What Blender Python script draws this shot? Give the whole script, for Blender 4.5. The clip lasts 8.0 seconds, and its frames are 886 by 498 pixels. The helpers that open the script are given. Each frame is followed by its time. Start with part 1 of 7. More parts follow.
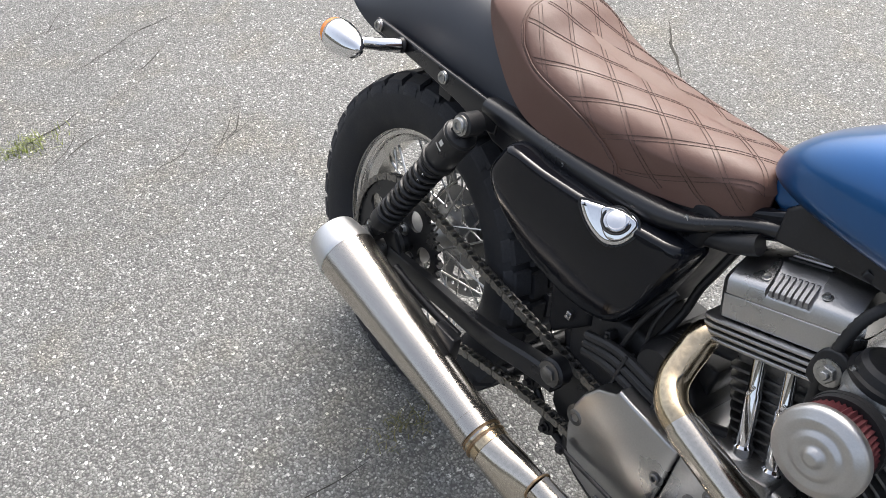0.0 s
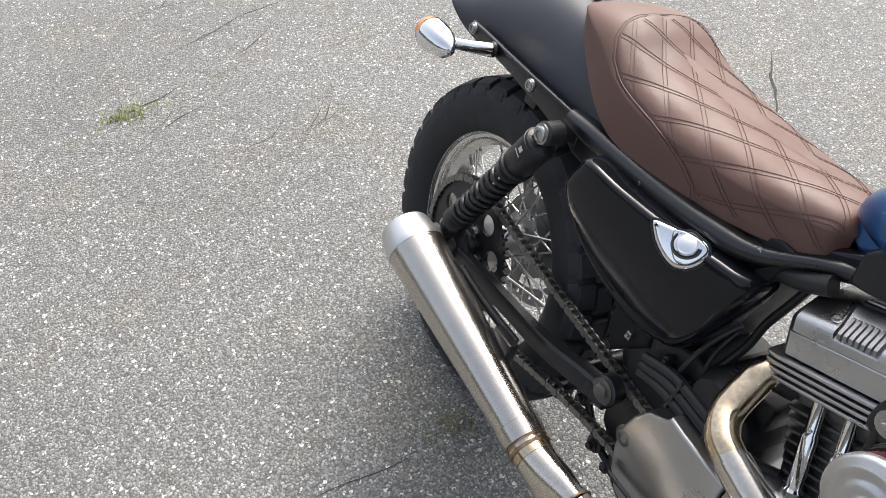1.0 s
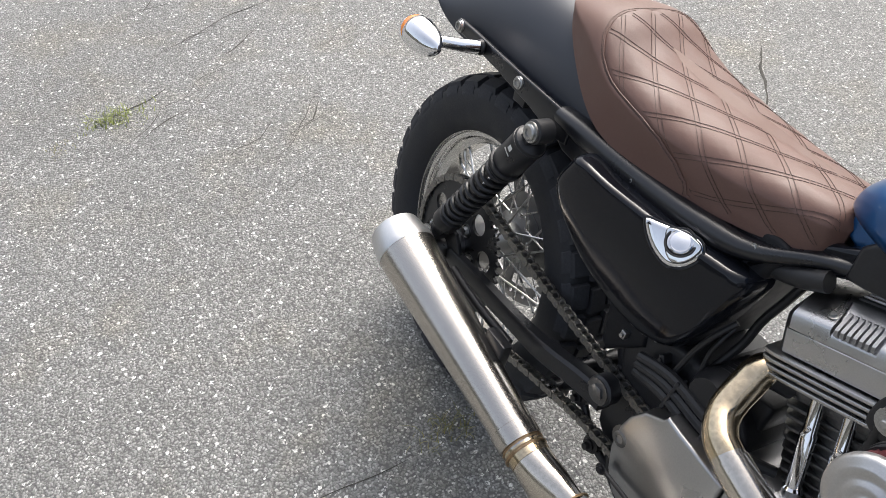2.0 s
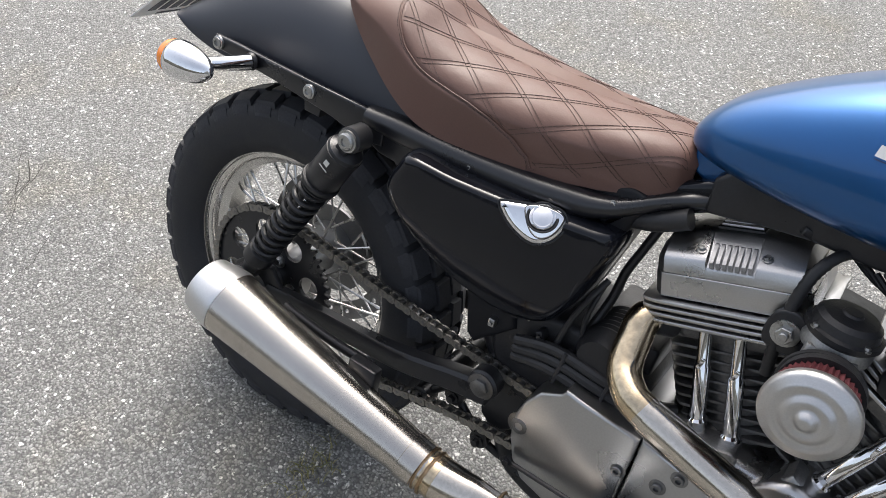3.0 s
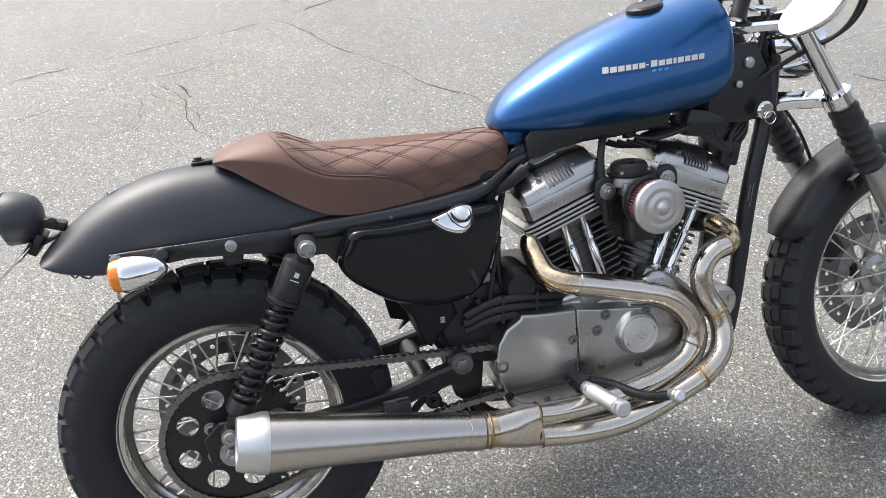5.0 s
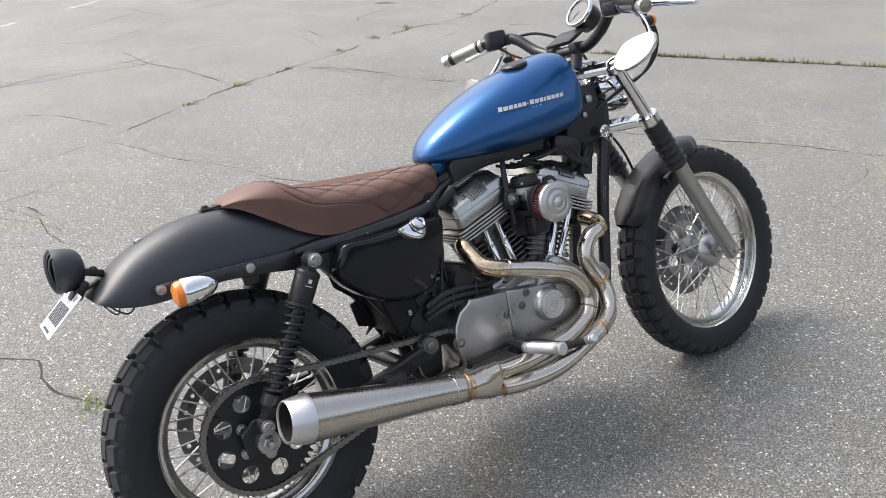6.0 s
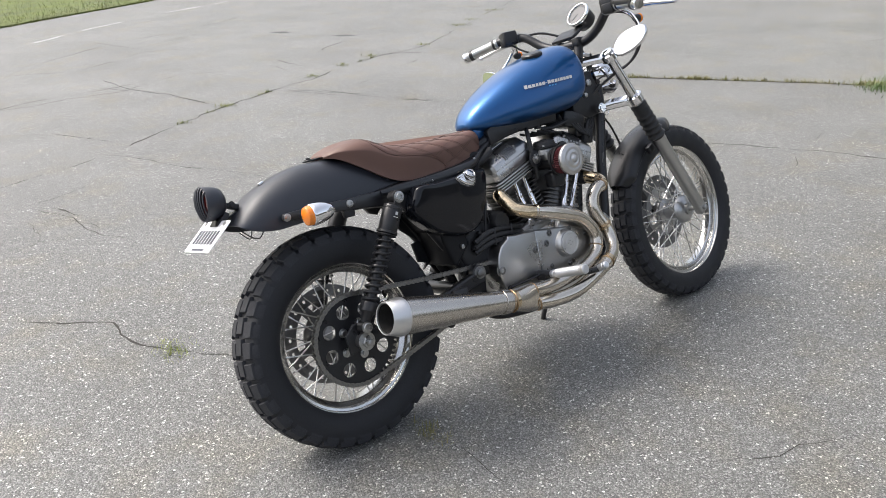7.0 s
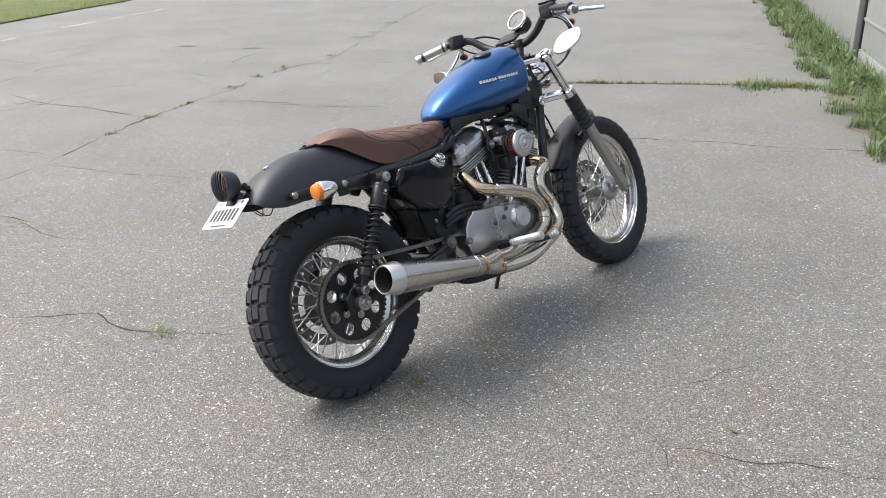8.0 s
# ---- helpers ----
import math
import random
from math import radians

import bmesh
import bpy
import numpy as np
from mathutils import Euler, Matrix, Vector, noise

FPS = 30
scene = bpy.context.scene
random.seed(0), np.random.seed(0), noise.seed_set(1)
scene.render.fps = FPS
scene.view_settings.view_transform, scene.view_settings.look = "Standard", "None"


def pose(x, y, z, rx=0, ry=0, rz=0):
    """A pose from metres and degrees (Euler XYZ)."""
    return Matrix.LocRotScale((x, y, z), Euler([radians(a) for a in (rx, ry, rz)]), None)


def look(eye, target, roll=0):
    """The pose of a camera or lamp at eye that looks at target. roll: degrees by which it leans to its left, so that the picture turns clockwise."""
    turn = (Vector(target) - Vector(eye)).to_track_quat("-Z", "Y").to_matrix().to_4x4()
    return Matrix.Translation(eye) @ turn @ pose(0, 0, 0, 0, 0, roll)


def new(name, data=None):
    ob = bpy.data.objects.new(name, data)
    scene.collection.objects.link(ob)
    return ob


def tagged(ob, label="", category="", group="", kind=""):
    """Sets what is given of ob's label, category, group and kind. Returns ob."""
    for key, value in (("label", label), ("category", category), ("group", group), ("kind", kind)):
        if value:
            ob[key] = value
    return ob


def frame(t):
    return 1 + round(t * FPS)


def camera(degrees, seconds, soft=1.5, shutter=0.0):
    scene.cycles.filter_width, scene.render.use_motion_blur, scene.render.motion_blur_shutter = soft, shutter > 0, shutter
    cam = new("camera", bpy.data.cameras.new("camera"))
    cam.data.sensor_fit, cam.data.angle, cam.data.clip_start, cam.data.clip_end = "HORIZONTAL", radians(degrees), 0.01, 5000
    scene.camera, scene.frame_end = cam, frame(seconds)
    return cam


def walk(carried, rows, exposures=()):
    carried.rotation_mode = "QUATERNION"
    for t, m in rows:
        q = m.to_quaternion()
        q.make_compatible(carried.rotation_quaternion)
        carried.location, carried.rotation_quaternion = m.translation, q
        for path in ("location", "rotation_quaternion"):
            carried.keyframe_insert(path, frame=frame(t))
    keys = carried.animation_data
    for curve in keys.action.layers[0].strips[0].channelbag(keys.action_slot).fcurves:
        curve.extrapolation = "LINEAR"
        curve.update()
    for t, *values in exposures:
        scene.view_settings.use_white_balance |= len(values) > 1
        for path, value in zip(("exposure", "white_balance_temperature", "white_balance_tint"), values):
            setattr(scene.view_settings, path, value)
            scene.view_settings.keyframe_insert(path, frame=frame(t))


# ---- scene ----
cam = camera(56.6, 8.0, soft=0.65)
PATH = [
    (0, (0.981, -0.556, 1.439), (0.107, 0.042, 0.376), -2.4),
    (0.5, (0.997, -0.550, 1.441), (0.070, -0.036, 0.379), -1.2),
    (1, (0.999, -0.555, 1.441), (0.046, -0.067, 0.390), -0.9),
    (1.2, (0.999, -0.559, 1.439), (0.042, -0.084, 0.386), -1.2),
    (2.3, (0.976, -0.539, 1.434), (0.057, -0.009, 0.374), -2.3),
    (2.5, (0.963, -0.540, 1.432), (0.089, 0.066, 0.375), -1.4),
    (3, (0.799, -0.612, 1.397), (0.195, 0.249, 0.328), 2.1),
    (3.5, (0.649, -0.753, 1.403), (0.360, 0.282, 0.356), 1.7),
    (4, (0.591, -0.984, 1.405), (0.449, 0.095, 0.373), -2.7),
    (4.5, (0.369, -1.069, 1.426), (0.481, 0.132, 0.534), -2.8),
    (5, (0.122, -1.182, 1.462), (0.429, 0.041, 0.649), -2.1),
    (5.2, (0.034, -1.268, 1.472), (0.429, -0.043, 0.702), -1.9),
    (6.3, (-0.622, -1.554, 1.492), (0.156, -0.417, 0.899), -2.0),
    (6.5, (-0.746, -1.609, 1.498), (0.052, -0.471, 0.934), -1.6),
    (7, (-1.029, -1.783, 1.457), (-0.198, -0.677, 0.876), -1.9),
    (7.5, (-1.277, -1.816, 1.437), (-0.393, -0.773, 0.820), -2.1),
    (8, (-1.496, -1.900, 1.480), (-0.512, -0.917, 0.917), -1.4),
]
EXPOSURE = [(0, 0.36), (1.2, 0.36), (2.4, 0.28), (3.4, 0.36), (4.0, 0.55), (4.5, 0.57), (5.2, 0.48), (6.4, 0.28), (8, 0.26)]
walk(cam, [(t, look(eye, target, roll)) for t, eye, target, roll in PATH], EXPOSURE)

# world and sun: a bright hazy sky
world = bpy.data.worlds.new("sky")
scene.world = world
world.use_nodes = True
wn, wl = world.node_tree.nodes, world.node_tree.links
sky = wn.new("ShaderNodeTexSky")
sky.sky_type, sky.sun_disc = "NISHITA", False
sky.sun_elevation, sky.sun_rotation = radians(52), radians(-35)
sky.air_density, sky.dust_density, sky.ozone_density = 1.0, 6.0, 1.0
pale = wn.new("ShaderNodeHueSaturation")
pale.inputs["Saturation"].default_value = 0.55
wl.new(sky.outputs["Color"], pale.inputs["Color"])
wl.new(pale.outputs["Color"], wn["Background"].inputs["Color"])
wn["Background"].inputs["Strength"].default_value = 0.27
sun = new("sun", bpy.data.lights.new("sun", "SUN"))
sun.data.energy, sun.data.angle, sun.data.color = 1.3, radians(24), (1.0, 0.97, 0.93)
sun.matrix_world = look((-3.0, 4.3, 6.7), (0, 0, 0))

# ---- materials ----
def material(name, color, rough=0.5, metal=0.0, coat=0.0, vary=0.12, size=30.0, fine=400.0, bump=0.0, bump_size=0.0, rough_vary=0.08, stretch=(1, 1, 1), spec=0.5):
    """A surface with variation at two scales, in metres of the thing's own space."""
    m = bpy.data.materials.new(name)
    m.use_nodes = True
    n, l = m.node_tree.nodes, m.node_tree.links
    b = n["Principled BSDF"]
    co = n.new("ShaderNodeTexCoord")
    mp = n.new("ShaderNodeMapping")
    mp.inputs["Scale"].default_value = stretch
    l.new(co.outputs["Object"], mp.inputs["Vector"])
    big, small = n.new("ShaderNodeTexNoise"), n.new("ShaderNodeTexNoise")
    big.inputs["Scale"].default_value, small.inputs["Scale"].default_value = size, fine
    big.inputs["Detail"].default_value = 4
    for q in (big, small):
        l.new(mp.outputs["Vector"], q.inputs["Vector"])
    add = n.new("ShaderNodeMath")
    add.operation = "ADD"
    l.new(big.outputs["Fac"], add.inputs[0])
    l.new(small.outputs["Fac"], add.inputs[1])
    ramp = n.new("ShaderNodeMapRange")
    ramp.inputs["From Min"].default_value, ramp.inputs["From Max"].default_value = 0.6, 1.4
    ramp.inputs["To Min"].default_value, ramp.inputs["To Max"].default_value = 1 - vary, 1 + vary
    l.new(add.outputs[0], ramp.inputs["Value"])
    mul = n.new("ShaderNodeVectorMath")
    mul.operation = "SCALE"
    mul.inputs[0].default_value = color
    l.new(ramp.outputs[0], mul.inputs["Scale"])
    l.new(mul.outputs[0], b.inputs["Base Color"])
    rr = n.new("ShaderNodeMapRange")
    rr.inputs["From Min"].default_value, rr.inputs["From Max"].default_value = 0.3, 0.7
    rr.inputs["To Min"].default_value, rr.inputs["To Max"].default_value = max(0.02, rough - rough_vary), min(1, rough + rough_vary)
    l.new(big.outputs["Fac"], rr.inputs["Value"])
    l.new(rr.outputs[0], b.inputs["Roughness"])
    b.inputs["Metallic"].default_value = metal
    b.inputs["Coat Weight"].default_value = coat
    b.inputs["Coat Roughness"].default_value = 0.04
    b.inputs["Specular IOR Level"].default_value = spec
    if bump:
        tex = n.new("ShaderNodeTexNoise")
        tex.inputs["Scale"].default_value, tex.inputs["Detail"].default_value = bump_size or fine, 3
        l.new(mp.outputs["Vector"], tex.inputs["Vector"])
        bp = n.new("ShaderNodeBump")
        bp.inputs["Strength"].default_value, bp.inputs["Distance"].default_value = bump, 0.001
        l.new(tex.outputs["Fac"], bp.inputs["Height"])
        l.new(bp.outputs["Normal"], b.inputs["Normal"])
    return m


def asphalt_material():
    """Weathered asphalt: pale worn stones in a grey binder, with stains and patches."""
    m = bpy.data.materials.new("weathered asphalt")
    m.use_nodes = True
    n, l = m.node_tree.nodes, m.node_tree.links
    b = n["Principled BSDF"]
    co = n.new("ShaderNodeTexCoord")
    def node(kind, **inputs):
        q = n.new(kind)
        for k, v in inputs.items():
            q.inputs[k].default_value = v
        return q
    cell = node("ShaderNodeTexVoronoi", Scale=200.0)
    cell2 = node("ShaderNodeTexVoronoi", Scale=84.0)
    dirt = node("ShaderNodeTexNoise", Scale=0.9, Detail=6.0, Roughness=0.6)
    patch = node("ShaderNodeTexNoise", Scale=22.0, Detail=6.0, Roughness=0.7)
    grain = node("ShaderNodeTexNoise", Scale=420.0, Detail=2.0)
    warp = node("ShaderNodeTexNoise", Scale=60.0, Detail=2.0)
    off = node("ShaderNodeVectorMath")
    off.operation = "MULTIPLY_ADD"
    off.inputs[1].default_value = (0.012, 0.012, 0.012)
    l.new(co.outputs["Object"], warp.inputs["Vector"])
    l.new(warp.outputs["Color"], off.inputs[0])
    l.new(co.outputs["Object"], off.inputs[2])
    for q in (cell, cell2):
        l.new(off.outputs[0], q.inputs["Vector"])
    for q in (dirt, patch, grain):
        l.new(co.outputs["Object"], q.inputs["Vector"])
    # value of each stone
    tone = n.new("ShaderNodeSeparateColor")
    l.new(cell.outputs["Color"], tone.inputs[0])
    stones = node("ShaderNodeValToRGB")
    stones.color_ramp.elements[0].position, stones.color_ramp.elements[0].color = 0.0, (0.118, 0.1195, 0.113, 1)
    stones.color_ramp.elements[1].position, stones.color_ramp.elements[1].color = 1.0, (0.37, 0.37, 0.352, 1)
    e = stones.color_ramp.elements.new(0.55)
    e.color = (0.184, 0.186, 0.177, 1)
    e = stones.color_ramp.elements.new(0.85)
    e.color = (0.245, 0.247, 0.236, 1)
    l.new(tone.outputs[0], stones.inputs["Fac"])
    # scattered large pale stones
    tone2 = n.new("ShaderNodeSeparateColor")
    l.new(cell2.outputs["Color"], tone2.inputs[0])
    pick = node("ShaderNodeMath")
    pick.operation = "GREATER_THAN"
    pick.inputs[1].default_value = 0.86
    l.new(tone2.outputs[1], pick.inputs[0])
    inside = node("ShaderNodeMath")
    inside.operation = "LESS_THAN"
    inside.inputs[1].default_value = 0.38
    l.new(cell2.outputs["Distance"], inside.inputs[0])
    both = node("ShaderNodeMath")
    both.operation = "MULTIPLY"
    l.new(pick.outputs[0], both.inputs[0])
    l.new(inside.outputs[0], both.inputs[1])
    mix1 = node("ShaderNodeMix")
    mix1.data_type = "RGBA"
    mix1.inputs["B"].default_value = (0.58, 0.58, 0.555, 1)
    l.new(both.outputs[0], mix1.inputs["Factor"])
    l.new(stones.outputs["Color"], mix1.inputs["A"])
    # and dark ones
    pick3 = node("ShaderNodeMath")
    pick3.operation = "GREATER_THAN"
    pick3.inputs[1].default_value = 0.90
    l.new(tone2.outputs[2], pick3.inputs[0])
    both3 = node("ShaderNodeMath")
    both3.operation = "MULTIPLY"
    l.new(pick3.outputs[0], both3.inputs[0])
    l.new(inside.outputs[0], both3.inputs[1])
    mix3 = node("ShaderNodeMix")
    mix3.data_type = "RGBA"
    mix3.inputs["B"].default_value = (0.095, 0.096, 0.092, 1)
    l.new(both3.outputs[0], mix3.inputs["Factor"])
    l.new(mix1.outputs["Result"], mix3.inputs["A"])
    # binder in the gaps
    gap = node("ShaderNodeMapRange")
    gap.inputs["From Min"].default_value, gap.inputs["From Max"].default_value = 0.42, 0.72
    l.new(cell.outputs["Distance"], gap.inputs["Value"])
    mix2 = node("ShaderNodeMix")
    mix2.data_type = "RGBA"
    mix2.inputs["B"].default_value = (0.078, 0.079, 0.076, 1)
    l.new(gap.outputs[0], mix2.inputs["Factor"])
    l.new(mix3.outputs["Result"], mix2.inputs["A"])
    # stains
    span = node("ShaderNodeMapRange")
    span.inputs["From Min"].default_value, span.inputs["From Max"].default_value = 0.3, 0.72
    span.inputs["To Min"].default_value, span.inputs["To Max"].default_value = 0.85, 1.13
    l.new(dirt.outputs["Fac"], span.inputs["Value"])
    span2 = node("ShaderNodeMapRange")
    span2.inputs["From Min"].default_value, span2.inputs["From Max"].default_value = 0.3, 0.7
    span2.inputs["To Min"].default_value, span2.inputs["To Max"].default_value = 0.93, 1.12
    l.new(patch.outputs["Fac"], span2.inputs["Value"])
    mm = node("ShaderNodeMath")
    mm.operation = "MULTIPLY"
    l.new(span.outputs[0], mm.inputs[0])
    l.new(span2.outputs[0], mm.inputs[1])
    col = node("ShaderNodeVectorMath")
    col.operation = "SCALE"
    # distance softness put into the colour: stones fade to grey away from the bike
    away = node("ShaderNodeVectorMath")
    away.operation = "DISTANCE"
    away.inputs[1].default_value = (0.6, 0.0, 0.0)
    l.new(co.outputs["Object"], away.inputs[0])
    greyed = node("ShaderNodeMapRange")
    greyed.inputs["From Min"].default_value, greyed.inputs["From Max"].default_value = 2.2, 6.0
    greyed.inputs["To Max"].default_value = 0.34
    l.new(away.outputs["Value"], greyed.inputs["Value"])
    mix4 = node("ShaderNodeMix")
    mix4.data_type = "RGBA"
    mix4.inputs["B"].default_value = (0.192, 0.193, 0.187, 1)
    l.new(greyed.outputs[0], mix4.inputs["Factor"])
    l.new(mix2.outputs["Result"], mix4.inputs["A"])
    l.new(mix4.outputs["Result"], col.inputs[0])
    l.new(mm.outputs[0], col.inputs["Scale"])
    # faint brownish and pale patches, a hand to a metre wide
    soil = node("ShaderNodeTexNoise", Scale=2.6, Detail=5.0, Roughness=0.65)
    l.new(co.outputs["Object"], soil.inputs["Vector"])
    much = node("ShaderNodeMapRange")
    much.inputs["From Min"].default_value, much.inputs["From Max"].default_value = 0.50, 0.72
    l.new(soil.outputs["Fac"], much.inputs["Value"])
    warm = node("ShaderNodeMix")
    warm.data_type, warm.blend_type = "RGBA", "MULTIPLY"
    warm.inputs["B"].default_value = (1.05, 0.99, 0.86, 1)
    l.new(much.outputs[0], warm.inputs["Factor"])
    l.new(col.outputs[0], warm.inputs["A"])
    l.new(warm.outputs["Result"], b.inputs["Base Color"])
    b.inputs["Roughness"].default_value = 0.68
    b.inputs["Specular IOR Level"].default_value = 0.5
    high = node("ShaderNodeMath")
    high.operation = "MULTIPLY_ADD"
    high.inputs[1].default_value = 0.35
    l.new(grain.outputs["Fac"], high.inputs[0])
    inv = node("ShaderNodeMath")
    inv.operation = "SUBTRACT"
    inv.inputs[0].default_value = 1.0
    l.new(cell.outputs["Distance"], inv.inputs[1])
    l.new(inv.outputs[0], high.inputs[2])
    bp = node("ShaderNodeBump", Strength=0.65, Distance=0.004)
    l.new(high.outputs[0], bp.inputs["Height"])
    l.new(bp.outputs["Normal"], b.inputs["Normal"])
    return m


def leaf_material(name, dark, light):
    """Blades and leaves, each of its own shade."""
    m = bpy.data.materials.new(name)
    m.use_nodes = True
    n, l = m.node_tree.nodes, m.node_tree.links
    geo_in, ramp = n.new("ShaderNodeNewGeometry"), n.new("ShaderNodeValToRGB")
    ramp.color_ramp.elements[0].color, ramp.color_ramp.elements[1].color = (*dark, 1), (*light, 1)
    l.new(geo_in.outputs["Random Per Island"], ramp.inputs["Fac"])
    l.new(ramp.outputs["Color"], n["Principled BSDF"].inputs["Base Color"])
    n["Principled BSDF"].inputs["Roughness"].default_value = 0.5
    return m


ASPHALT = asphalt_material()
CRACK = material("crack dirt", (0.042, 0.040, 0.034), 0.95, size=8, fine=90, vary=0.5)
SEAL = material("dark tar patch", (0.06, 0.06, 0.06), 0.8, size=5, fine=120, vary=0.3)
LINE = material("worn white line", (0.36, 0.36, 0.35), 0.8, size=3, fine=40, vary=0.2)
UNSEEN_HEDGE = material("dark foliage of unseen hedge", (0.058, 0.060, 0.054), 0.9, size=0.6, fine=5, vary=0.6, bump=1.0)
SOIL = material("brown soil", (0.13, 0.115, 0.085), 0.95, size=6, fine=60, vary=0.5, bump=0.8)
TUFT = material("yellow green tuft", (0.21, 0.25, 0.05), 0.6, size=6, fine=90, vary=0.4)
GRASS = leaf_material("grass", (0.095, 0.125, 0.022), (0.19, 0.20, 0.05))
WEED = leaf_material("weeds", (0.045, 0.090, 0.024), (0.140, 0.200, 0.065))
DRYGRASS = leaf_material("dry crack grass", (0.11, 0.12, 0.035), (0.24, 0.21, 0.08))
LAWN = material("lawn soil and turf", (0.095, 0.120, 0.026), 0.9, size=1.6, fine=18, vary=0.6, bump=1.0)
SIDING = material("pale painted siding", (0.24, 0.25, 0.25), 0.45, size=0.8, fine=6, vary=0.10)
DARKGAP = material("dark rubber seal", (0.02, 0.02, 0.02), 0.8)
TREAD = material("dusty tread rubber", (0.0270, 0.0280, 0.0320), 0.70, size=25, fine=300, vary=0.30, bump=0.3, bump_size=400, spec=0.35)
RUBBER = material("tyre rubber", (0.0140, 0.0150, 0.0180), 0.60, size=25, fine=300, vary=0.3, bump=0.25, bump_size=500, spec=0.4)
HOSE = material("black rubber hose", (0.017, 0.017, 0.018), 0.45, size=40, fine=300, vary=0.25, spec=0.4)
MATTE = material("matte black paint", (0.0175, 0.0205, 0.0285), 0.45, size=12, fine=700, vary=0.10, bump=0.05, bump_size=1200, rough_vary=0.03, spec=0.58)
GLOSS = material("gloss black paint", (0.0066, 0.0074, 0.0104), 0.13, spec=0.28, coat=0.10, size=15, fine=200, vary=0.2, rough_vary=0.04)
FRAMEPAINT = material("satin black frame paint", (0.0075, 0.0078, 0.0098), 0.30, spec=0.65, size=15, fine=200, vary=0.2, rough_vary=0.06)
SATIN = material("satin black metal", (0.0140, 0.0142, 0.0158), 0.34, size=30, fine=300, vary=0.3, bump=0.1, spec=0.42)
BLACKCAST = material("black engine casting", (0.0125, 0.0125, 0.0138), 0.45, size=40, fine=350, vary=0.3, bump=0.4, spec=0.4)
BLUE = material("metallic blue paint", (0.006, 0.080, 0.245), 0.31, metal=0.68, coat=0.65, size=9, fine=1800, vary=0.10, rough_vary=0.03)
LEATHER = material("brown leather", (0.117, 0.062, 0.047), 0.55, size=14, fine=500, vary=0.10, bump=0.16, bump_size=900)
THREAD = material("dark brown thread", (0.060, 0.036, 0.028), 0.8, size=60)
STEEL = material("brushed stainless steel", (0.52, 0.485, 0.44), 0.24, metal=1.0, size=5, fine=900, vary=0.07, stretch=(3.0, 0.25, 0.25), rough_vary=0.03, bump=0.05, bump_size=700)
TINT = material("heat tinted steel", (0.58, 0.47, 0.32), 0.20, metal=1.0, size=25, fine=160, vary=0.22)
PIPESTEEL = material("polished stainless pipe", (0.61, 0.56, 0.49), 0.20, metal=1.0, size=12, fine=200, vary=0.10, rough_vary=0.05)
WELD = material("weld bead", (0.36, 0.25, 0.15), 0.38, metal=1.0, size=120, fine=600, vary=0.4, bump=0.8, bump_size=350)
ENDCAP = material("satin aluminium end cap", (0.66, 0.66, 0.66), 0.42, metal=1.0, size=20, fine=300, vary=0.05)
ALU = material("polished aluminium cover", (0.43, 0.43, 0.43), 0.30, metal=1.0, size=9, fine=350, vary=0.08, rough_vary=0.05, bump=0.05)
TAPPET = material("dull grey cast block", (0.30, 0.30, 0.295), 0.42, metal=0.9, size=30, fine=400, vary=0.25, bump=0.3)
STICKER = material("worn grey sticker", (0.10, 0.10, 0.10), 0.5, size=60, fine=400, vary=0.4)
CAST = material("silver cast aluminium", (0.48, 0.475, 0.47), 0.31, metal=1.0, size=16, fine=500, vary=0.08, bump=0.15)
FIN = material("dark grey engine fin", (0.135, 0.133, 0.130), 0.42, metal=0.75, size=30, fine=300, vary=0.3)
FINEDGE = material("machined fin edge", (0.32, 0.32, 0.32), 0.35, metal=1.0, size=30, fine=300, vary=0.2)
CHROME = material("chrome", (0.80, 0.80, 0.81), 0.07, metal=1.0, size=20, fine=200, vary=0.03, rough_vary=0.03)
RIMCHROME = material("chromed rim with dust", (0.60, 0.59, 0.57), 0.17, metal=1.0, size=30, fine=200, vary=0.12, rough_vary=0.06)
SPOKE = material("dull steel spoke", (0.60, 0.59, 0.57), 0.30, metal=1.0, size=60, fine=300, vary=0.2)
BOLT = material("zinc bolt", (0.40, 0.40, 0.39), 0.32, metal=1.0, size=80, fine=400, vary=0.2)
CHAINMAT = material("oily chain steel", (0.215, 0.205, 0.188), 0.36, metal=0.9, size=60, fine=400, vary=0.4)
DISCMAT = material("brake disc steel", (0.20, 0.20, 0.20), 0.38, metal=1.0, size=30, fine=300, vary=0.2)
FORK = material("satin alloy fork slider", (0.44, 0.44, 0.43), 0.36, metal=1.0, size=20, fine=250, vary=0.08)
RED = material("red filter gauze", (0.060, 0.0055, 0.009), 0.7, size=80, fine=700, vary=0.35)
AMBER = material("amber lens", (0.72, 0.19, 0.006), 0.20, coat=0.7, size=60, fine=300, vary=0.1)
REDLENS = material("red lens", (0.07, 0.004, 0.004), 0.15, coat=1.0, size=60)
MIRRORGLASS = material("mirror glass", (0.88, 0.88, 0.88), 0.02, metal=1.0, vary=0.01, rough_vary=0.0)
PLATE = material("white plate", (0.72, 0.73, 0.74), 0.4, size=40, vary=0.04)
INK = material("dark blue ink", (0.018, 0.022, 0.045), 0.5, size=40)
DECAL = material("silver decal", (0.62, 0.62, 0.60), 0.35, metal=0.3, size=60, vary=0.05)
DECALDARK = material("dark blue decal", (0.006, 0.016, 0.06), 0.4, size=60)
DECALLIGHT = material("light blue decal", (0.05, 0.30, 0.65), 0.4, size=60)
DIAL = material("pale dial face", (0.17, 0.17, 0.17), 0.5, size=60, vary=0.05, spec=0.2)
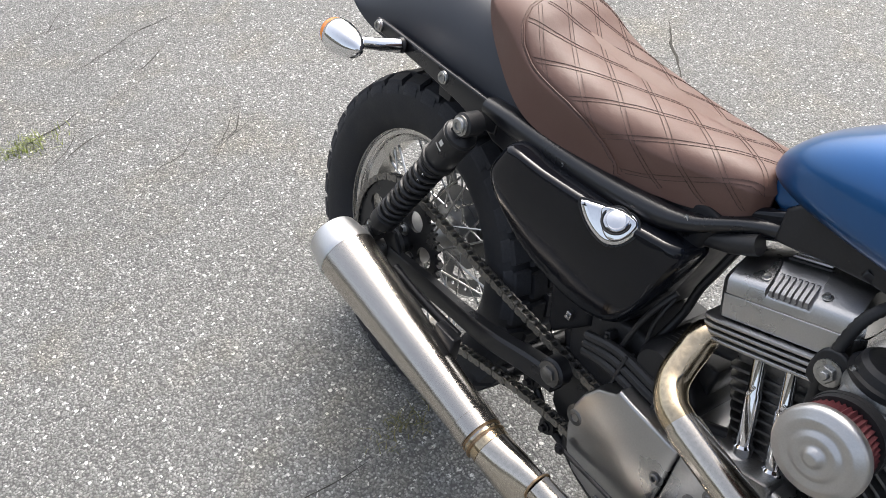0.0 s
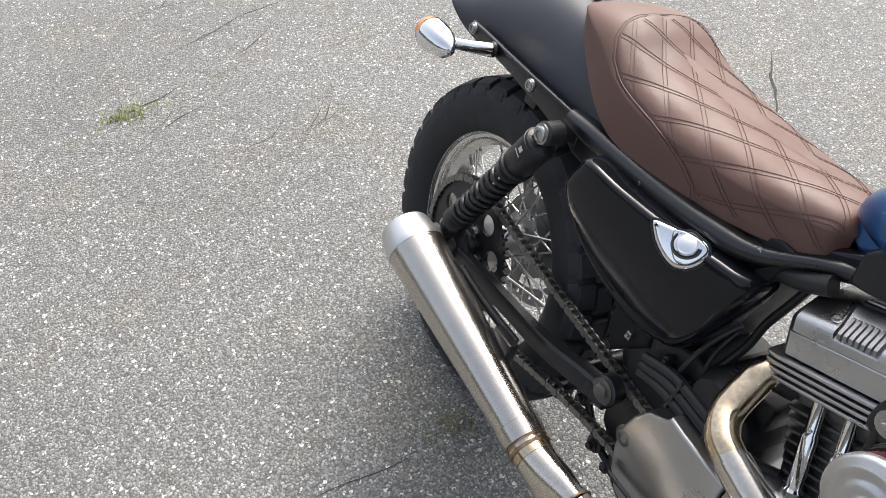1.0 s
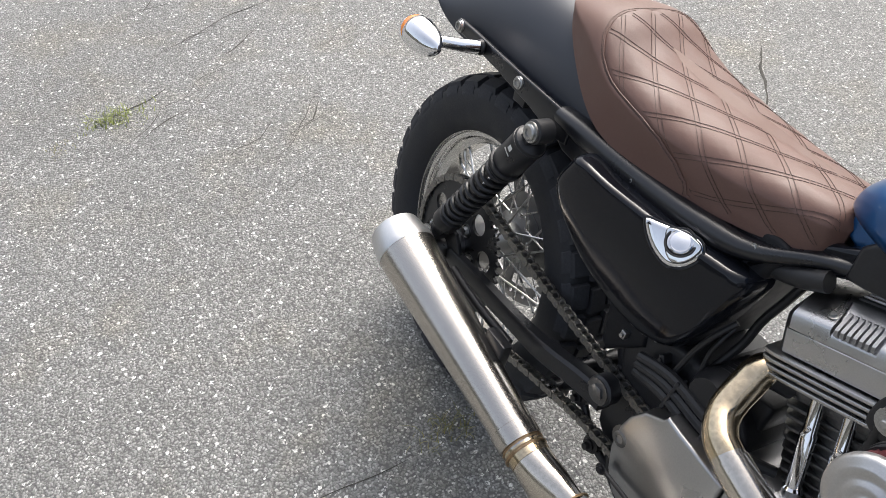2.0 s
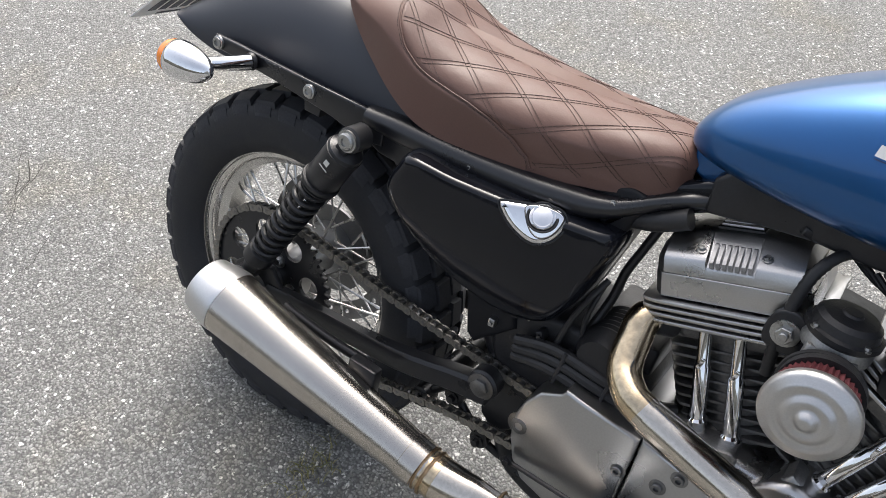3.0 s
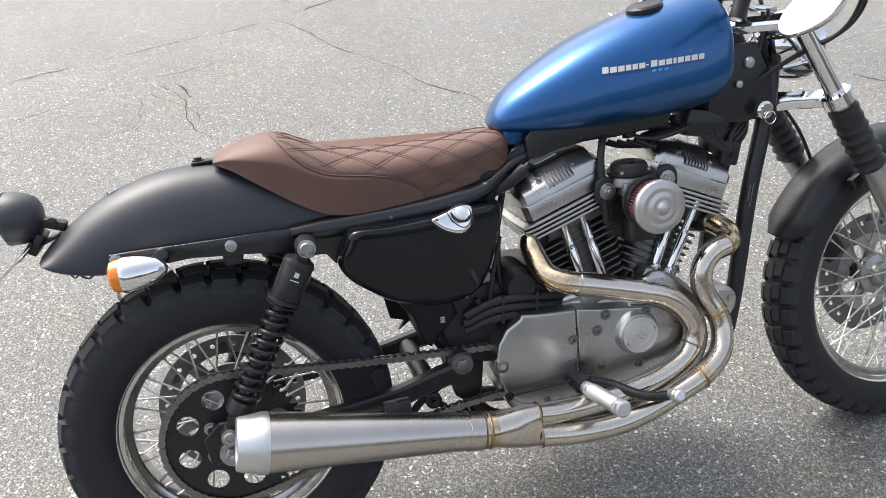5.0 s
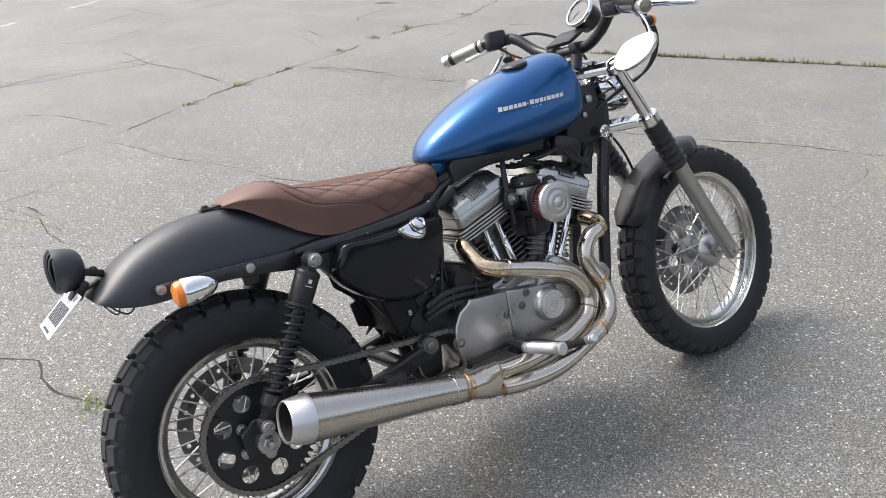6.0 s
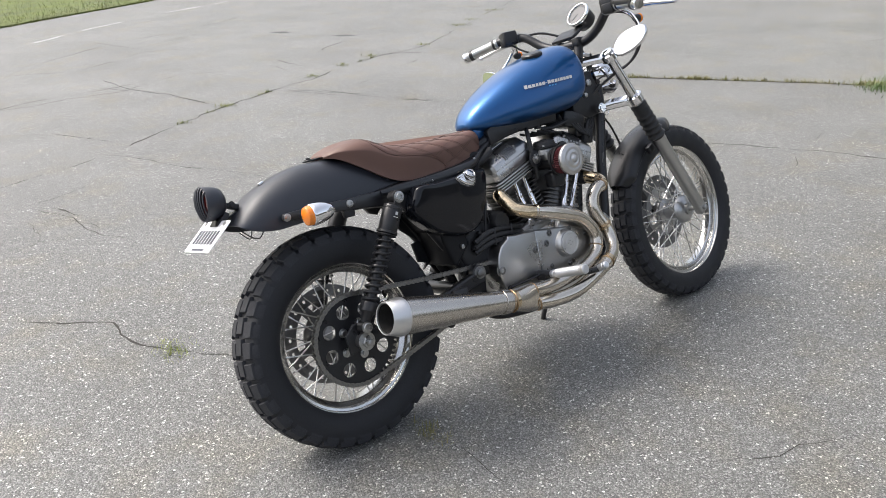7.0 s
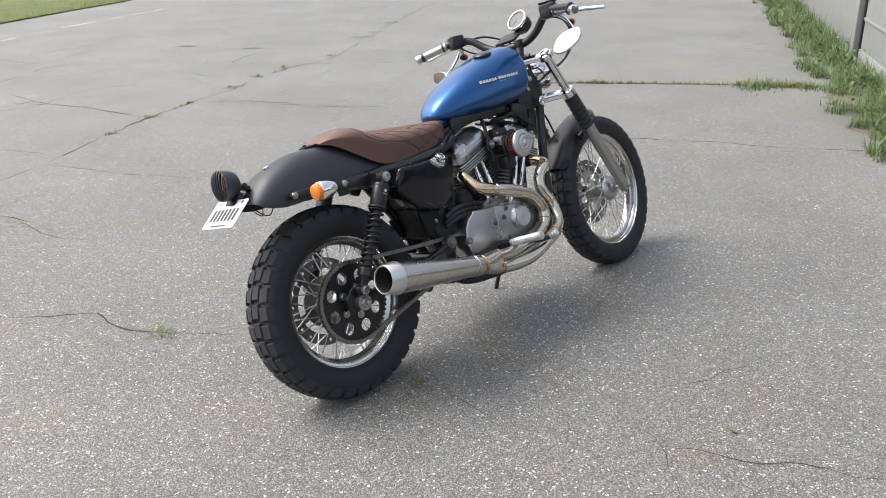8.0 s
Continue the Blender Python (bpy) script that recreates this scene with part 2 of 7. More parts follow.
PLASTIC = material("black plastic", (0.0088, 0.0092, 0.0112), 0.5, size=30, fine=300, vary=0.25, bump=0.1, spec=0.25)
SOOT = material("sooty pipe bore", (0.012, 0.011, 0.010), 0.9, size=60)

# ---- mesh tools ----
V = Vector


class Geo:
    """Collects the faces of one mesh. m is applied to all that is added."""

    def __init__(self, m=None):
        self.v, self.f, self.m = [], [], m or Matrix()

    def add(self, verts, faces, m=None):
        k, t = len(self.v), self.m @ m if m is not None else self.m
        self.v += [t @ V(p) for p in verts]
        self.f += [tuple(i + k for i in q) for q in faces]
        return self

    def rings(self, rings, closed=True, caps=(True, True), loop=False, m=None):
        """A skin over rings of equally many points."""
        n, verts, faces = len(rings[0]), [p for r in rings for p in r], []
        last = len(rings) if loop else len(rings) - 1
        for a in range(last):
            b = (a + 1) % len(rings)
            for i in range(n if closed else n - 1):
                j = (i + 1) % n
                faces.append((a * n + i, a * n + j, b * n + j, b * n + i))
        if not loop and caps[0]:
            faces.append(tuple(reversed(range(n))))
        if not loop and caps[1]:
            faces.append(tuple((len(rings) - 1) * n + i for i in range(n)))
        return self.add(verts, faces, m)

    def lathe(self, profile, origin, axis, n=32, loop=False, caps=(True, True)):
        """Turns rows of (radius, height) about an axis."""
        turn = V(axis).to_track_quat("Z", "Y").to_matrix()
        cs = [(math.cos(2 * math.pi * k / n), math.sin(2 * math.pi * k / n)) for k in range(n)]
        rings = [[V(origin) + turn @ V((r * c, r * s, h)) for c, s in cs] for r, h in profile]
        return self.rings(rings, caps=caps, loop=loop)

    def cyl(self, a, b, r, r2=None, n=16, caps=(True, True)):
        d = (V(b) - V(a)).length
        return self.lathe([(r, 0), (r if r2 is None else r2, d)], a, V(b) - V(a), n, caps=caps)

    def rod(self, a, b, r, n=16, edge=0.002):
        """A cylinder with rounded ends."""
        d = (V(b) - V(a)).length
        return self.lathe([(max(r - edge, 1e-4), 0), (r, edge), (r, d - edge), (max(r - edge, 1e-4), d)], a, V(b) - V(a), n)

    def tube(self, path, r, n=14, caps=(True, True), loop=False):
        """A tube along a path; r: one radius, or one for each point."""
        p = [V(q) for q in path]
        rs = r if isinstance(r, (list, tuple)) else [r] * len(p)
        up, rings = None, []
        for k in range(len(p)):
            a, b = (p[k - 1], p[(k + 1) % len(p)]) if loop else (p[max(k - 1, 0)], p[min(k + 1, len(p) - 1)])
            t = (b - a).normalized()
            if up is None:
                up = t.orthogonal().normalized()
            up = (up - t * up.dot(t)).normalized()
            side = t.cross(up)
            rings.append([p[k] + rs[k] * (math.cos(x) * up + math.sin(x) * side) for x in (2 * math.pi * i / n for i in range(n))])
        return self.rings(rings, caps=caps, loop=loop)

    def prism(self, outline, h0, h1, bevel=0.0, m=None, both=False, steps=3):
        """A plate: the outline (counter-clockwise in its plane) from h0 to h1, its edges rounded."""
        pts = [V(p) for p in outline]
        if sum(a.x * b.y - b.x * a.y for a, b in zip(pts, pts[1:] + pts[:1])) < 0:
            pts.reverse()
        n = len(pts)
        def inset(d):
            out = []
            for k in range(n):
                e1, e2 = (pts[k] - pts[k - 1]).normalized(), (pts[(k + 1) % n] - pts[k]).normalized()
                n1, n2 = V((-e1.y, e1.x)), V((-e2.y, e2.x))
                s = (n1 + n2).normalized()
                out.append(pts[k] + s * d / max(0.5, s.dot(n1)))
            return out
        rows = []
        if bevel:
            arc = [(bevel * (1 - math.cos(a)), bevel * (1 - math.sin(a))) for a in (math.pi / 2 * i / steps for i in range(steps + 1))]
            if both:
                rows += [(d, h0 + e) for d, e in reversed(arc)]
            else:
                rows.append((0, h0))
            rows += [(d, h1 - e) for d, e in arc]
        else:
            rows = [(0, h0), (0, h1)]
        return self.rings([[V((q.x, q.y, h)) for q in inset(d)] for d, h in rows], m=m)

    def box(self, center, size, turn=(0, 0, 0), bevel=0.0):
        """A block with rounded edges; turn in degrees."""
        x, y, z = (s / 2 for s in size)
        b = min(bevel, x * 0.95, y * 0.95, z * 0.95)
        if b:
            k = 3
            out = [(sx * (x - b) + b * math.cos(a), sy * (y - b) + b * math.sin(a)) for sx, sy, a0 in ((1, 1, 0), (-1, 1, 90), (-1, -1, 180), (1, -1, 270)) for a in (radians(a0 + 90 * i / k) for i in range(k + 1))]
        else:
            out = [(x, y), (-x, y), (-x, -y), (x, -y)]
        return self.prism(out, -z, z, b * 0.8, pose(*center, *turn), both=True, steps=2)

    def ball(self, c, r, n=16, scale=(1, 1, 1), m=None):
        rings = [[(V((scale[0] * r * math.sin(a) * math.cos(t), scale[1] * r * math.sin(a) * math.sin(t), scale[2] * r * math.cos(a))) + V(c)) for t in (2 * math.pi * i / n for i in range(n))] for a in (math.pi * (k + 0.02) / (n // 2 + 0.04) for k in range(n // 2 + 1))]
        return self.rings([list(reversed(q)) for q in rings], m=m)

    def hexbolt(self, p, axis, r=0.007, h=0.006, washer=True, socket=False):
        """A hexagon head, or a socket cap, on its washer."""
        a = V(axis).normalized()
        if washer:
            self.lathe([(r * 1.55, 0), (r * 1.55, h * 0.25), (r * 1.3, h * 0.3)], p, a, 18)
        if socket:
            self.lathe([(r, 0), (r, h * 0.85), (r * 0.88, h), (r * 0.5, h), (r * 0.48, h * 0.4), (r * 0.05, h * 0.4)], p, a, 18)
        else:
            self.lathe([(r, h * 0.2), (r, h * 0.9), (r * 0.9, h), (r * 0.05, h)], p, a, 6)
        return self


def spline(points, k=8, loop=False):
    """A smooth way through the points."""
    p, out, n = [V(q) for q in points], [], len(points)
    for i in range(n if loop else n - 1):
        a, b, c, d = (p[(i + j) % n] if loop else p[min(max(i + j, 0), n - 1)] for j in (-1, 0, 1, 2))
        for s in range(k):
            t = s / k
            out.append(0.5 * (2 * b + (c - a) * t + (2 * a - 5 * b + 4 * c - d) * t * t + (3 * b - a - 3 * c + d) * t ** 3))
    return out if loop else out + [p[-1]]


def lerp(table, x):
    """The value at x of rows of (x, value)."""
    return float(np.interp(x, [r[0] for r in table], [r[1] for r in table]))


def smooth(table, x):
    """The same, along a smooth curve."""
    xs, ys = [r[0] for r in table], [r[1] for r in table]
    if x <= xs[0] or x >= xs[-1]:
        return lerp(table, x)
    i = max(k for k in range(len(xs)) if xs[k] <= x)
    i = min(i, len(xs) - 2)
    g = [(ys[min(k + 1, len(xs) - 1)] - ys[max(k - 1, 0)]) / (xs[min(k + 1, len(xs) - 1)] - xs[max(k - 1, 0)]) for k in (i, i + 1)]
    h = xs[i + 1] - xs[i]
    t = (x - xs[i]) / h
    return (2 * t ** 3 - 3 * t * t + 1) * ys[i] + (t ** 3 - 2 * t * t + t) * h * g[0] + (3 * t * t - 2 * t ** 3) * ys[i + 1] + (t ** 3 - t * t) * h * g[1]


def mesh_of(name, geo, mat, sharp=35, weld=False):
    me = bpy.data.meshes.new(name)
    me.from_pydata([tuple(p) for p in geo.v], [], geo.f)
    if weld:
        bm = bmesh.new()
        bm.from_mesh(me)
        bmesh.ops.remove_doubles(bm, verts=bm.verts, dist=1e-5)
        bm.to_mesh(me)
        bm.free()
    me.materials.append(mat)
    me.polygons.foreach_set("use_smooth", [True] * len(me.polygons))
    me.set_sharp_from_angle(angle=radians(sharp))
    me.update()
    return me


def part(name, geo, mat, parent, label="", sharp=35, weld=False):
    """One mesh under a thing or under a part."""
    ob = new(name, mesh_of(name, geo, mat, sharp, weld))
    ob.parent = parent
    return tagged(ob, label=label) if label else ob


def piece(name, me, parent, m):
    """One more of a piece that shares its mesh."""
    ob = new(name, me)
    ob.parent, ob.matrix_basis = parent, m
    return ob


def thing(name, geo, mat, label, category, kind="", group="", sharp=35):
    return tagged(new(name, mesh_of(name, geo, mat, sharp)), label, category, group, kind)


# puts an outline drawn in x and z into its plane: its height then runs to the right (-y)
SIDE = Matrix(((1, 0, 0, 0), (0, 0, -1, 0), (0, 1, 0, 0), (0, 0, 0, 1)))

# ---- the yard ----
g = Geo()
far = [-2000, -300, -60, -15, -4, 0, 4, 15, 60, 300, 2000]
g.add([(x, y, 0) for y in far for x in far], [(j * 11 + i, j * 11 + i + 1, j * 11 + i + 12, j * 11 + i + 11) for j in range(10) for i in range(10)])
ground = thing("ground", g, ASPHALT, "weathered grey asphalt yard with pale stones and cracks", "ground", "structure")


def ribbon(geo, path, width, rough=0.5, z=0.0012, seed=1, wander=0.02, gaps=False):
    """A ragged strip along the ground."""
    rng = random.Random(seed)
    pts = [V((x, y, 0)) for x, y in path]
    fine = []
    for a, b in zip(pts, pts[1:]):
        n = max(2, int((b - a).length / 0.035))
        fine += [a + (b - a) * k / n for k in range(n)]
    fine.append(pts[-1])
    left, right = [], []
    for k, p in enumerate(fine):
        t = (fine[min(k + 1, len(fine) - 1)] - fine[max(k - 1, 0)]).normalized()
        n = V((-t.y, t.x, 0))
        q = p + n * wander * (noise.noise(p * 3.1 + V((seed, 0, 0))) + 0.5 * noise.noise(p * 11.0 + V((seed, 5, 0))))
        w = width * (1 + rough * (2 * rng.random() - 1)) * max(0.15, 0.75 + 0.9 * noise.noise(p * 4.0 + V((0, seed, 0))))
        w *= min(1, 0.25 + 0.2 * min(k, len(fine) - 1 - k))
        if gaps and noise.noise(p * 2.2 + V((seed, seed, 0))) < -0.12:
            w *= 0.12
        left.append(q + n * w / 2 + V((0, 0, z)))
        right.append(q - n * w / 2 + V((0, 0, z)))
    return geo.add(left + right, [(len(fine) + k, len(fine) + k + 1, k + 1, k) for k in range(len(fine) - 1)])


JOINT = [(-1.6, 2.85), (-0.9, 3.2), (-0.18, 3.51), (0.38, 3.71), (0.76, 4.0), (1.07, 4.23), (1.59, 4.53), (1.94, 4.71), (2.62, 5.02), (3.26, 5.38), (3.78, 5.6), (4.42, 5.73), (5.56, 6.52), (7.03, 7.59), (9.5, 9.2)]
g = Geo()
ribbon(g, JOINT[:4], 0.008, seed=2, wander=0.05, gaps=True)
ribbon(g, JOINT[3:], 0.018, seed=2, wander=0.05, gaps=True)
thing("long_crack", g, CRACK, "long dark joint crack across the asphalt", "crack", "structure")
CRACKS = [
    [(0.30, 3.84), (0.49, 3.53), (0.66, 3.10), (0.87, 2.73), (1.0, 2.42), (1.2, 2.1)],
    [(2.25, 4.56), (2.52, 4.11), (2.79, 3.66), (3.1, 3.2)],
    [(4.42, 5.73), (4.72, 4.96), (5.0, 4.4)],
    [(2.62, 5.02), (2.69, 5.94), (2.55, 6.72), (2.7, 7.6)],
    [(2.9, 1.9), (3.2, 1.47), (3.45, 1.12), (3.69, 0.68), (3.88, 0.19), (4.12, -0.23), (4.4, -0.7)],
    [(4.2, 0.91), (3.9, 0.82), (3.69, 0.70)],
    [(3.55, 0.75), (3.36, 0.62), (3.19, 0.54)],
    [(-0.60, 1.50), (-0.51, 1.39), (-0.35, 1.26), (-0.34, 1.06), (-0.32, 0.99), (-0.25, 0.89), (-0.09, 0.71), (-0.03, 0.63)],
    [(0.41, -0.93), (0.46, -1.0), (0.49, -1.08), (0.52, -1.15), (0.6, -1.24), (0.62, -1.31), (0.63, -1.37), (0.68, -1.44), (0.80, -1.66)],
    [(-1.25, -0.75), (-1.26, -0.53), (-1.27, -0.45), (-1.33, -0.3), (-1.4, -0.15), (-1.49, 0.04), (-1.64, 0.2), (-1.85, 0.45)],
    [(0.17, -0.42), (0.17, -0.31), (0.18, -0.25), (0.18, -0.12)],
    [(-1.6, 2.5), (-1.22, 2.58), (-0.93, 2.61), (-0.66, 2.75), (-0.53, 2.9), (-0.05, 3.06), (0.3, 3.3)],
    [(-0.42, 3.2), (-0.37, 3.08), (-0.30, 2.89), (-0.28, 2.74), (-0.15, 2.57), (-0.09, 2.34)],
    [(-1.13, 2.53), (-0.99, 2.33), (-0.88, 2.06), (-0.76, 1.81)],
    [(-0.27, 2.92), (-0.16, 2.64), (-0.09, 2.28), (0.05, 2.0)],
    [(1.9, 6.4), (1.2, 6.0), (0.4, 5.9), (-0.4, 5.5)],
    [(1.0, 8.0), (2.1, 8.9), (3.0, 9.2), (4.2, 10.0)],
    [(3.2, 5.5), (3.6, 6.5), (4.3, 6.9)],
    [(1.00, 6.08), (1.24, 5.71), (1.42, 5.13), (1.53, 4.75)],
    [(2.13, 4.74), (2.42, 4.46), (2.59, 4.11), (2.80, 3.71)],
    [(2.51, 8.49), (3.14, 8.81)],
    [(2.81, 4.48), (3.35, 4.82), (3.91, 5.11)],
    [(2.88, 6.26), (2.89, 5.43)],
    [(3.7, 5.67), (4.06, 5.55), (4.31, 5.27), (4.8, 4.8)],
    [(-0.04, 4.8), (0.28, 4.54), (0.53, 4.04)],
    [(0.38, 7.45), (0.67, 7.37), (1.1, 7.16), (1.42, 7.34), (2.07, 7.89), (2.72, 7.52)],
    [(0.1, 5.72), (0.35, 5.7), (0.68, 5.79), (1.13, 5.75), (1.52, 6.03), (1.84, 6.16), (2.22, 5.99)],
    [(1.16, 6.47), (1.23, 5.75), (1.36, 5.39), (1.52, 4.65)],
    [(2.37, 8.42), (2.76, 8.52), (3.22, 8.76)],
    [(1.38, 9.71), (1.84, 9.13), (2.07, 8.1)],
    [(-0.32, 3.03), (-0.19, 2.85), (-0.1, 2.63)],
    [(5.06, 9.1), (6.04, 9.47), (7.2, 10.1)],
    [(2.1, 4.73), (2.34, 4.59), (2.54, 4.18), (2.66, 3.86), (2.87, 3.45)],
    [(7.4, 2.6), (7.66, 2.45), (8.01, 2.42), (8.61, 2.21)],
]
WIDTHS = {4: 0.013, 7: 0.007, 8: 0.006, 9: 0.006, 0: 0.008, 1: 0.007, 2: 0.007, 10: 0.004}
for k, path in enumerate(CRACKS):
    g = Geo()
    ribbon(g, path, WIDTHS.get(k, 0.0050 if k < 15 else 0.013), seed=10 + k, wander=0.035, gaps=k not in (4, 7, 8, 27))
    thing("crack", g, CRACK, "thin dark crack in the grey asphalt", "crack", "structure")
# hairline cracks
rng = random.Random(4)
g = Geo()
for k, (p, q) in enumerate((((-1.54, -0.24), (-1.62, 0.01)), ((-1.25, -0.24), (-1.39, -0.02)), ((-1.16, -0.18), (-1.19, 0.02)), ((-1.11, -0.48), (-1.28, -0.13)), ((-1.05, -0.45), (-1.16, -0.22)), ((-0.85, -0.16), (-1.08, 0.16)), ((-0.83, -0.11), (-1.11, 0.29)), ((-1.57, 0.02), (-1.68, 0.15)), ((-1.83, -0.35), (-2.02, -0.10)), ((-1.83, -0.02), (-1.87, 0.10)), ((-1.73, 0.17), (-1.75, 0.36)), ((-1.52, 0.47), (-1.54, 0.62)), ((-0.94, 0.29), (-1.03, 0.43)))):
    ribbon(g, [p, ((p[0] + q[0]) / 2 + 0.03 * (k % 3 - 1), (p[1] + q[1]) / 2), q], 0.0026, seed=160 + k, wander=0.05, gaps=k % 2 == 0)
# slanting ones that run alike behind the bike
SLANT = [
    [(-1.84, -0.37), (-1.89, -0.23), (-1.93, -0.06), (-1.92, 0.08)],
    [(-1.54, -0.29), (-1.6, -0.13), (-1.68, 0.03), (-1.71, 0.15), (-1.75, 0.32)],
    [(-1.05, -0.46), (-1.14, -0.35), (-1.21, -0.24), (-1.29, -0.12)],
    [(-0.89, -0.27), (-0.96, -0.18), (-0.97, -0.11), (-1.03, -0.07)],
    [(-0.86, -0.12), (-0.93, -0.03), (-0.98, 0.05), (-1.05, 0.13)],
    [(-0.7, -0.21), (-0.72, -0.11), (-0.79, -0.02)],
    [(-0.89, -0.43), (-0.92, -0.35)],
    [(-1.35, 0.21), (-1.34, 0.27), (-1.39, 0.36)],
    [(-1.48, -0.06), (-1.53, 0.02), (-1.57, 0.07)],
]
for k, path in enumerate(SLANT):
    ribbon(g, path, 0.0036, seed=220 + k, wander=0.045, gaps=k % 2 == 0)
for k in range(80):
    x, y, a = rng.uniform(-2.4, 5.5), rng.uniform(-2.6, 6.5), rng.uniform(0, 6.3)
    path = [(x, y)]
    for s in range(rng.randint(3, 7)):
        a += rng.uniform(-0.6, 0.6)
        x, y = x + 0.09 * math.cos(a), y + 0.09 * math.sin(a)
        path.append((x, y))
    ribbon(g, path, 0.0024, seed=60 + k)
thing("hairline_cracks", g, CRACK, "hairline cracks scattered in the asphalt", "crack", "stuff")
for path in ([(3.77, 8.16), (3.86, 8.03), (3.95, 7.90)], [(4.18, 7.26), (4.26, 7.14), (4.35, 7.02)]):
    g = Geo()
    ribbon(g, path, 0.10 if path[0][0] > 3 else 0.05, z=0.002, seed=int(path[0][0] * 9))
    thing("tar_patch", g, SEAL, "dark tar patch on the grey asphalt", "patch", "structure")
g = Geo()
ribbon(g, [(-1.6, 6.9), (0.67, 9.11), (2.18, 10.5), (3.7, 11.55), (6.2, 12.9)], 0.06, z=0.0015, seed=5, rough=0.2, gaps=True)
thing("road_line", g, LINE, "worn faint white line painted on asphalt", "line", "structure")


def blades(geo, spots, rng, height, lean=0.6, width=0.006, curl=3):
    """Grass blades: bent, tapered strips."""
    for x, y in spots:
        h, a, s = height * rng.uniform(0.45, 1.2), rng.uniform(0, 6.3), lean * rng.uniform(0.2, 1.2)
        d, w = V((math.cos(a), math.sin(a), 0)), V((-math.sin(a), math.cos(a), 0)) * width * rng.uniform(0.6, 1.3) / 2
        base, verts = V((x, y, -0.004)), []
        for k in range(curl + 1):
            t = k / curl
            c = base + d * (h * s * t * t) + V((0, 0, h * t * (1 - 0.35 * s * t)))
            verts += [c + w * (1 - t * 0.92), c - w * (1 - t * 0.92)]
        geo.add(verts, [(2 * k, 2 * k + 1, 2 * k + 3, 2 * k + 2) for k in range(curl)])


rng = random.Random(7)
EDGE = [(-14.0, 1.6), (-6.0, 6.9), (1.04, 11.52), (2.13, 12.3), (3.3, 13.05), (4.87, 14.1), (6.4, 15.0), (16, 21.5), (40, 37)]
g = Geo()
top = [(x + 0.12 * noise.noise(V((x * 2, y * 2, 0))), y, 0.02) for x, y in EDGE]
g.add(top + [(x - 60, y + 90, 0.3) for x, y, z in top] + [(x, y, -0.01) for x, y, z in top], [(k, k + 1, 9 + k + 1, 9 + k) for k in range(8)] + [(k + 1, k, 18 + k, 19 + k) for k in range(8)])
thing("lawn", g, LAWN, "green lawn strip beyond the asphalt", "lawn", "structure")
g = Geo()
spots = []
for k in range(20000):
    t = rng.uniform(1.2, 6.6)
    i = int(t)
    a, b = EDGE[i], EDGE[i + 1]
    u = t - i
    off = rng.random() ** 1.6 * 6 - 0.06
    spots.append((a[0] + (b[0] - a[0]) * u - 0.55 * off, a[1] + (b[1] - a[1]) * u + 0.83 * off))
blades(g, spots, rng, 0.075, lean=1.0, width=0.011)
thing("lawn_grass", g, GRASS, "short green grass blades of the lawn", "grass", "stuff")

# tufts in the cracks
g = Geo()
spots = []
def along(path, n, spread, lo=0.0, hi=1.0, least=-0.05):
    for k in range(n):
        t = rng.uniform(lo, hi) * (len(path) - 1)
        i = min(int(t), len(path) - 2)
        a, b = path[i], path[i + 1]
        x, y = a[0] + (b[0] - a[0]) * (t - i), a[1] + (b[1] - a[1]) * (t - i)
        if noise.noise(V((x * 2.3, y * 2.3, 3))) > least:
            spots.append((x + rng.gauss(0, spread), y + rng.gauss(0, spread)))
GRASSLINE = [(4.2, 3.6), (4.82, 2.73), (5.11, 2.30), (5.40, 1.88), (5.68, 1.42), (5.97, 0.9)]
along(GRASSLINE, 2800, 0.018, least=-0.04)
along(GRASSLINE, 900, 0.012, least=-1)
along(GRASSLINE, 1800, 0.05, 0.6)
blades(g, spots, rng, 0.048, lean=0.9, width=0.006)
thing("crack_grass", g, DRYGRASS, "yellowish green grass growing along a joint", "grass", "stuff")
g = Geo()
ribbon(g, GRASSLINE, 0.042, seed=3)
thing("grass_joint", g, CRACK, "dark soil in a joint of the asphalt", "crack", "structure")
g = Geo()
spots = []
along(JOINT, 900, 0.010, 0.2, 0.95, least=0.22)
for cx, cy, n, r in ((1.09, 4.22, 40, 0.025), (1.58, 4.52, 60, 0.035), (2.05, 4.77, 30, 0.03), (2.70, 5.10, 60, 0.035), (3.19, 5.40, 70, 0.04), (3.70, 5.66, 60, 0.04), (4.52, 5.85, 50, 0.04), (5.77, 6.75, 110, 0.08), (6.19, 7.05, 60, 0.06), (7.08, 7.62, 60, 0.06)):
    spots += [(cx + rng.gauss(0, r), cy + rng.gauss(0, r)) for k in range(n)]
blades(g, spots, rng, 0.034, lean=1.1)
thing("joint_grass", g, GRASS, "small grass tufts in the long crack", "grass", "stuff")
for cx, cy, n, r, h in ((-0.25, 0.89, 190, 0.028, 0.026), (-1.27, -0.45, 260, 0.026, 0.03), (0.165, -0.11, 110, 0.02, 0.032), (-1.20, -0.62, 40, 0.02, 0.02), (0.29, -0.68, 60, 0.022, 0.014)):
    g = Geo()
    blades(g, [(cx + rng.gauss(0, r), cy + rng.gauss(0, r * 1.6)) for k in range(n)], rng, h, lean=1.0, width=0.003)
    thing("grass_tuft", g, TUFT if cx in (-1.27, -0.25) else DRYGRASS, "small low green tuft growing from a crack", "grass", "stuff")
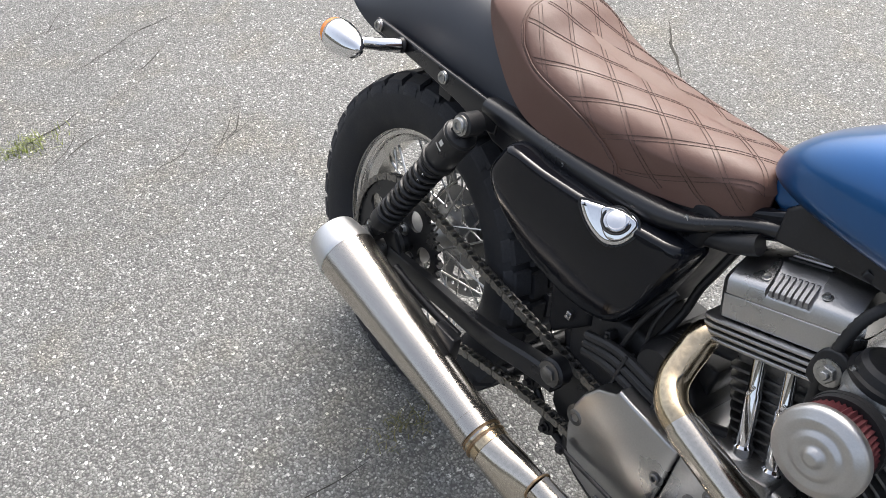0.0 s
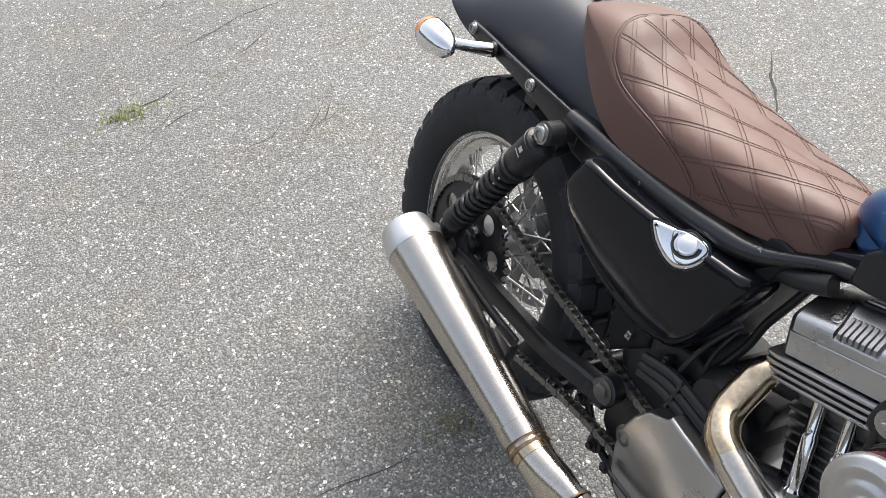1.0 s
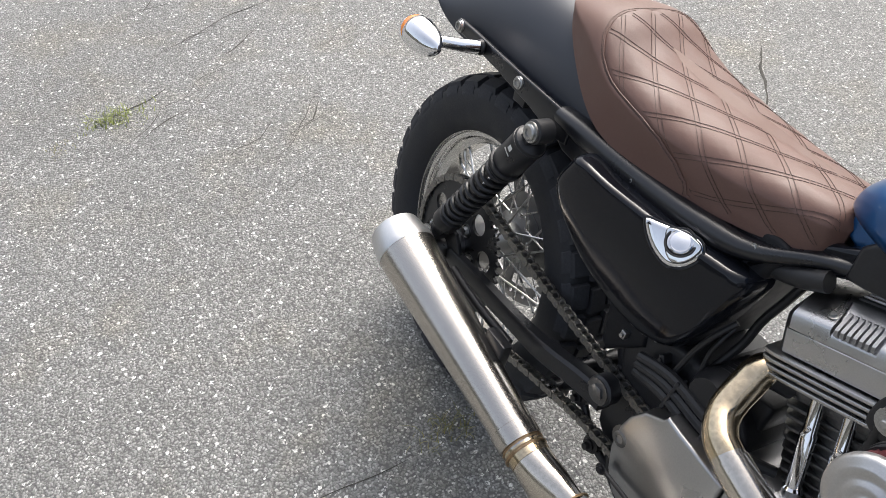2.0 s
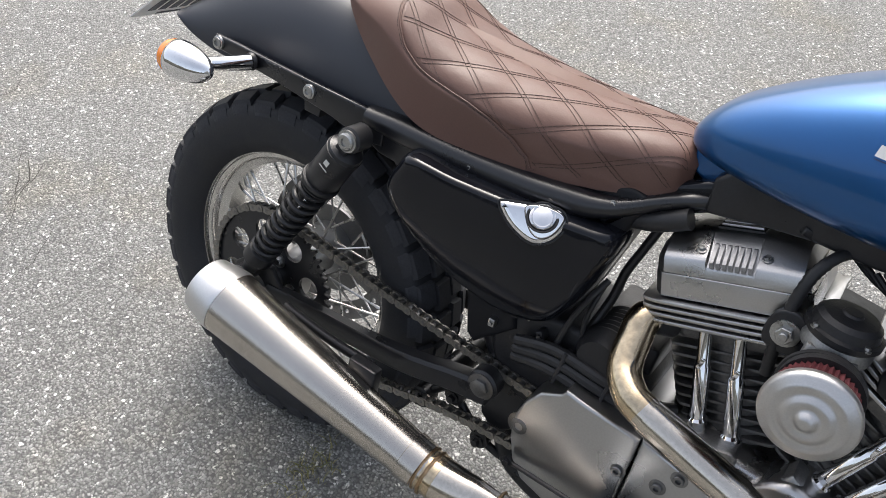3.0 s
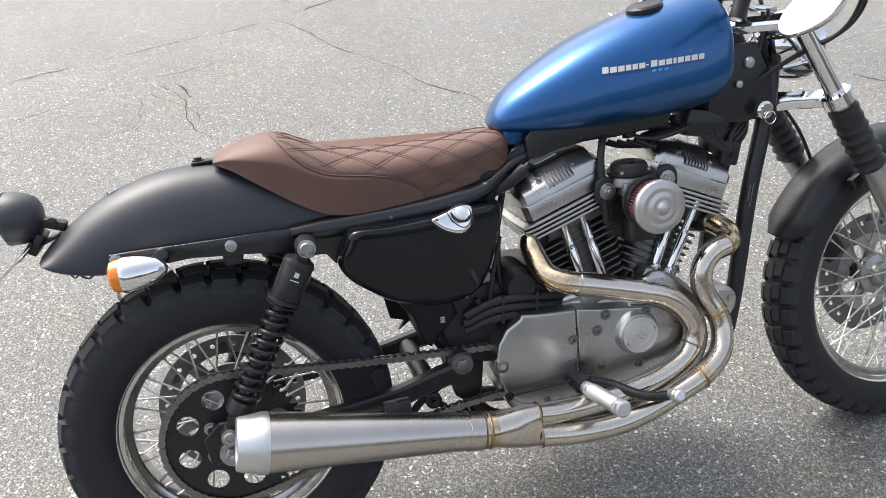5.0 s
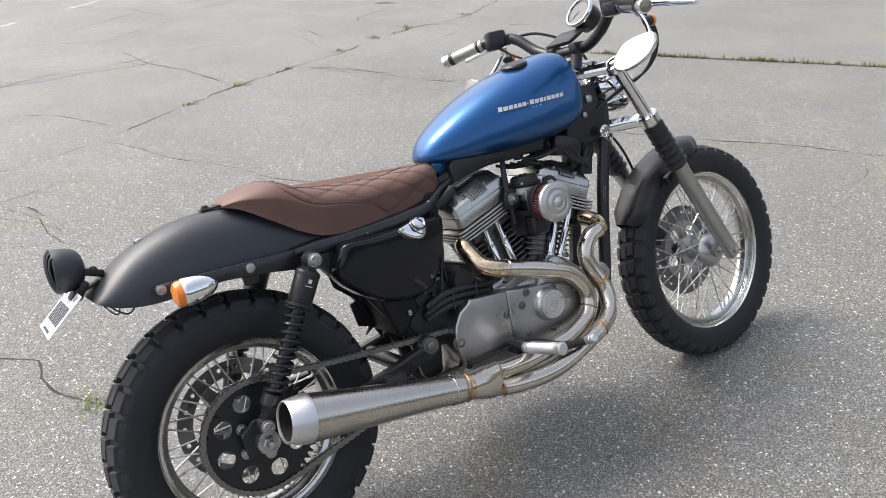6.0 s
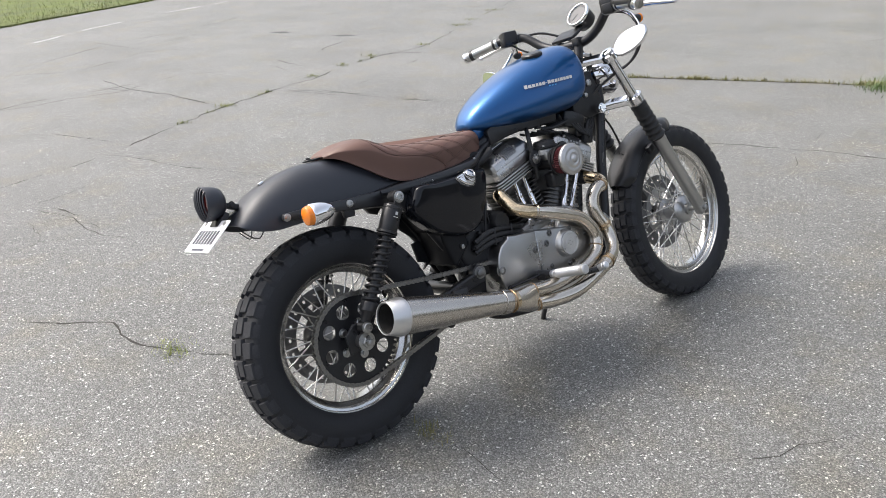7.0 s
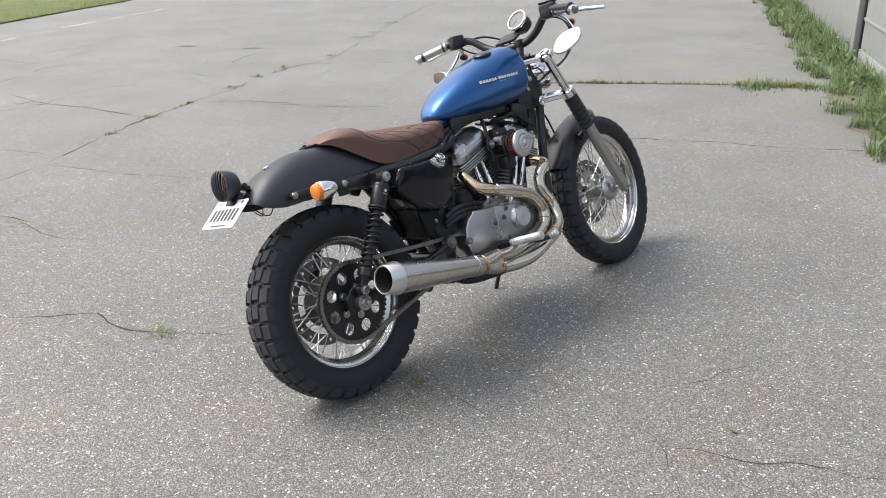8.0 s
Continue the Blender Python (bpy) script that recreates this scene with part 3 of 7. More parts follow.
# a dead leaf
for cx, cy, turn_z in ((0.615, -1.02, 75),):
    g = Geo()
    g.rings([[V((u, w * (1 - (u / 0.022) ** 2) ** 0.7 * 0.010, 0.003 + 0.004 * w * w + z)) for w in (-1, -0.5, 0, 0.5, 1)] for u in (-0.0215, -0.012, 0, 0.012, 0.0215) for z in (0,)], closed=False, caps=(False, False), m=pose(cx, cy, 0, 0, 0, turn_z))
    thing("dead_leaf", g, SOIL, "small dry brown leaf lying on the asphalt", "leaf")
# loose grit
g = Geo()
for k in range(260):
    x, y, r = rng.uniform(-2.2, 2.6), rng.uniform(-2.4, 3.4), rng.uniform(0.0015, 0.004)
    g.add([(x + r, y, 0), (x - 0.6 * r, y + r, 0), (x - 0.7 * r, y - 0.8 * r, 0), (x, y, r)], [(0, 1, 3), (1, 2, 3), (2, 0, 3)])
thing("grit", g, material("pale grit", (0.33, 0.32, 0.30), 0.8, size=3), "loose pale grit on the asphalt", "grit", "stuff")

# the pale building at the side
WALL0, ALONG = V((4.9, -0.36, 0)), V((0.877, 0.481, 0))
OUT = V((0.481, -0.877, 0))
wallm = Matrix.Translation(WALL0) @ Matrix(((ALONG.x, OUT.x, 0, 0), (ALONG.y, OUT.y, 0, 0), (0, 0, 1, 0), (0, 0, 0, 1)))
g = Geo(wallm)
g.box((15, 3.0, 1.5), (30, 6.0, 3.0), bevel=0.01)
wall = thing("wall_building", g, SIDING, "white painted metal siding of a low building", "building", "structure")
g = Geo(wallm)
g.box((3.02, -0.03, 1.5), (0.16, 0.06, 3.0), bevel=0.01)
part("post", g, SIDING, wall)
g = Geo(wallm)
g.box((2.86, -0.008, 1.5), (0.05, 0.03, 3.0), bevel=0.004)
part("seal", g, DARKGAP, wall)
g = Geo(wallm)
g.box((1.4, -0.012, 0.08), (2.8, 0.024, 0.16), bevel=0.006)
part("base_trim", g, SIDING, wall)
for k in range(6):
    g = Geo(wallm)
    g.box((1.4, -0.010, 0.45 + 0.42 * k), (2.8, 0.02, 0.03), bevel=0.006)
    part("rib", g, SIDING, wall)
g = Geo()
ribbon(g, [tuple((WALL0 + ALONG * u - OUT * 0.27)[:2]) for u in (-0.4, 0, 2, 4, 6, 8, 11)], 0.50, z=0.003, seed=9, rough=0.04)
thing("soil_strip", g, SOIL, "strip of brown soil at the building's foot", "soil", "structure")
g = Geo()
spots = []
for k in range(420):
    # tussocks: many arching blades from one foot
    u, w = rng.uniform(-0.9, 11), rng.random() ** 1.3
    depth = 0.50 + 0.16 * noise.noise(V((u * 1.3, 0, 0)))
    p = WALL0 + ALONG * u - OUT * (0.03 + w * depth)
    blades(g, [(p.x + rng.gauss(0, 0.035), p.y + rng.gauss(0, 0.035)) for i in range(30)], rng, 0.25 - 0.10 * w + rng.uniform(-0.05, 0.05), lean=1.5, width=0.0075, curl=4)
blades(g, [(5.72 + rng.gauss(0, 0.14), 1.26 + rng.gauss(0, 0.09)) for k in range(420)] + [(5.92 + rng.gauss(0, 0.08), 0.95 + rng.gauss(0, 0.12)) for k in range(260)], rng, 0.075, lean=1.2, width=0.007)
thing("wall_weeds", g, WEED, "tall green weeds along the building's foot", "weeds", "stuff")
g = Geo()
for k in range(500):
    u, w = rng.uniform(-0.9, 11), rng.random() ** 0.8 * 0.5
    p = WALL0 + ALONG * u - OUT * w + V((0, 0, rng.uniform(0.03, 0.20)))
    m = pose(*p, rng.uniform(-50, 50), rng.uniform(-50, 50), rng.uniform(0, 360))
    s = rng.uniform(0.012, 0.030)
    g.add([(0, -s, 0), (0.5 * s, 0, 0.1 * s), (0, s, 0), (-0.5 * s, 0, 0.1 * s)], [(0, 1, 2, 3)], m)
thing("weed_leaves", g, WEED, "broad green leaves among the wall weeds", "weeds", "stuff")

# a plain tall hedge, unseen, added to close the open side and darken reflections
g = Geo()
ring_pts = [V((-34 + 2.0 * k, -13.0 - 0.0 * k + 1.2 * noise.noise(V((k * 0.7, 2, 0))), 0)) for k in range(29)]
rows = []
for p, k in zip(ring_pts, range(29)):
    tall = 3.4 + 1.2 * noise.noise(V((k * 0.45, 9, 1)))
    rows.append([p + V((0, 0.5, -0.02)), p + V((0, 0.9, tall * 0.5)), p + V((0, 0.2, tall)), p + V((0, -1.4, tall)), p + V((0, -2.0, -0.02))])
g.rings(rows)
thing("hedge", g, UNSEEN_HEDGE, "plain unseen hedge added to darken reflections", "hedge", "structure")

# ---- the motorcycle ----
# Built upright: x ahead, y to its left, z up, the rear axle over the origin. It leans on its side stand.
bike = tagged(new("motorcycle"), "blue custom motorcycle with brown quilted seat, parked leaning on asphalt", "motorcycle")
bike.matrix_basis = pose(0, 0, -0.003, -16.8, 0, 0)
AXLE_R, AXLE_F = V((0, 0, 0.32)), V((1.535, 0, 0.331))
RAKE = V((-0.494, 0, 0.869))
STEER = Matrix.Translation((1.622, 0, 0)) @ Matrix.Rotation(radians(5.0), 4, RAKE) @ Matrix.Translation((-1.622, 0, 0))


def tyre_geo(c, r_out, r_rim, width, m=None):
    """The carcass of a tyre about the y axis."""
    g = Geo(m)
    w, hgt = width / 2, r_out - r_rim
    half = [(r_rim, 0.60 * w), (r_rim + 0.06 * hgt, 0.74 * w), (r_rim + 0.25 * hgt, 0.93 * w), (r_rim + 0.5 * hgt, 1.0 * w), (r_rim + 0.7 * hgt, 0.985 * w), (r_rim + 0.84 * hgt, 0.90 * w), (r_rim + 0.93 * hgt, 0.68 * w), (r_rim + 0.98 * hgt, 0.36 * w), (r_rim + 0.995 * hgt, 0.0)]
    prof = [V((a, b)) for a, b in half]
    prof = [(p.x, p.y) for p in spline([(a, b, 0) for a, b in half], 3)]
    full = [(r, -y) for r, y in prof] + [(r, y) for r, y in reversed(prof[:-1])]
    g.lathe(full, c, (0, 1, 0), 96, caps=(False, False))
    return g


def add_tread(wheel, c, r_out, r_rim, width, count, knob, m=None, gap=0.16):
    """Rows of tread blocks round a tyre, each row of one shape."""
    w, hgt = width / 2, r_out - r_rim
    crown = [(0.0, 0.995), (0.36, 0.98), (0.68, 0.93), (0.90, 0.84), (0.985, 0.70), (1.0, 0.5)]
    step = 2 * math.pi / count
    for s in (-1, 1):
        for y0, y1, start, span, up in ((0.52, 0.90, 0.0, 1 - gap, 1.0), (0.90, 0.985, 0.0, 0.92 - gap, 0.55), (0.02, 0.46, 0.12, 1 - gap, 1.0)):
            g = Geo()
            rows = []
            for lift, sa, sy in ((-0.004, 1.0, 1.0), (knob * up * 0.8, 0.95, 0.97), (knob * up, 0.88, 0.90)):
                row = []
                for a, y in ((-0.5, y0), (0, y0), (0.5, y0), (0.5, y1), (0, y1), (-0.5, y1)):
                    yy = (y0 + y1) / 2 + (y - (y0 + y1) / 2) * sy
                    r = r_rim + lerp(crown, yy) * hgt + lift
                    an = (a * sa + 0.5) * span * step + (0.06 * step if y == y1 else 0)
                    row.append(V((r * math.sin(an), s * yy * w, r * math.cos(an))))
                rows.append(row if s > 0 else list(reversed(row)))
            g.rings(rows)
            me = mesh_of("tread_block", g, TREAD, 40)
            for k in range(count):
                turn = (k + start + (0 if s > 0 else 0.18)) * step
                piece("tread_block", me, wheel, (m or Matrix()) @ Matrix.Translation(c) @ Matrix.Rotation(turn, 4, "Y"))


def rim_geo(c, r, half, m=None):
    """A spoked rim: flanges, beads and a well."""
    g = Geo(m)
    prof = [(r - 0.016, half - 0.006), (r - 0.002, half - 0.002), (r, half + 0.001), (r - 0.002, half + 0.004), (r - 0.006, half + 0.003), (r - 0.0085, half - 0.001), (r - 0.0095, half - 0.006), (r - 0.0125, half - 0.0065), (r - 0.0165, half - 0.008), (r - 0.0185, half - 0.013), (r - 0.0175, half - 0.019), (r - 0.0205, half - 0.022), (r - 0.028, half * 0.45), (r - 0.0325, half * 0.38), (r - 0.033, 0)]
    prof = prof + [(a, -b) for a, b in reversed(prof[:-1])]
    back = [(r - 0.016, -(half - 0.010)), (r - 0.026, 0), (r - 0.016, half - 0.010)]
    g.lathe(prof + back, c, (0, 1, 0), 96, loop=True)
    return g


def add_wheel(name, label, c, r_rim, half, hub_prof, count, flange_r, flange_y, m=None):
    g = Geo(m)
    g.lathe(hub_prof, c, (0, 1, 0), 40)
    wheel = part(name, g, ALU, bike, label)
    part("rim", rim_geo(c, r_rim, half, m), RIMCHROME, wheel, "chromed steel rim, dusty")
    # two kinds of spoke, crossing; nipples at the rim
    for s in (-1, 1):
        for cross in (-1, 1):
            g = Geo()
            a = radians(cross * 38)
            p0 = V((flange_r * math.sin(a), s * flange_y, flange_r * math.cos(a)))
            p1 = V((0, s * half * 0.22, r_rim - 0.030))
            g.cyl(p0, p1, 0.0021, n=6)
            g.cyl(p1 + (p0 - p1).normalized() * 0.016, p1, 0.0030, n=6)
            me = mesh_of("spoke", g, SPOKE)
            for k in range(count // 4):
                turn = radians(360 * k / (count // 4) + (0 if s > 0 else 360 / count * 2) + (9 if cross > 0 else 0) * 20 / count)
                piece("spoke", me, wheel, (m or Matrix()) @ Matrix.Translation(c) @ Matrix.Rotation(turn, 4, "Y"))
    return wheel


def disc_geo(c, y, r0, r1, thick, m=None, holes=0, hole_r=0.0, hole_at=0.0, n=72):
    """A flat ring about the y axis, pierced by round holes."""
    g = Geo(m)
    if not holes:
        g.lathe([(r0, y - thick / 2), (r1, y - thick / 2), (r1, y + thick / 2), (r0, y + thick / 2)], c, (0, 1, 0), n, loop=True)
        return g
    k = 8
    for h in range(holes):
        a0, a1 = 2 * math.pi * h / holes, 2 * math.pi * (h + 1) / holes
        am = (a0 + a1) / 2
        rim = [(r0, a0 + (a1 - a0) * i / k) for i in range(k)] + [(r0 + (r1 - r0) * i / k, a1) for i in range(k)] + [(r1, a1 + (a0 - a1) * i / k) for i in range(k)] + [(r1 + (r0 - r1) * i / k, a0) for i in range(k)]
        outer = [V((r * math.sin(a), 0, r * math.cos(a))) for r, a in rim]
        hc = V((hole_at * math.sin(am), 0, hole_at * math.cos(am)))
        inner = [hc + (p - hc).normalized() * hole_r for p in outer]
        rows = []
        for yy in (y - thick / 2, y + thick / 2):
            rows.append([c + p + V((0, yy, 0)) for p in outer])
            rows.append([c + p + V((0, yy, 0)) for p in inner])
        g.rings([rows[0], rows[1], rows[3], rows[2]], caps=(False, False), loop=True)
    return g


# rear wheel
hub = [(0.012, -0.10), (0.03, -0.10), (0.03, -0.085), (0.052, -0.075), (0.055, -0.045), (0.036, -0.04), (0.034, 0.04), (0.055, 0.045), (0.055, 0.075), (0.028, 0.085), (0.028, 0.10), (0.012, 0.10)]
rear_wheel = add_wheel("rear_wheel", "spoked rear wheel with black sprocket and chunky tyre", AXLE_R, 0.2205, 0.047, hub, 40, 0.046, 0.042)
part("tyre", tyre_geo(AXLE_R, 0.312, 0.211, 0.142), RUBBER, rear_wheel, "black block-tread rubber tyre")
add_tread(rear_wheel, AXLE_R, 0.312, 0.211, 0.142, 34, 0.0105, gap=0.20)
part("brake_disc", disc_geo(AXLE_R, 0.072, 0.111, 0.148, 0.005, holes=20, hole_r=0.0050, hole_at=0.131), DISCMAT, rear_wheel, "drilled steel brake disc", weld=True)
g = disc_geo(AXLE_R, 0.070, 0.03, 0.088, 0.006)
for k in range(5):
    a = radians(-35 + 72 * k)
    g.box(tuple(AXLE_R + V((0.099 * math.sin(a), 0.070, 0.099 * math.cos(a)))), (0.030, 0.006, 0.030), (0, -35 + 72 * k, 0), 0.002)
part("disc_carrier", g, DISCMAT, rear_wheel)
SPR_Y = -0.088
g = disc_geo(AXLE_R, SPR_Y, 0.026, 0.124, 0.006, Matrix.Translation(AXLE_R) @ Matrix.Rotation(radians(6.5), 4, "Y") @ Matrix.Translation(-AXLE_R), holes=8, hole_r=0.0205, hole_at=0.089)
for k in range(51):
    a = 2 * math.pi * k / 51
    verts = [AXLE_R + V((r * math.sin(b), y, r * math.cos(b))) for y in (SPR_Y - 0.003, SPR_Y + 0.003) for r, b in ((0.123, a - 0.045), (0.123, a + 0.045), (0.1345, a + 0.014), (0.1345, a - 0.014))]
    g.add(verts, [(0, 1, 2, 3), (7, 6, 5, 4), (0, 4, 5, 1), (1, 5, 6, 2), (2, 6, 7, 3), (3, 7, 4, 0)])
sprocket = part("sprocket", g, SATIN, rear_wheel, "large black drilled rear sprocket")
for k in range(5):
    a = radians(72 * k + 20)
    g = Geo()
    g.hexbolt(AXLE_R + V((0.048 * math.sin(a), SPR_Y - 0.003, 0.048 * math.cos(a))), (0, -1, 0), 0.0085, 0.008)
    part("sprocket_bolt", g, BOLT, rear_wheel)
g = Geo()
g.lathe([(0.005, -0.175), (0.009, -0.173), (0.009, 0.15), (0.005, 0.152)], AXLE_R, (0, 1, 0), 16)
g.hexbolt(AXLE_R + V((0, -0.145, 0)), (0, -1, 0), 0.017, 0.016)
g.lathe([(0.026, -0.128), (0.026, -0.145), (0.02, -0.147), (0.01, -0.147)], AXLE_R, (0, 1, 0), 24)
part("rear_axle", g, BOLT, bike, "steel rear axle nut and washer")

# chain
CH_Y, R1, R2, F_SPR = -0.088, 0.130, 0.052, V((0.565, -0.088, 0.347))
g = Geo()
loop_pts = []
d = math.hypot(F_SPR.x, F_SPR.z - AXLE_R.z)
tilt, open_a = math.atan2(F_SPR.z - AXLE_R.z, F_SPR.x), math.acos((R1 - R2) / math.hypot(F_SPR.x, F_SPR.z - AXLE_R.z))
up_a, dn_a = tilt + open_a, tilt - open_a
def at_sprocket(c, r, a):
    return V((c.x + r * math.cos(a), CH_Y, c.z + r * math.sin(a)))
arc1 = [at_sprocket(AXLE_R, R1, up_a + (2 * math.pi - 2 * open_a) * k / 60) for k in range(61)]
arc2 = [at_sprocket(F_SPR, R2, dn_a + 2 * open_a * k / 30) for k in range(31)]
sag = [arc1[-1].lerp(arc2[0], k / 20) + V((0, 0, 0.032 * math.sin(math.pi * k / 20) * k / 20)) for k in range(1, 20)]
sag_top = [arc2[-1].lerp(arc1[0], k / 20) + V((0, 0, -0.006 * math.sin(math.pi * k / 20))) for k in range(1, 20)]
loop_pts = arc1 + sag + arc2 + sag_top
lengths = [0.0]
for a, b in zip(loop_pts, loop_pts[1:] + loop_pts[:1]):
    lengths.append(lengths[-1] + (b - a).length)
count = int(lengths[-1] / 0.0159) // 2 * 2
def chain_at(s):
    s %= lengths[-1]
    i = max(k for k in range(len(lengths)) if lengths[k] <= s)
    i = min(i, len(loop_pts) - 1)
    t = (s - lengths[i]) / max(1e-9, lengths[i + 1] - lengths[i])
    return loop_pts[i].lerp(loop_pts[(i + 1) % len(loop_pts)], t)
pins = [chain_at(lengths[-1] * k / count) for k in range(count)]
for p in pins:
    g.cyl(p + V((0, -0.0092, 0)), p + V((0, 0.0092, 0)), 0.0024, n=6)
    g.cyl(p + V((0, -0.005, 0)), p + V((0, 0.005, 0)), 0.0050, n=8)
chain = part("drive_chain", g, DISCMAT, bike, "oily dark steel drive chain")
pitch = lengths[-1] / count
links = []
for wide in (0.0058, 0.0076):
    g = Geo()
    waist = [(-0.0072, 0), (-0.0055, 0.0058), (0, 0.0066), (0.0028, 0.0062), (pitch / 2, 0.0045), (pitch - 0.0028, 0.0062), (pitch, 0.0066), (pitch + 0.0055, 0.0058), (pitch + 0.0072, 0), (pitch + 0.0055, -0.0058), (pitch, -0.0066), (pitch - 0.0028, -0.0062), (pitch / 2, -0.0045), (0.0028, -0.0062), (0, -0.0066), (-0.0055, -0.0058)]
    for s in (-1, 1):
        g.prism(waist, s * wide - 0.0009, s * wide + 0.0009, m=SIDE)
    links.append(mesh_of("link", g, CHAINMAT))
for k in range(count):
    a, b = pins[k], pins[(k + 1) % count]
    piece("link", links[k % 2], chain, Matrix.Translation(a) @ Matrix.Rotation(-math.atan2(b.z - a.z, b.x - a.x), 4, "Y"))

# swing arm
for s in (-1, 1):
    g = Geo()
    arm = spline([(0.46, s * 0.106, 0.376), (0.40, s * 0.108, 0.366), (0.30, s * 0.114, 0.345), (0.15, s * 0.120, 0.334), (0.03, s * 0.122, 0.322)], 4)
    rings = []
    for p in arm:
        h = lerp([(0.0, 0.019), (0.22, 0.017), (0.30, 0.019), (0.46, 0.020)], p.x)
        w = lerp([(0.0, 0.010), (0.25, 0.012), (0.46, 0.017)], p.x)
        rings.append([p + V((0, w * a, h * b)) for a, b in ((1, 0.7), (0.7, 1), (-0.7, 1), (-1, 0.7), (-1, -0.7), (-0.7, -1), (0.7, -1), (1, -0.7))])
    g.rings(rings)
    arm_part = part("swing_arm", g, SATIN, bike, "black painted steel swing arm")
    g = Geo()
    g.prism([(-0.045, 0.29), (0.05, 0.30), (0.06, 0.34), (0.03, 0.372), (-0.02, 0.372), (-0.05, 0.345)], 0.117, 0.127, 0.003, SIDE if s < 0 else Matrix.Scale(-1, 4, (0, 1, 0)) @ SIDE, both=True)
    part("axle_plate", g, SATIN, arm_part)
    g = Geo()
    g.lathe([(0.022, -0.018), (0.025, -0.012), (0.025, 0.008), (0.021, 0.012)], (0.448, s * 0.109, 0.388), (0, s, 0), 28)
    part("pivot_boss", g, SATIN, arm_part)
    g = Geo()
    g.hexbolt((0.448, s * 0.121, 0.388), (0, s, 0), 0.0140, 0.007)
    part("pivot_bolt", g, DISCMAT, arm_part, "plain steel pivot bolt")
g = Geo()
g.rod((0.38, -0.10, 0.355), (0.38, 0.10, 0.355), 0.020)
part("swing_arm_cross_tube", g, SATIN, bike)
# chain tensioner rollers under the arm
for x, z, r in ((0.335, 0.262, 0.019), (0.392, 0.303, 0.017), (0.452, 0.252, 0.016)):
    g = Geo()
    g.lathe([(r * 0.5, -0.082), (r, -0.078), (r, -0.055), (r * 0.8, -0.05)], (x, 0, z), (0, 1, 0), 20)
    g.hexbolt((x, -0.082, z), (0, -1, 0), 0.007, 0.010)
    part("chain_roller", g, SATIN, bike)
g = Geo()
g.tube(spline([(0.335, -0.06, 0.262), (0.37, -0.06, 0.30), (0.42, -0.06, 0.33)], 5), 0.008)
g.tube(spline([(0.392, -0.07, 0.303), (0.45, -0.07, 0.252), (0.50, -0.06, 0.23)], 5), 0.007)
part("tensioner_bracket", g, SATIN, bike)
g = Geo()
g.prism([(0.425, 0.41), (0.475, 0.425), (0.505, 0.37), (0.495, 0.30), (0.47, 0.275), (0.44, 0.30), (0.428, 0.35)], 0.050, 0.074, 0.006, SIDE, both=True)
part("pivot_plate", g, SATIN, bike)

# shocks
for s in (-1, 1):
    top, low = V((0.185, s * 0.158, 0.686)), V((0.000, s * 0.150, 0.362))
    ax = (low - top).normalized()
    L = (low - top).length
    g = Geo()
    g.lathe([(0.010, 0.018), (0.016, 0.020), (0.026, 0.026), (0.0275, 0.030), (0.0275, 0.098), (0.025, 0.104), (0.016, 0.106)], top, ax, 32)
    shock = part("shock_absorber", g, SATIN, bike, "black coil-over rear shock absorber")
    g = Geo()
    g.lathe([(0.0145, 0.10), (0.0145, L - 0.075), (0.024, L - 0.070), (0.0255, L - 0.064), (0.0255, L - 0.045), (0.017, L - 0.036), (0.013, L - 0.012)], top, ax, 24)
    part("damper_body", g, SATIN, shock)
    for h, r, tall in ((0.030, 0.0286, 0.007), (0.0985, 0.0305, 0.008), (0.109, 0.0290, 0.004)):
        g = Geo()
        g.lathe([(r - 0.003, h), (r, h + 0.0012), (r, h + tall - 0.0012), (r - 0.003, h + tall)], top, ax, 32)
        part("shock_collar", g, HOSE, shock)
    for e in (-1, 1):
        g = Geo()
        g.box(tuple(top + ax * 0.012 + V((0, e * 0.0155, 0))), (0.020, 0.006, 0.034), (0, 30, 0), 0.0025)
        part("shock_fork", g, SATIN, shock)
    g = Geo()
    turn, coil, turns = ax.to_track_quat("Z", "Y").to_matrix(), [], 10.5
    for k in range(int(turns * 20) + 1):
        a = 2 * math.pi * k / 20
        h = 0.108 + (L - 0.072 - 0.108) * k / (turns * 20)
        coil.append(top + turn @ V((0.0216 * math.cos(a), 0.0216 * math.sin(a), h)))
    g.tube(coil, 0.0044, 8)
    part("spring", g, SATIN, shock, "black coil spring")
    for p, r in ((top, 0.019), (low, 0.016)):
        g = Geo()
        g.lathe([(r * 0.8, -0.017), (r, -0.014), (r, 0.014), (r * 0.8, 0.017)], p, (0, 1, 0), 24)
        part("shock_eye", g, HOSE, shock)
        g = Geo()
        g.lathe([(0.016, 0.017), (0.016, 0.020), (0.0125, 0.0205), (0.0125, 0.0235), (0.0105, 0.0255), (0.006, 0.0255), (0.0055, 0.0225), (0.0005, 0.0225)], p, (0, s, 0), 24)
        part("shock_bolt", g, BOLT, shock, "shiny shock mounting bolt")
    g = Geo()
    for k, (u, w) in enumerate(((-0.004, 0.008), (0.007, 0.016))):
        p = top + ax * (0.052 + u)
        g.box((p.x, p.y + s * 0.0272, p.z), (w, 0.0008, 0.0018 if k else 0.009), (0, 30, 0))
    part("shock_label", g, DECAL, shock)
    g = Geo()
    for k in range(3):
        p = top + ax * (0.125 + 0.018 * k) + V((0.006, s * 0.0135, 0))
        g.rod(p, p + ax * 0.008, 0.0022, 8, 0.0005)
    part("rod_glint", g, CHROME, shock)

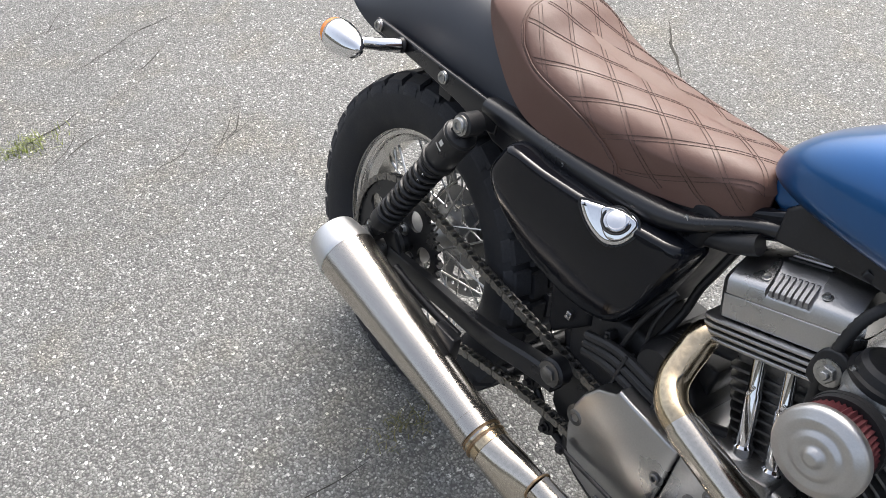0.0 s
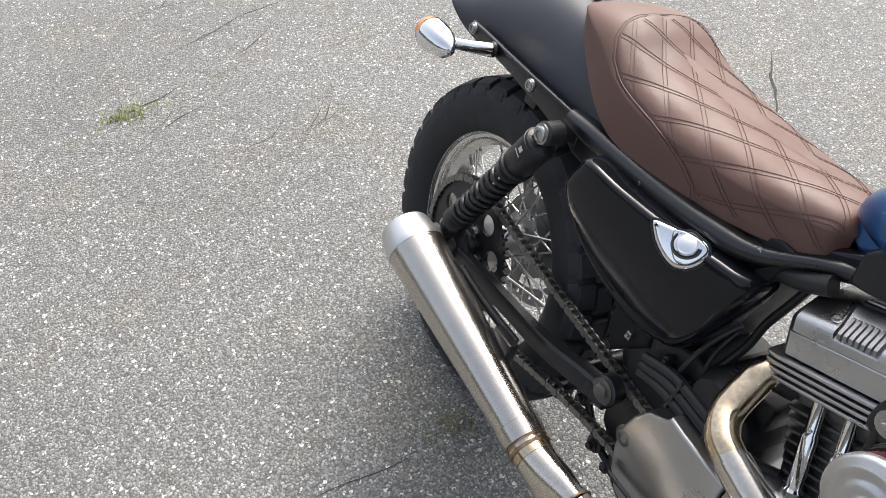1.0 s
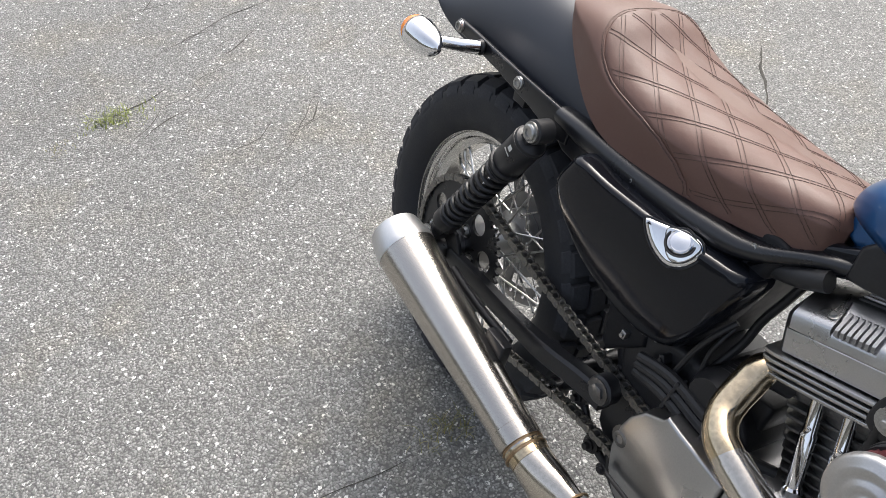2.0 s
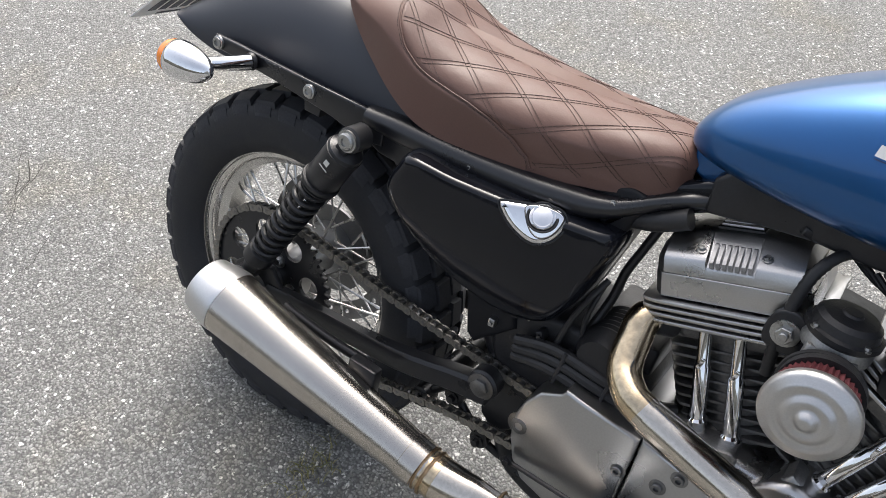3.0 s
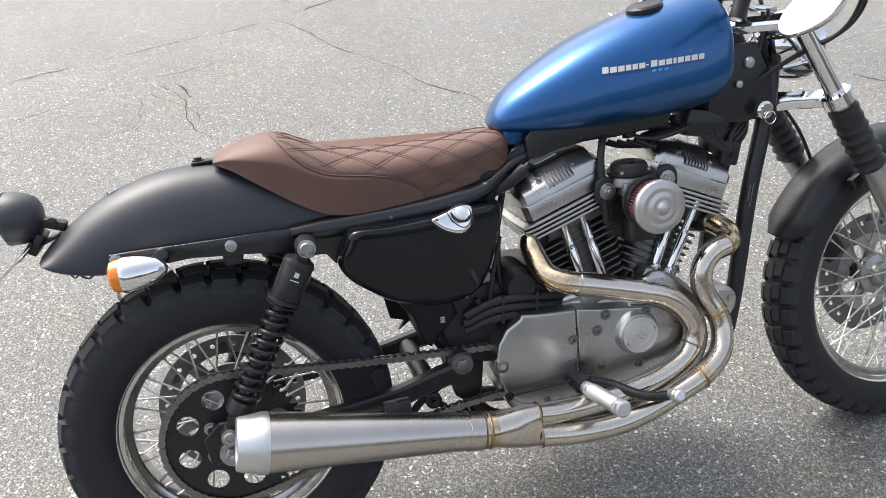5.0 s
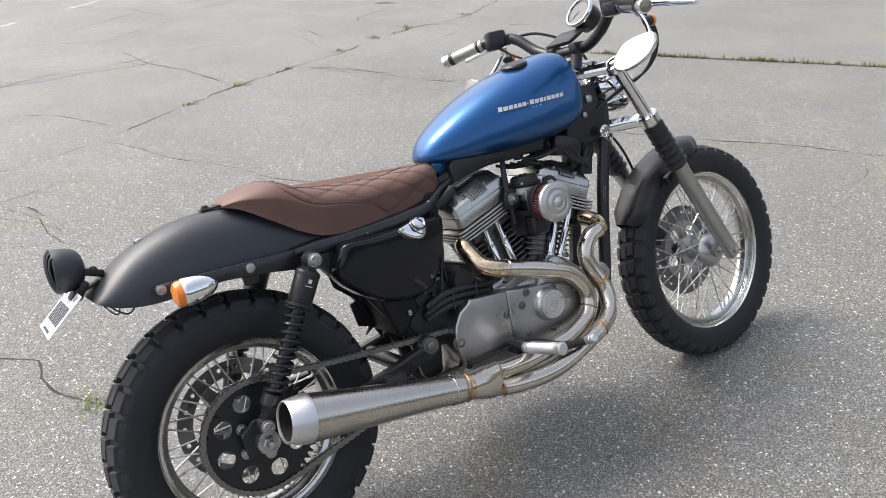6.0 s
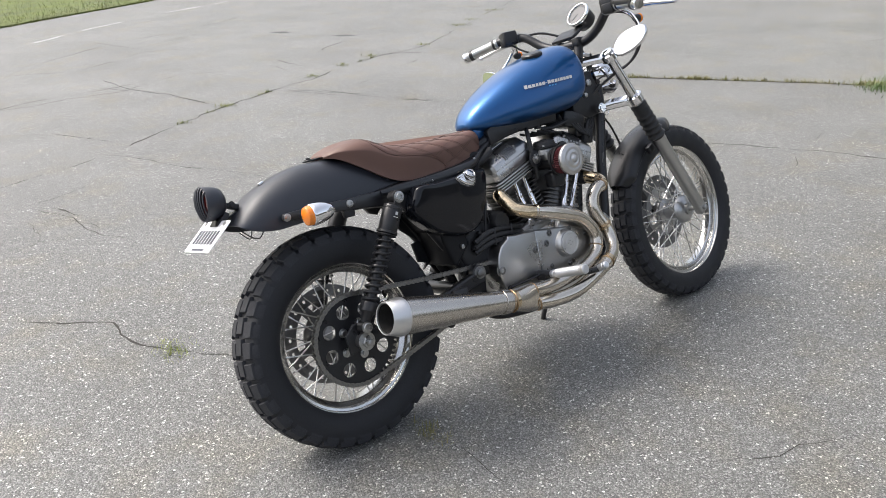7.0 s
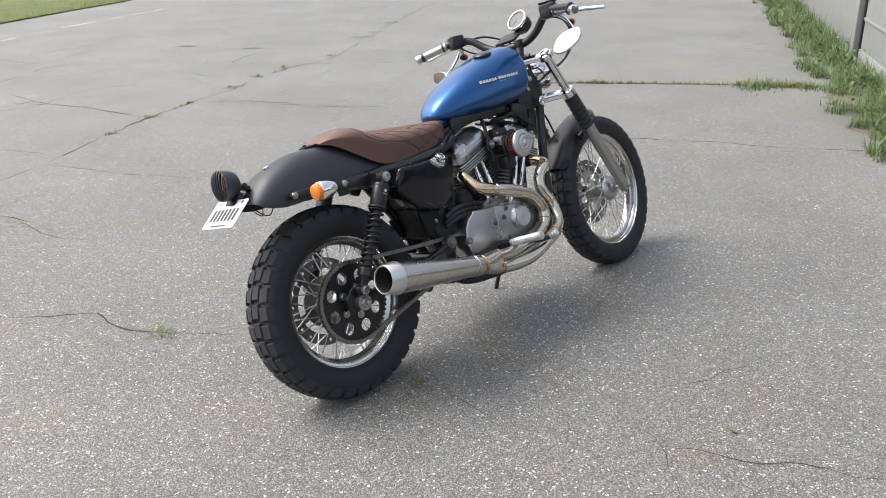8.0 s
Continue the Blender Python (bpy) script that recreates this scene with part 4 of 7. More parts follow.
# rear fender
RIDGE = [(0.30, 0.775), (0.22, 0.80), (0.13, 0.822), (0.056, 0.829), (-0.03, 0.828), (-0.10, 0.813), (-0.165, 0.787), (-0.215, 0.755), (-0.245, 0.732), (-0.262, 0.716)]
HEM = [(0.33, 0.655), (0.24, 0.672), (0.14, 0.684), (0.05, 0.686), (-0.03, 0.684), (-0.095, 0.680), (-0.15, 0.678), (-0.195, 0.684), (-0.228, 0.694), (-0.25, 0.706)]
ridge, hem = spline([(x, 0, z) for x, z in RIDGE], 5), spline([(x, 0, z) for x, z in HEM], 5)
rows_out, rows_in = [], []
m_f = 24
for a, b in zip(ridge, hem):
    q, q2 = [], []
    for k in range(-m_f, m_f + 1):
        u = abs(k) / m_f
        ph = u * math.pi / 2
        y = math.copysign(0.098 * math.sin(ph) ** 0.78, k) if k else 0
        c = a.lerp(b, 1 - math.cos(ph) ** 0.85)
        q.append(V((c.x, y, c.z)))
        inner = V((0.02, 0, 0.56))
        q2.append(V((c.x, y * 0.97, c.z)) + (inner - c).normalized() * 0.003)
    rows_out.append(list(reversed(q)))
    rows_in.append(list(reversed(q2)))
g = Geo()
strip = [o + list(reversed(i)) for o, i in zip(rows_out, rows_in)]
g.rings(strip)
fender = part("rear_fender", g, MATTE, bike, "matte black bobbed rear fender")
g = Geo()
g.lathe([(0.004, 0), (0.011, 0.001), (0.010, 0.005), (0.004, 0.006)], (-0.132, 0, 0.802), (-0.35, 0, 0.94), 20)
part("fender_bolt", g, CHROME, fender)
g = Geo()
g.box((0.035, 0, 0.834), (0.045, 0.030, 0.005), (0, -2, 0), 0.002)
g.hexbolt((0.025, 0, 0.837), (0, 0, 1), 0.007, 0.006)
part("seat_tab", g, SATIN, fender)
g = Geo()
g.tube(spline([(-0.17, -0.05, 0.69), (-0.19, -0.05, 0.665), (-0.21, -0.04, 0.672), (-0.235, -0.03, 0.70)], 6), 0.0018, 8)
g.tube(spline([(-0.20, -0.035, 0.70), (-0.215, -0.045, 0.668), (-0.235, -0.03, 0.69)], 6), 0.0015, 8)
part("light_wire", g, HOSE, fender)

# fender struts, and the frame rails they bolt to
for s in (-1, 1):
    mir = SIDE if s < 0 else Matrix.Scale(-1, 4, (0, 1, 0)) @ SIDE
    g = Geo()
    bar = [(-0.146, 0.706), (-0.140, 0.716), (-0.10, 0.716), (0.05, 0.713), (0.185, 0.712), (0.20, 0.70), (0.20, 0.668), (0.17, 0.664), (0.10, 0.676), (0.0, 0.686), (-0.09, 0.692), (-0.13, 0.694), (-0.144, 0.698)]
    g.prism(bar, 0.108, 0.117, 0.003, mir, both=True)
    strut = part("fender_strut", g, FRAMEPAINT, bike, "flat black steel fender strut")
    for x, z in ((-0.131, 0.705), (0.06, 0.698)):
        g = Geo()
        g.lathe([(0.011, 0), (0.0105, 0.003), (0.0085, 0.004), (0.0085, 0.006), (0.0045, 0.0065), (0.0042, 0.004), (0.0005, 0.004)], (x, s * 0.117, z), (0, s, 0), 20)
        part("strut_bolt", g, BOLT, strut, "shiny socket bolt")
    g = Geo()
    g.prism([(0.045, 0.66), (0.075, 0.66), (0.08, 0.69), (0.04, 0.69)], 0.09, 0.108, 0.003, mir, both=True)
    part("strut_bracket", g, SATIN, strut)
    g = Geo()
    rings = []
    for p in spline([(0.165, s * 0.103, 0.701), (0.25, s * 0.104, 0.700), (0.36, s * 0.102, 0.702), (0.46, s * 0.096, 0.708), (0.53, s * 0.080, 0.718), (0.60, s * 0.05, 0.752), (0.68, s * 0.025, 0.78)], 6):
        tall = lerp([(0.16, 0.013), (0.22, 0.019), (0.48, 0.019), (0.56, 0.014), (0.68, 0.011)], p.x)
        rings.append([p + V((0, 0.020 * math.copysign(abs(math.cos(a)) ** 0.85, math.cos(a)), tall * math.copysign(abs(math.sin(a)) ** 0.85, math.sin(a)))) for a in (2 * math.pi * i / 20 for i in range(20))])
    g.rings(rings)
    part("seat_rail", g, FRAMEPAINT, bike, "gloss black frame tube under the seat")
    g = Geo()
    g.prism([(0.16, 0.712), (0.23, 0.714), (0.30, 0.705), (0.285, 0.645), (0.262, 0.622), (0.236, 0.632), (0.222, 0.652), (0.192, 0.654), (0.17, 0.664)], 0.090, 0.113, 0.006, mir, both=True)
    part("shock_mount_casting", g, FRAMEPAINT, bike)
    g = Geo()
    g.tube(spline([(0.27, s * 0.060, 0.66), (0.34, s * 0.060, 0.56), (0.41, s * 0.055, 0.45), (0.450, s * 0.05, 0.37), (0.475, s * 0.05, 0.28), (0.53, s * 0.06, 0.225), (0.70, s * 0.07, 0.205), (0.92, s * 0.07, 0.21), (1.02, s * 0.07, 0.26), (1.065, s * 0.068, 0.36), (1.115, s * 0.06, 0.61), (1.165, s * 0.05, 0.79), (1.18, s * 0.04, 0.87)], 6), 0.0175, 18)
    part("frame_tube", g, SATIN, bike, "black tubular steel frame cradle")
for x, y, z, r in ((0.345, -0.120, 0.702, 0.0030), (0.536, -0.092, 0.729, 0.0036)):
    g = Geo()
    g.hexbolt((x, y, z), (0, -1, 0), r, 0.8 * r, socket=True)
    part("rail_screw", g, BOLT, bike)
# worn sticker on the front down tube
for k, (dx, dz, long) in enumerate(((0.003, 0.0, 0.050), (-0.003, 0.006, 0.034))):
    g = Geo()
    g.box((1.108 + dx, -0.0778, 0.615 + dz), (0.0028, 0.0016, long), (0, 12, 0), 0.0005)
    part("sticker_bar", g, STICKER, bike)
g = Geo()
g.tube(spline([(0.56, 0, 0.770), (0.72, 0, 0.824), (0.95, 0, 0.872), (1.14, 0, 0.90)], 6), 0.022, 20)
part("frame_backbone", g, SATIN, bike)
g = Geo()
g.cyl((1.185, 0, 0.775), (1.098, 0, 0.940), 0.034, n=24)
part("steering_head", g, SATIN, bike)
for s in (-1, 1):
    mir = SIDE if s < 0 else Matrix.Scale(-1, 4, (0, 1, 0)) @ SIDE
    g = Geo()
    g.prism([(1.02, 0.80), (1.09, 0.765), (1.180, 0.78), (1.155, 0.87), (1.130, 0.925), (1.07, 0.925), (1.03, 0.87)], 0.050, 0.066, 0.004, mir, both=True)
    gusset = part("neck_gusset", g, SATIN, bike, "black neck gusset plate")
    for x, z, r in ((1.111, 0.886, 0.012), (1.087, 0.846, 0.009)):
        g = Geo()
        g.lathe([(r, 0), (r, 0.005), (r * 0.8, 0.008), (r * 0.3, 0.009)], (x, s * 0.066, z), (0, s, 0), 20)
        part("gusset_bolt", g, BOLT, gusset)
g = Geo()
g.lathe([(0.017, 0), (0.018, 0.012), (0.013, 0.014), (0.013, 0.018), (0.002, 0.018)], (1.131, -0.082, 0.791), (0, -1, 0), 24)
g.tube([V((1.136 + 0.012 * math.cos(a), -0.104, 0.776 + 0.012 * math.sin(a))) for a in (2 * math.pi * k / 20 for k in range(20))], 0.0012, 6, loop=True)
lock = part("ignition_lock", g, CHROME, bike, "chrome ignition lock with a key ring")
g = Geo()
g.box((1.02, -0.03, 0.775), (0.095, 0.07, 0.055), (0, 12, 0), 0.008)
g.box((1.055, -0.03, 0.735), (0.05, 0.05, 0.05), (0, 5, 0), 0.008)
part("electrics_box", g, SATIN, bike)
g = Geo()
g.tube(spline([(0.60, -0.03, 0.75), (0.66, -0.05, 0.772), (0.78, -0.05, 0.785), (0.90, -0.045, 0.785), (0.98, -0.04, 0.77)], 6), 0.008, 10)
g.tube(spline([(0.555, -0.06, 0.708), (0.59, -0.065, 0.722), (0.625, -0.065, 0.742)], 6), 0.014, 12)
g.tube(spline([(0.86, -0.06, 0.77), (0.90, -0.075, 0.765), (0.97, -0.07, 0.775)], 6), 0.006, 10)
part("wiring_loom", g, HOSE, bike)
g = Geo()
g.prism([(0.635, 0.756), (0.660, 0.760), (0.700, 0.769), (0.756, 0.777), (0.817, 0.776), (0.885, 0.781), (0.931, 0.780), (0.951, 0.84), (0.66, 0.83), (0.632, 0.80)], -0.07, 0.066, 0.006, SIDE, both=True)
part("under_tank_tray", g, SATIN, bike)
g = Geo()
g.prism([(0.555, 0.735), (0.585, 0.770), (0.64, 0.797), (0.665, 0.765), (0.62, 0.742), (0.59, 0.728)], -0.055, 0.055, 0.008, SIDE, both=True)
part("seat_post_casting", g, GLOSS, bike)
for k in range(7):
    g = Geo()
    g.box((0.70 + 0.05 * k, -0.052 - 0.006 * (k % 2), 0.776 + 0.008 * (k % 3)), (0.024, 0.018, 0.010), (0, 20 * (k % 3), 30), 0.002)
    part("cable_clip", g, SATIN, bike)

for k in range(4):
    g = Geo()
    g.tube(spline([(1.00 + 0.012 * k, -0.062, 0.762), (1.035 + 0.010 * k, -0.068, 0.728 - 0.006 * k), (1.075, -0.060, 0.715 + 0.010 * k), (1.115, -0.050, 0.745 + 0.012 * k), (1.125, -0.035, 0.80)], 6), 0.0045 + 0.0008 * (k % 2), 8)
    part("neck_cable", g, HOSE, bike)
g = Geo()
g.box((1.072, -0.045, 0.708), (0.040, 0.045, 0.050), (0, 14, 0), 0.006)
g.hexbolt((1.072, -0.068, 0.705), (0, -1, 0), 0.005, 0.005)
part("horn_bracket", g, BLACKCAST, bike)

# side cover: its face leans in towards the bottom and flares out towards the back
cover = [(p.x, p.y) for p in spline([(0.238, 0.640, 0), (0.252, 0.676, 0), (0.272, 0.699, 0), (0.34, 0.696, 0), (0.43, 0.697, 0), (0.52, 0.698, 0), (0.561, 0.690, 0), (0.552, 0.632, 0), (0.528, 0.562, 0), (0.497, 0.522, 0), (0.44, 0.511, 0), (0.385, 0.520, 0), (0.33, 0.541, 0), (0.286, 0.574, 0), (0.253, 0.606, 0)], 6, loop=True)]
def cover_face(x, z):
    """How far out the cover's face lies."""
    ridge = smooth([(0.22, 0.166), (0.27, 0.163), (0.36, 0.153), (0.42, 0.146), (0.48, 0.134), (0.53, 0.120), (0.58, 0.105)], x)
    low = smooth([(0.22, 0.128), (0.36, 0.121), (0.46, 0.112), (0.58, 0.090)], x)
    t = max(0.0, min(1.0, (z - 0.52) / 0.175))
    return low + (ridge - low) * t + 0.007 * math.sin(math.pi * t)
def cover_geo(mirror, deep=0.060, flare=1.0, shrink=0.0):
    """A rounded shell inside the outline, dished to the face."""
    n, mid = len(cover), V((0.41, 0.625))
    rows = []
    for pull, back in ((0.0, deep), (0.0, 0.024), (0.010, 0.0155), (0.030, 0.0085), (0.055, 0.0040), (0.085, 0.0012), (0.13, 0.0), (0.35, 0.0), (0.6, 0.0), (0.85, 0.0)):
        row = []
        for x, z in cover:
            q = V((x, z)).lerp(mid, shrink + (1 - shrink) * pull)
            row.append(V((q.x, mirror * (cover_face(q.x, q.y) * flare - back), q.y)))
        rows.append(row if mirror < 0 else list(reversed(row)))
    return Geo().rings(rows)
sidecover = part("side_cover", cover_geo(-1), GLOSS, bike, "glossy black oil tank side cover", sharp=50)
part("left_side_cover", cover_geo(1, 0.070, 0.65, 0.35), GLOSS, bike, sharp=50)
g = Geo()
tank_side_outline = spline([(0.30, 0.69, 0), (0.45, 0.705, 0), (0.545, 0.740, 0), (0.574, 0.738, 0), (0.560, 0.695, 0), (0.543, 0.635, 0), (0.527, 0.575, 0), (0.510, 0.530, 0), (0.46, 0.515, 0), (0.39, 0.52, 0), (0.33, 0.57, 0)], 4, loop=True)
g.prism([(p.x, p.y) for p in tank_side_outline], -0.07, 0.082, 0.014, SIDE, steps=4, both=True)
part("oil_tank", g, PLASTIC, bike, "black oil tank behind the cover")
g = Geo()
wing = [(p.x, p.y) for p in spline([(0.410, 0.694, 0), (0.424, 0.675, 0), (0.445, 0.661, 0), (0.468, 0.655, 0), (0.488, 0.664, 0), (0.500, 0.684, 0), (0.499, 0.700, 0), (0.484, 0.709, 0), (0.455, 0.704, 0), (0.430, 0.700, 0)], 4, loop=True)]
tilt_b = Matrix.Translation((0.46, -0.137, 0.690)) @ Matrix.Rotation(radians(16), 4, "Z") @ Matrix.Rotation(radians(-20), 4, "X") @ Matrix.Translation((-0.46, 0, -0.690))
g.prism(wing, -0.010, 0.004, 0.009, tilt_b @ SIDE, steps=5)
badge = part("badge", g, CHROME, sidecover, "chrome winged badge with round medallion")
g = Geo()
c, c_ax = V((0.471, -0.139, 0.694)), V((0.20, -0.68, 0.70)).normalized()
g.lathe([(0.0178, 0), (0.0178, 0.005), (0.0165, 0.0078), (0.0148, 0.0062), (0.0135, 0.0052), (0.0125, 0.0085), (0.006, 0.0098), (0.0005, 0.0100)], c - c_ax * 0.003, c_ax, 32)
part("medallion", g, CHROME, sidecover)
g = Geo()
c_turn = c_ax.to_track_quat("Z", "Y").to_matrix()
g.tube([c + c_turn @ V((0.0192 * math.cos(a), 0.0192 * math.sin(a), 0.0015)) for a in (2 * math.pi * k / 32 for k in range(32))], 0.0016, 6, loop=True)
part("medallion_inlay", g, SATIN, sidecover)
g = Geo()
shield = [(p.x, p.y) for p in spline([(0.447, 0.700, 0), (0.451, 0.684, 0), (0.462, 0.670, 0), (0.474, 0.666, 0), (0.486, 0.673, 0), (0.494, 0.688, 0), (0.494, 0.702, 0), (0.471, 0.706, 0)], 4, loop=True)]
g.prism(shield, 0.003, 0.0065, 0.0015, tilt_b @ SIDE)
part("badge_shield", g, CHROME, sidecover)
g = Geo()
g.tube([tilt_b @ SIDE @ V((x * 1.0, z, 0.0042)) for x, z in shield], 0.0011, 6, loop=True)
g.tube([tilt_b @ SIDE @ V((x, z, 0.0)) for x, z in wing], 0.0011, 6, loop=True)
part("badge_inlay", g, SATIN, sidecover)
g = Geo()
g.prism([(0.33, 0.62), (0.43, 0.60), (0.46, 0.48), (0.40, 0.42), (0.385, 0.43), (0.36, 0.53)], -0.09, 0.085, 0.01, SIDE, both=True)
part("battery_box", g, PLASTIC, bike)
g = Geo()
g.prism([(0.295, 0.59), (0.301, 0.562), (0.355, 0.514), (0.333, 0.5085), (0.3435, 0.447), (0.372, 0.438), (0.358, 0.418), (0.383, 0.434), (0.400, 0.40), (0.43, 0.50), (0.40, 0.60), (0.33, 0.62)], -0.058, -0.044, 0.004, SIDE, both=True)
part("inner_mudguard", g, PLASTIC, bike, "black plastic mudguard before the rear wheel")

g = Geo()
g.prism([(0.16, 0.70), (0.20, 0.655), (0.30, 0.64), (0.47, 0.64), (0.525, 0.69), (0.585, 0.745), (0.55, 0.752), (0.44, 0.735), (0.28, 0.728), (0.20, 0.735)], -0.078, 0.078, 0.006, SIDE, both=True)
part("seat_base_tray", g, PLASTIC, bike)

# seat
TOP = [(0.052, 0.838), (0.075, 0.851), (0.11, 0.862), (0.16, 0.868), (0.19, 0.860), (0.22, 0.845), (0.26, 0.832), (0.32, 0.823), (0.40, 0.818), (0.48, 0.817), (0.55, 0.820), (0.585, 0.818), (0.604, 0.806)]
LOW = [(0.052, 0.832), (0.08, 0.822), (0.14, 0.782), (0.20, 0.742), (0.248, 0.722), (0.31, 0.717), (0.40, 0.721), (0.49, 0.730), (0.555, 0.745), (0.59, 0.760), (0.604, 0.775)]
WIDE = [(0.052, 0.050), (0.075, 0.077), (0.11, 0.099), (0.16, 0.115), (0.22, 0.124), (0.28, 0.126), (0.34, 0.123), (0.40, 0.115), (0.46, 0.103), (0.52, 0.089), (0.57, 0.077), (0.59, 0.066), (0.604, 0.045)]
# the quilted panel's edge: x, and the way from the ridge along the skin
EDGE_WAY = [(0.160, 0.0), (0.1615, 0.030), (0.164, 0.055), (0.171, 0.082), (0.184, 0.106), (0.205, 0.123), (0.235, 0.130), (0.28, 0.131), (0.32, 0.132), (0.355, 0.136), (0.39, 0.147), (0.412, 0.161), (0.426, 0.190)]


def seat_round(x, ph):
    """The seat's section at x; ph runs from the ridge to the hem."""
    t, lo, w = smooth(TOP, x), smooth(LOW, x), smooth(WIDE, x)
    tuck = 1 - 0.10 * max(0, ph / (math.pi / 2) - 0.75) / 0.25
    return w * math.sin(ph) ** 0.60 * tuck, lo + (t - lo) * (max(0.0, math.cos(ph)) ** 0.52 if ph < math.pi / 2 - 1e-6 else 0.0)


TURNS = {}
def seat_at(x, s):
    """The place of the seat's skin at x, s: 0 on the ridge, 1 at the right hem, -1 at the left, even along the skin."""
    k = round(x * 1000)
    if k not in TURNS:
        phs = [math.pi / 2 * (i / 40) ** 1.6 for i in range(41)]
        pts = np.array([seat_round(k / 1000, p) for p in phs])
        way = np.concatenate([[0.0], np.cumsum(np.hypot(*np.diff(pts, axis=0).T))])
        TURNS[k] = (way / way[-1], phs)
    y, z = seat_round(x, float(np.interp(min(1.0, abs(s)), *TURNS[k])))
    return V((x, -math.copysign(y, s), z))


GIRTH = {}
def girth(x):
    """Half the way over the seat at x."""
    k = round(x * 500)
    if k not in GIRTH:
        pts = [seat_at(k / 500, i / 16) for i in range(17)]
        GIRTH[k] = sum((b - a).length for a, b in zip(pts, pts[1:]))
    return GIRTH[k]


BORDER = [(x, v / girth(x)) for x, v in EDGE_WAY]
SLOPE, PITCH, QUILT_X = radians(33.0), 0.0480, 0.158
CA, SA = math.cos(SLOPE), math.sin(SLOPE)
def quilt(x, v):
    """How far off the nearest of the two families of seams."""
    a, b = (x - QUILT_X) * SA + v * CA, (x - QUILT_X) * SA - v * CA
    return [abs((q / PITCH + 0.5) % 1 - 0.5) * PITCH for q in (a, b)]


def seat_lift(x, s):
    """How far the padding stands off the plain skin."""
    gl, lift = girth(x), 0.0
    edge = lerp(BORDER, x) if x > 0.160 else 0
    if x > 0.160 and abs(s) < edge:
        d1, d2 = quilt(x, s * gl)
        near_edge = min(1, (edge - abs(s)) * gl / 0.012)
        lift = (0.0019 * min(1, d1 / 0.018) ** 0.6 * min(1, d2 / 0.018) ** 0.6 - 0.0011) * near_edge
    rim = abs((edge - abs(s)) * gl) if x > 0.160 else math.hypot((0.160 - x), abs(s) * gl)
    return lift - 0.0022 * math.exp(-(rim / 0.0035) ** 2)


NX, NS = 190, 150
grid, flat = [], []
for i in range(NX + 1):
    x = 0.052 + 0.552 * i / NX
    gl = girth(x)
    row = []
    for j in range(NS + 1):
        s = -1 + 2 * j / NS
        p = seat_at(x, s)
        e = 0.004
        n = (seat_at(min(x + e, 0.604), s) - seat_at(max(x - e, 0.052), s)).cross(seat_at(x, min(1, s + 0.03)) - seat_at(x, max(-1, s - 0.03)))
        n = n.normalized() if n.length > 1e-9 else V((0, 0, 1))
        n = -n if n.y * s > 0 or (abs(s) < 0.5 and n.z < 0) else n
        lift = seat_lift(x, s)
        row.append(p + n * lift)
    grid.append(row)
g = Geo()
w = NS + 1
faces = [(a * w + j, a * w + j + 1, (a + 1) * w + j + 1, (a + 1) * w + j) for a in range(NX) for j in range(NS)]
g.add([p for r in grid for p in r], faces)
hemline = [r[0] for r in grid] + [grid[-1][j] for j in range(1, NS)] + [r[-1] for r in reversed(grid)] + [grid[0][j] for j in range(NS - 1, 0, -1)]
mid = V((0.33, 0, 0.75))
g.rings([hemline, [p.lerp(V((p.x, 0, p.z + 0.004)), 0.12) for p in hemline], [V((p.x * 0.9 + 0.033, p.y * 0.5, p.z + 0.015)) for p in hemline]], caps=(False, True))
seat = part("seat", g, LEATHER, bike, "brown leather solo seat with diamond quilting", sharp=70)
# stitches
g = Geo()
def stitch(p, q, n):
    t = (q - p).normalized()
    b = t.cross(n).normalized() * 0.00028
    u = n * 0.0006
    g.add([p - b - u, p + b - u, p + b + u, p - b + u, q - b - u, q + b - u, q + b + u, q - b + u], [(3, 2, 6, 7), (0, 3, 7, 4), (2, 1, 5, 6), (0, 4, 5, 1)])
def skin(x, v):
    s = v / girth(x)
    p = seat_at(x, s)
    n = (seat_at(min(x + 0.004, 0.604), s) - seat_at(max(x - 0.004, 0.052), s)).cross(seat_at(x, min(1, s + 0.03)) - seat_at(x, max(-1, s - 0.03))).normalized()
    n = -n if n.y * s > 0 or (abs(s) < 0.5 and n.z < 0) else n
    return p + n * (seat_lift(x, s) + 0.0001), n
for fam in (1, -1):
    for k in range(-10, 16):
        for off in (-0.0030, 0.0030):
            c0 = k * PITCH + off
            run = -0.35
            while run < 0.55:
                pts = []
                for q in (run, run + 0.0064):
                    # along the seam: (x - QUILT_X) * SA + fam * v * CA = c0
                    x, v = QUILT_X + c0 * SA + q * CA, fam * (c0 * CA - q * SA)
                    if 0.168 < x < 0.598 and abs(v) < (min(0.985, lerp(BORDER, x)) * girth(x) - 0.003):
                        pts.append(skin(x, v))
                if len(pts) == 2:
                    stitch(pts[0][0], pts[1][0], pts[0][1])
                run += 0.0076
# along the border seam
for sgn in (-1, 1):
    line = []
    for k in range(400):
        t = k / 399 * (len(BORDER) - 1)
        i = min(int(t), len(BORDER) - 2)
        x, s = (BORDER[i][q] + (BORDER[i + 1][q] - BORDER[i][q]) * (t - i) for q in (0, 1))
        if s < 0.985:
            line.append((x, sgn * s))
    acc = 0
    for (x0, s0), (x1, s1) in zip(line, line[1:]):
        p, q = skin(x0 - 0.003, s0 * girth(x0) * 1.02), skin(x1 - 0.003, s1 * girth(x1) * 1.02)
        acc += (q[0] - p[0]).length
        if acc % 0.0066 < 0.0048 and (q[0] - p[0]).length > 1e-5:
            stitch(p[0], q[0], p[1])
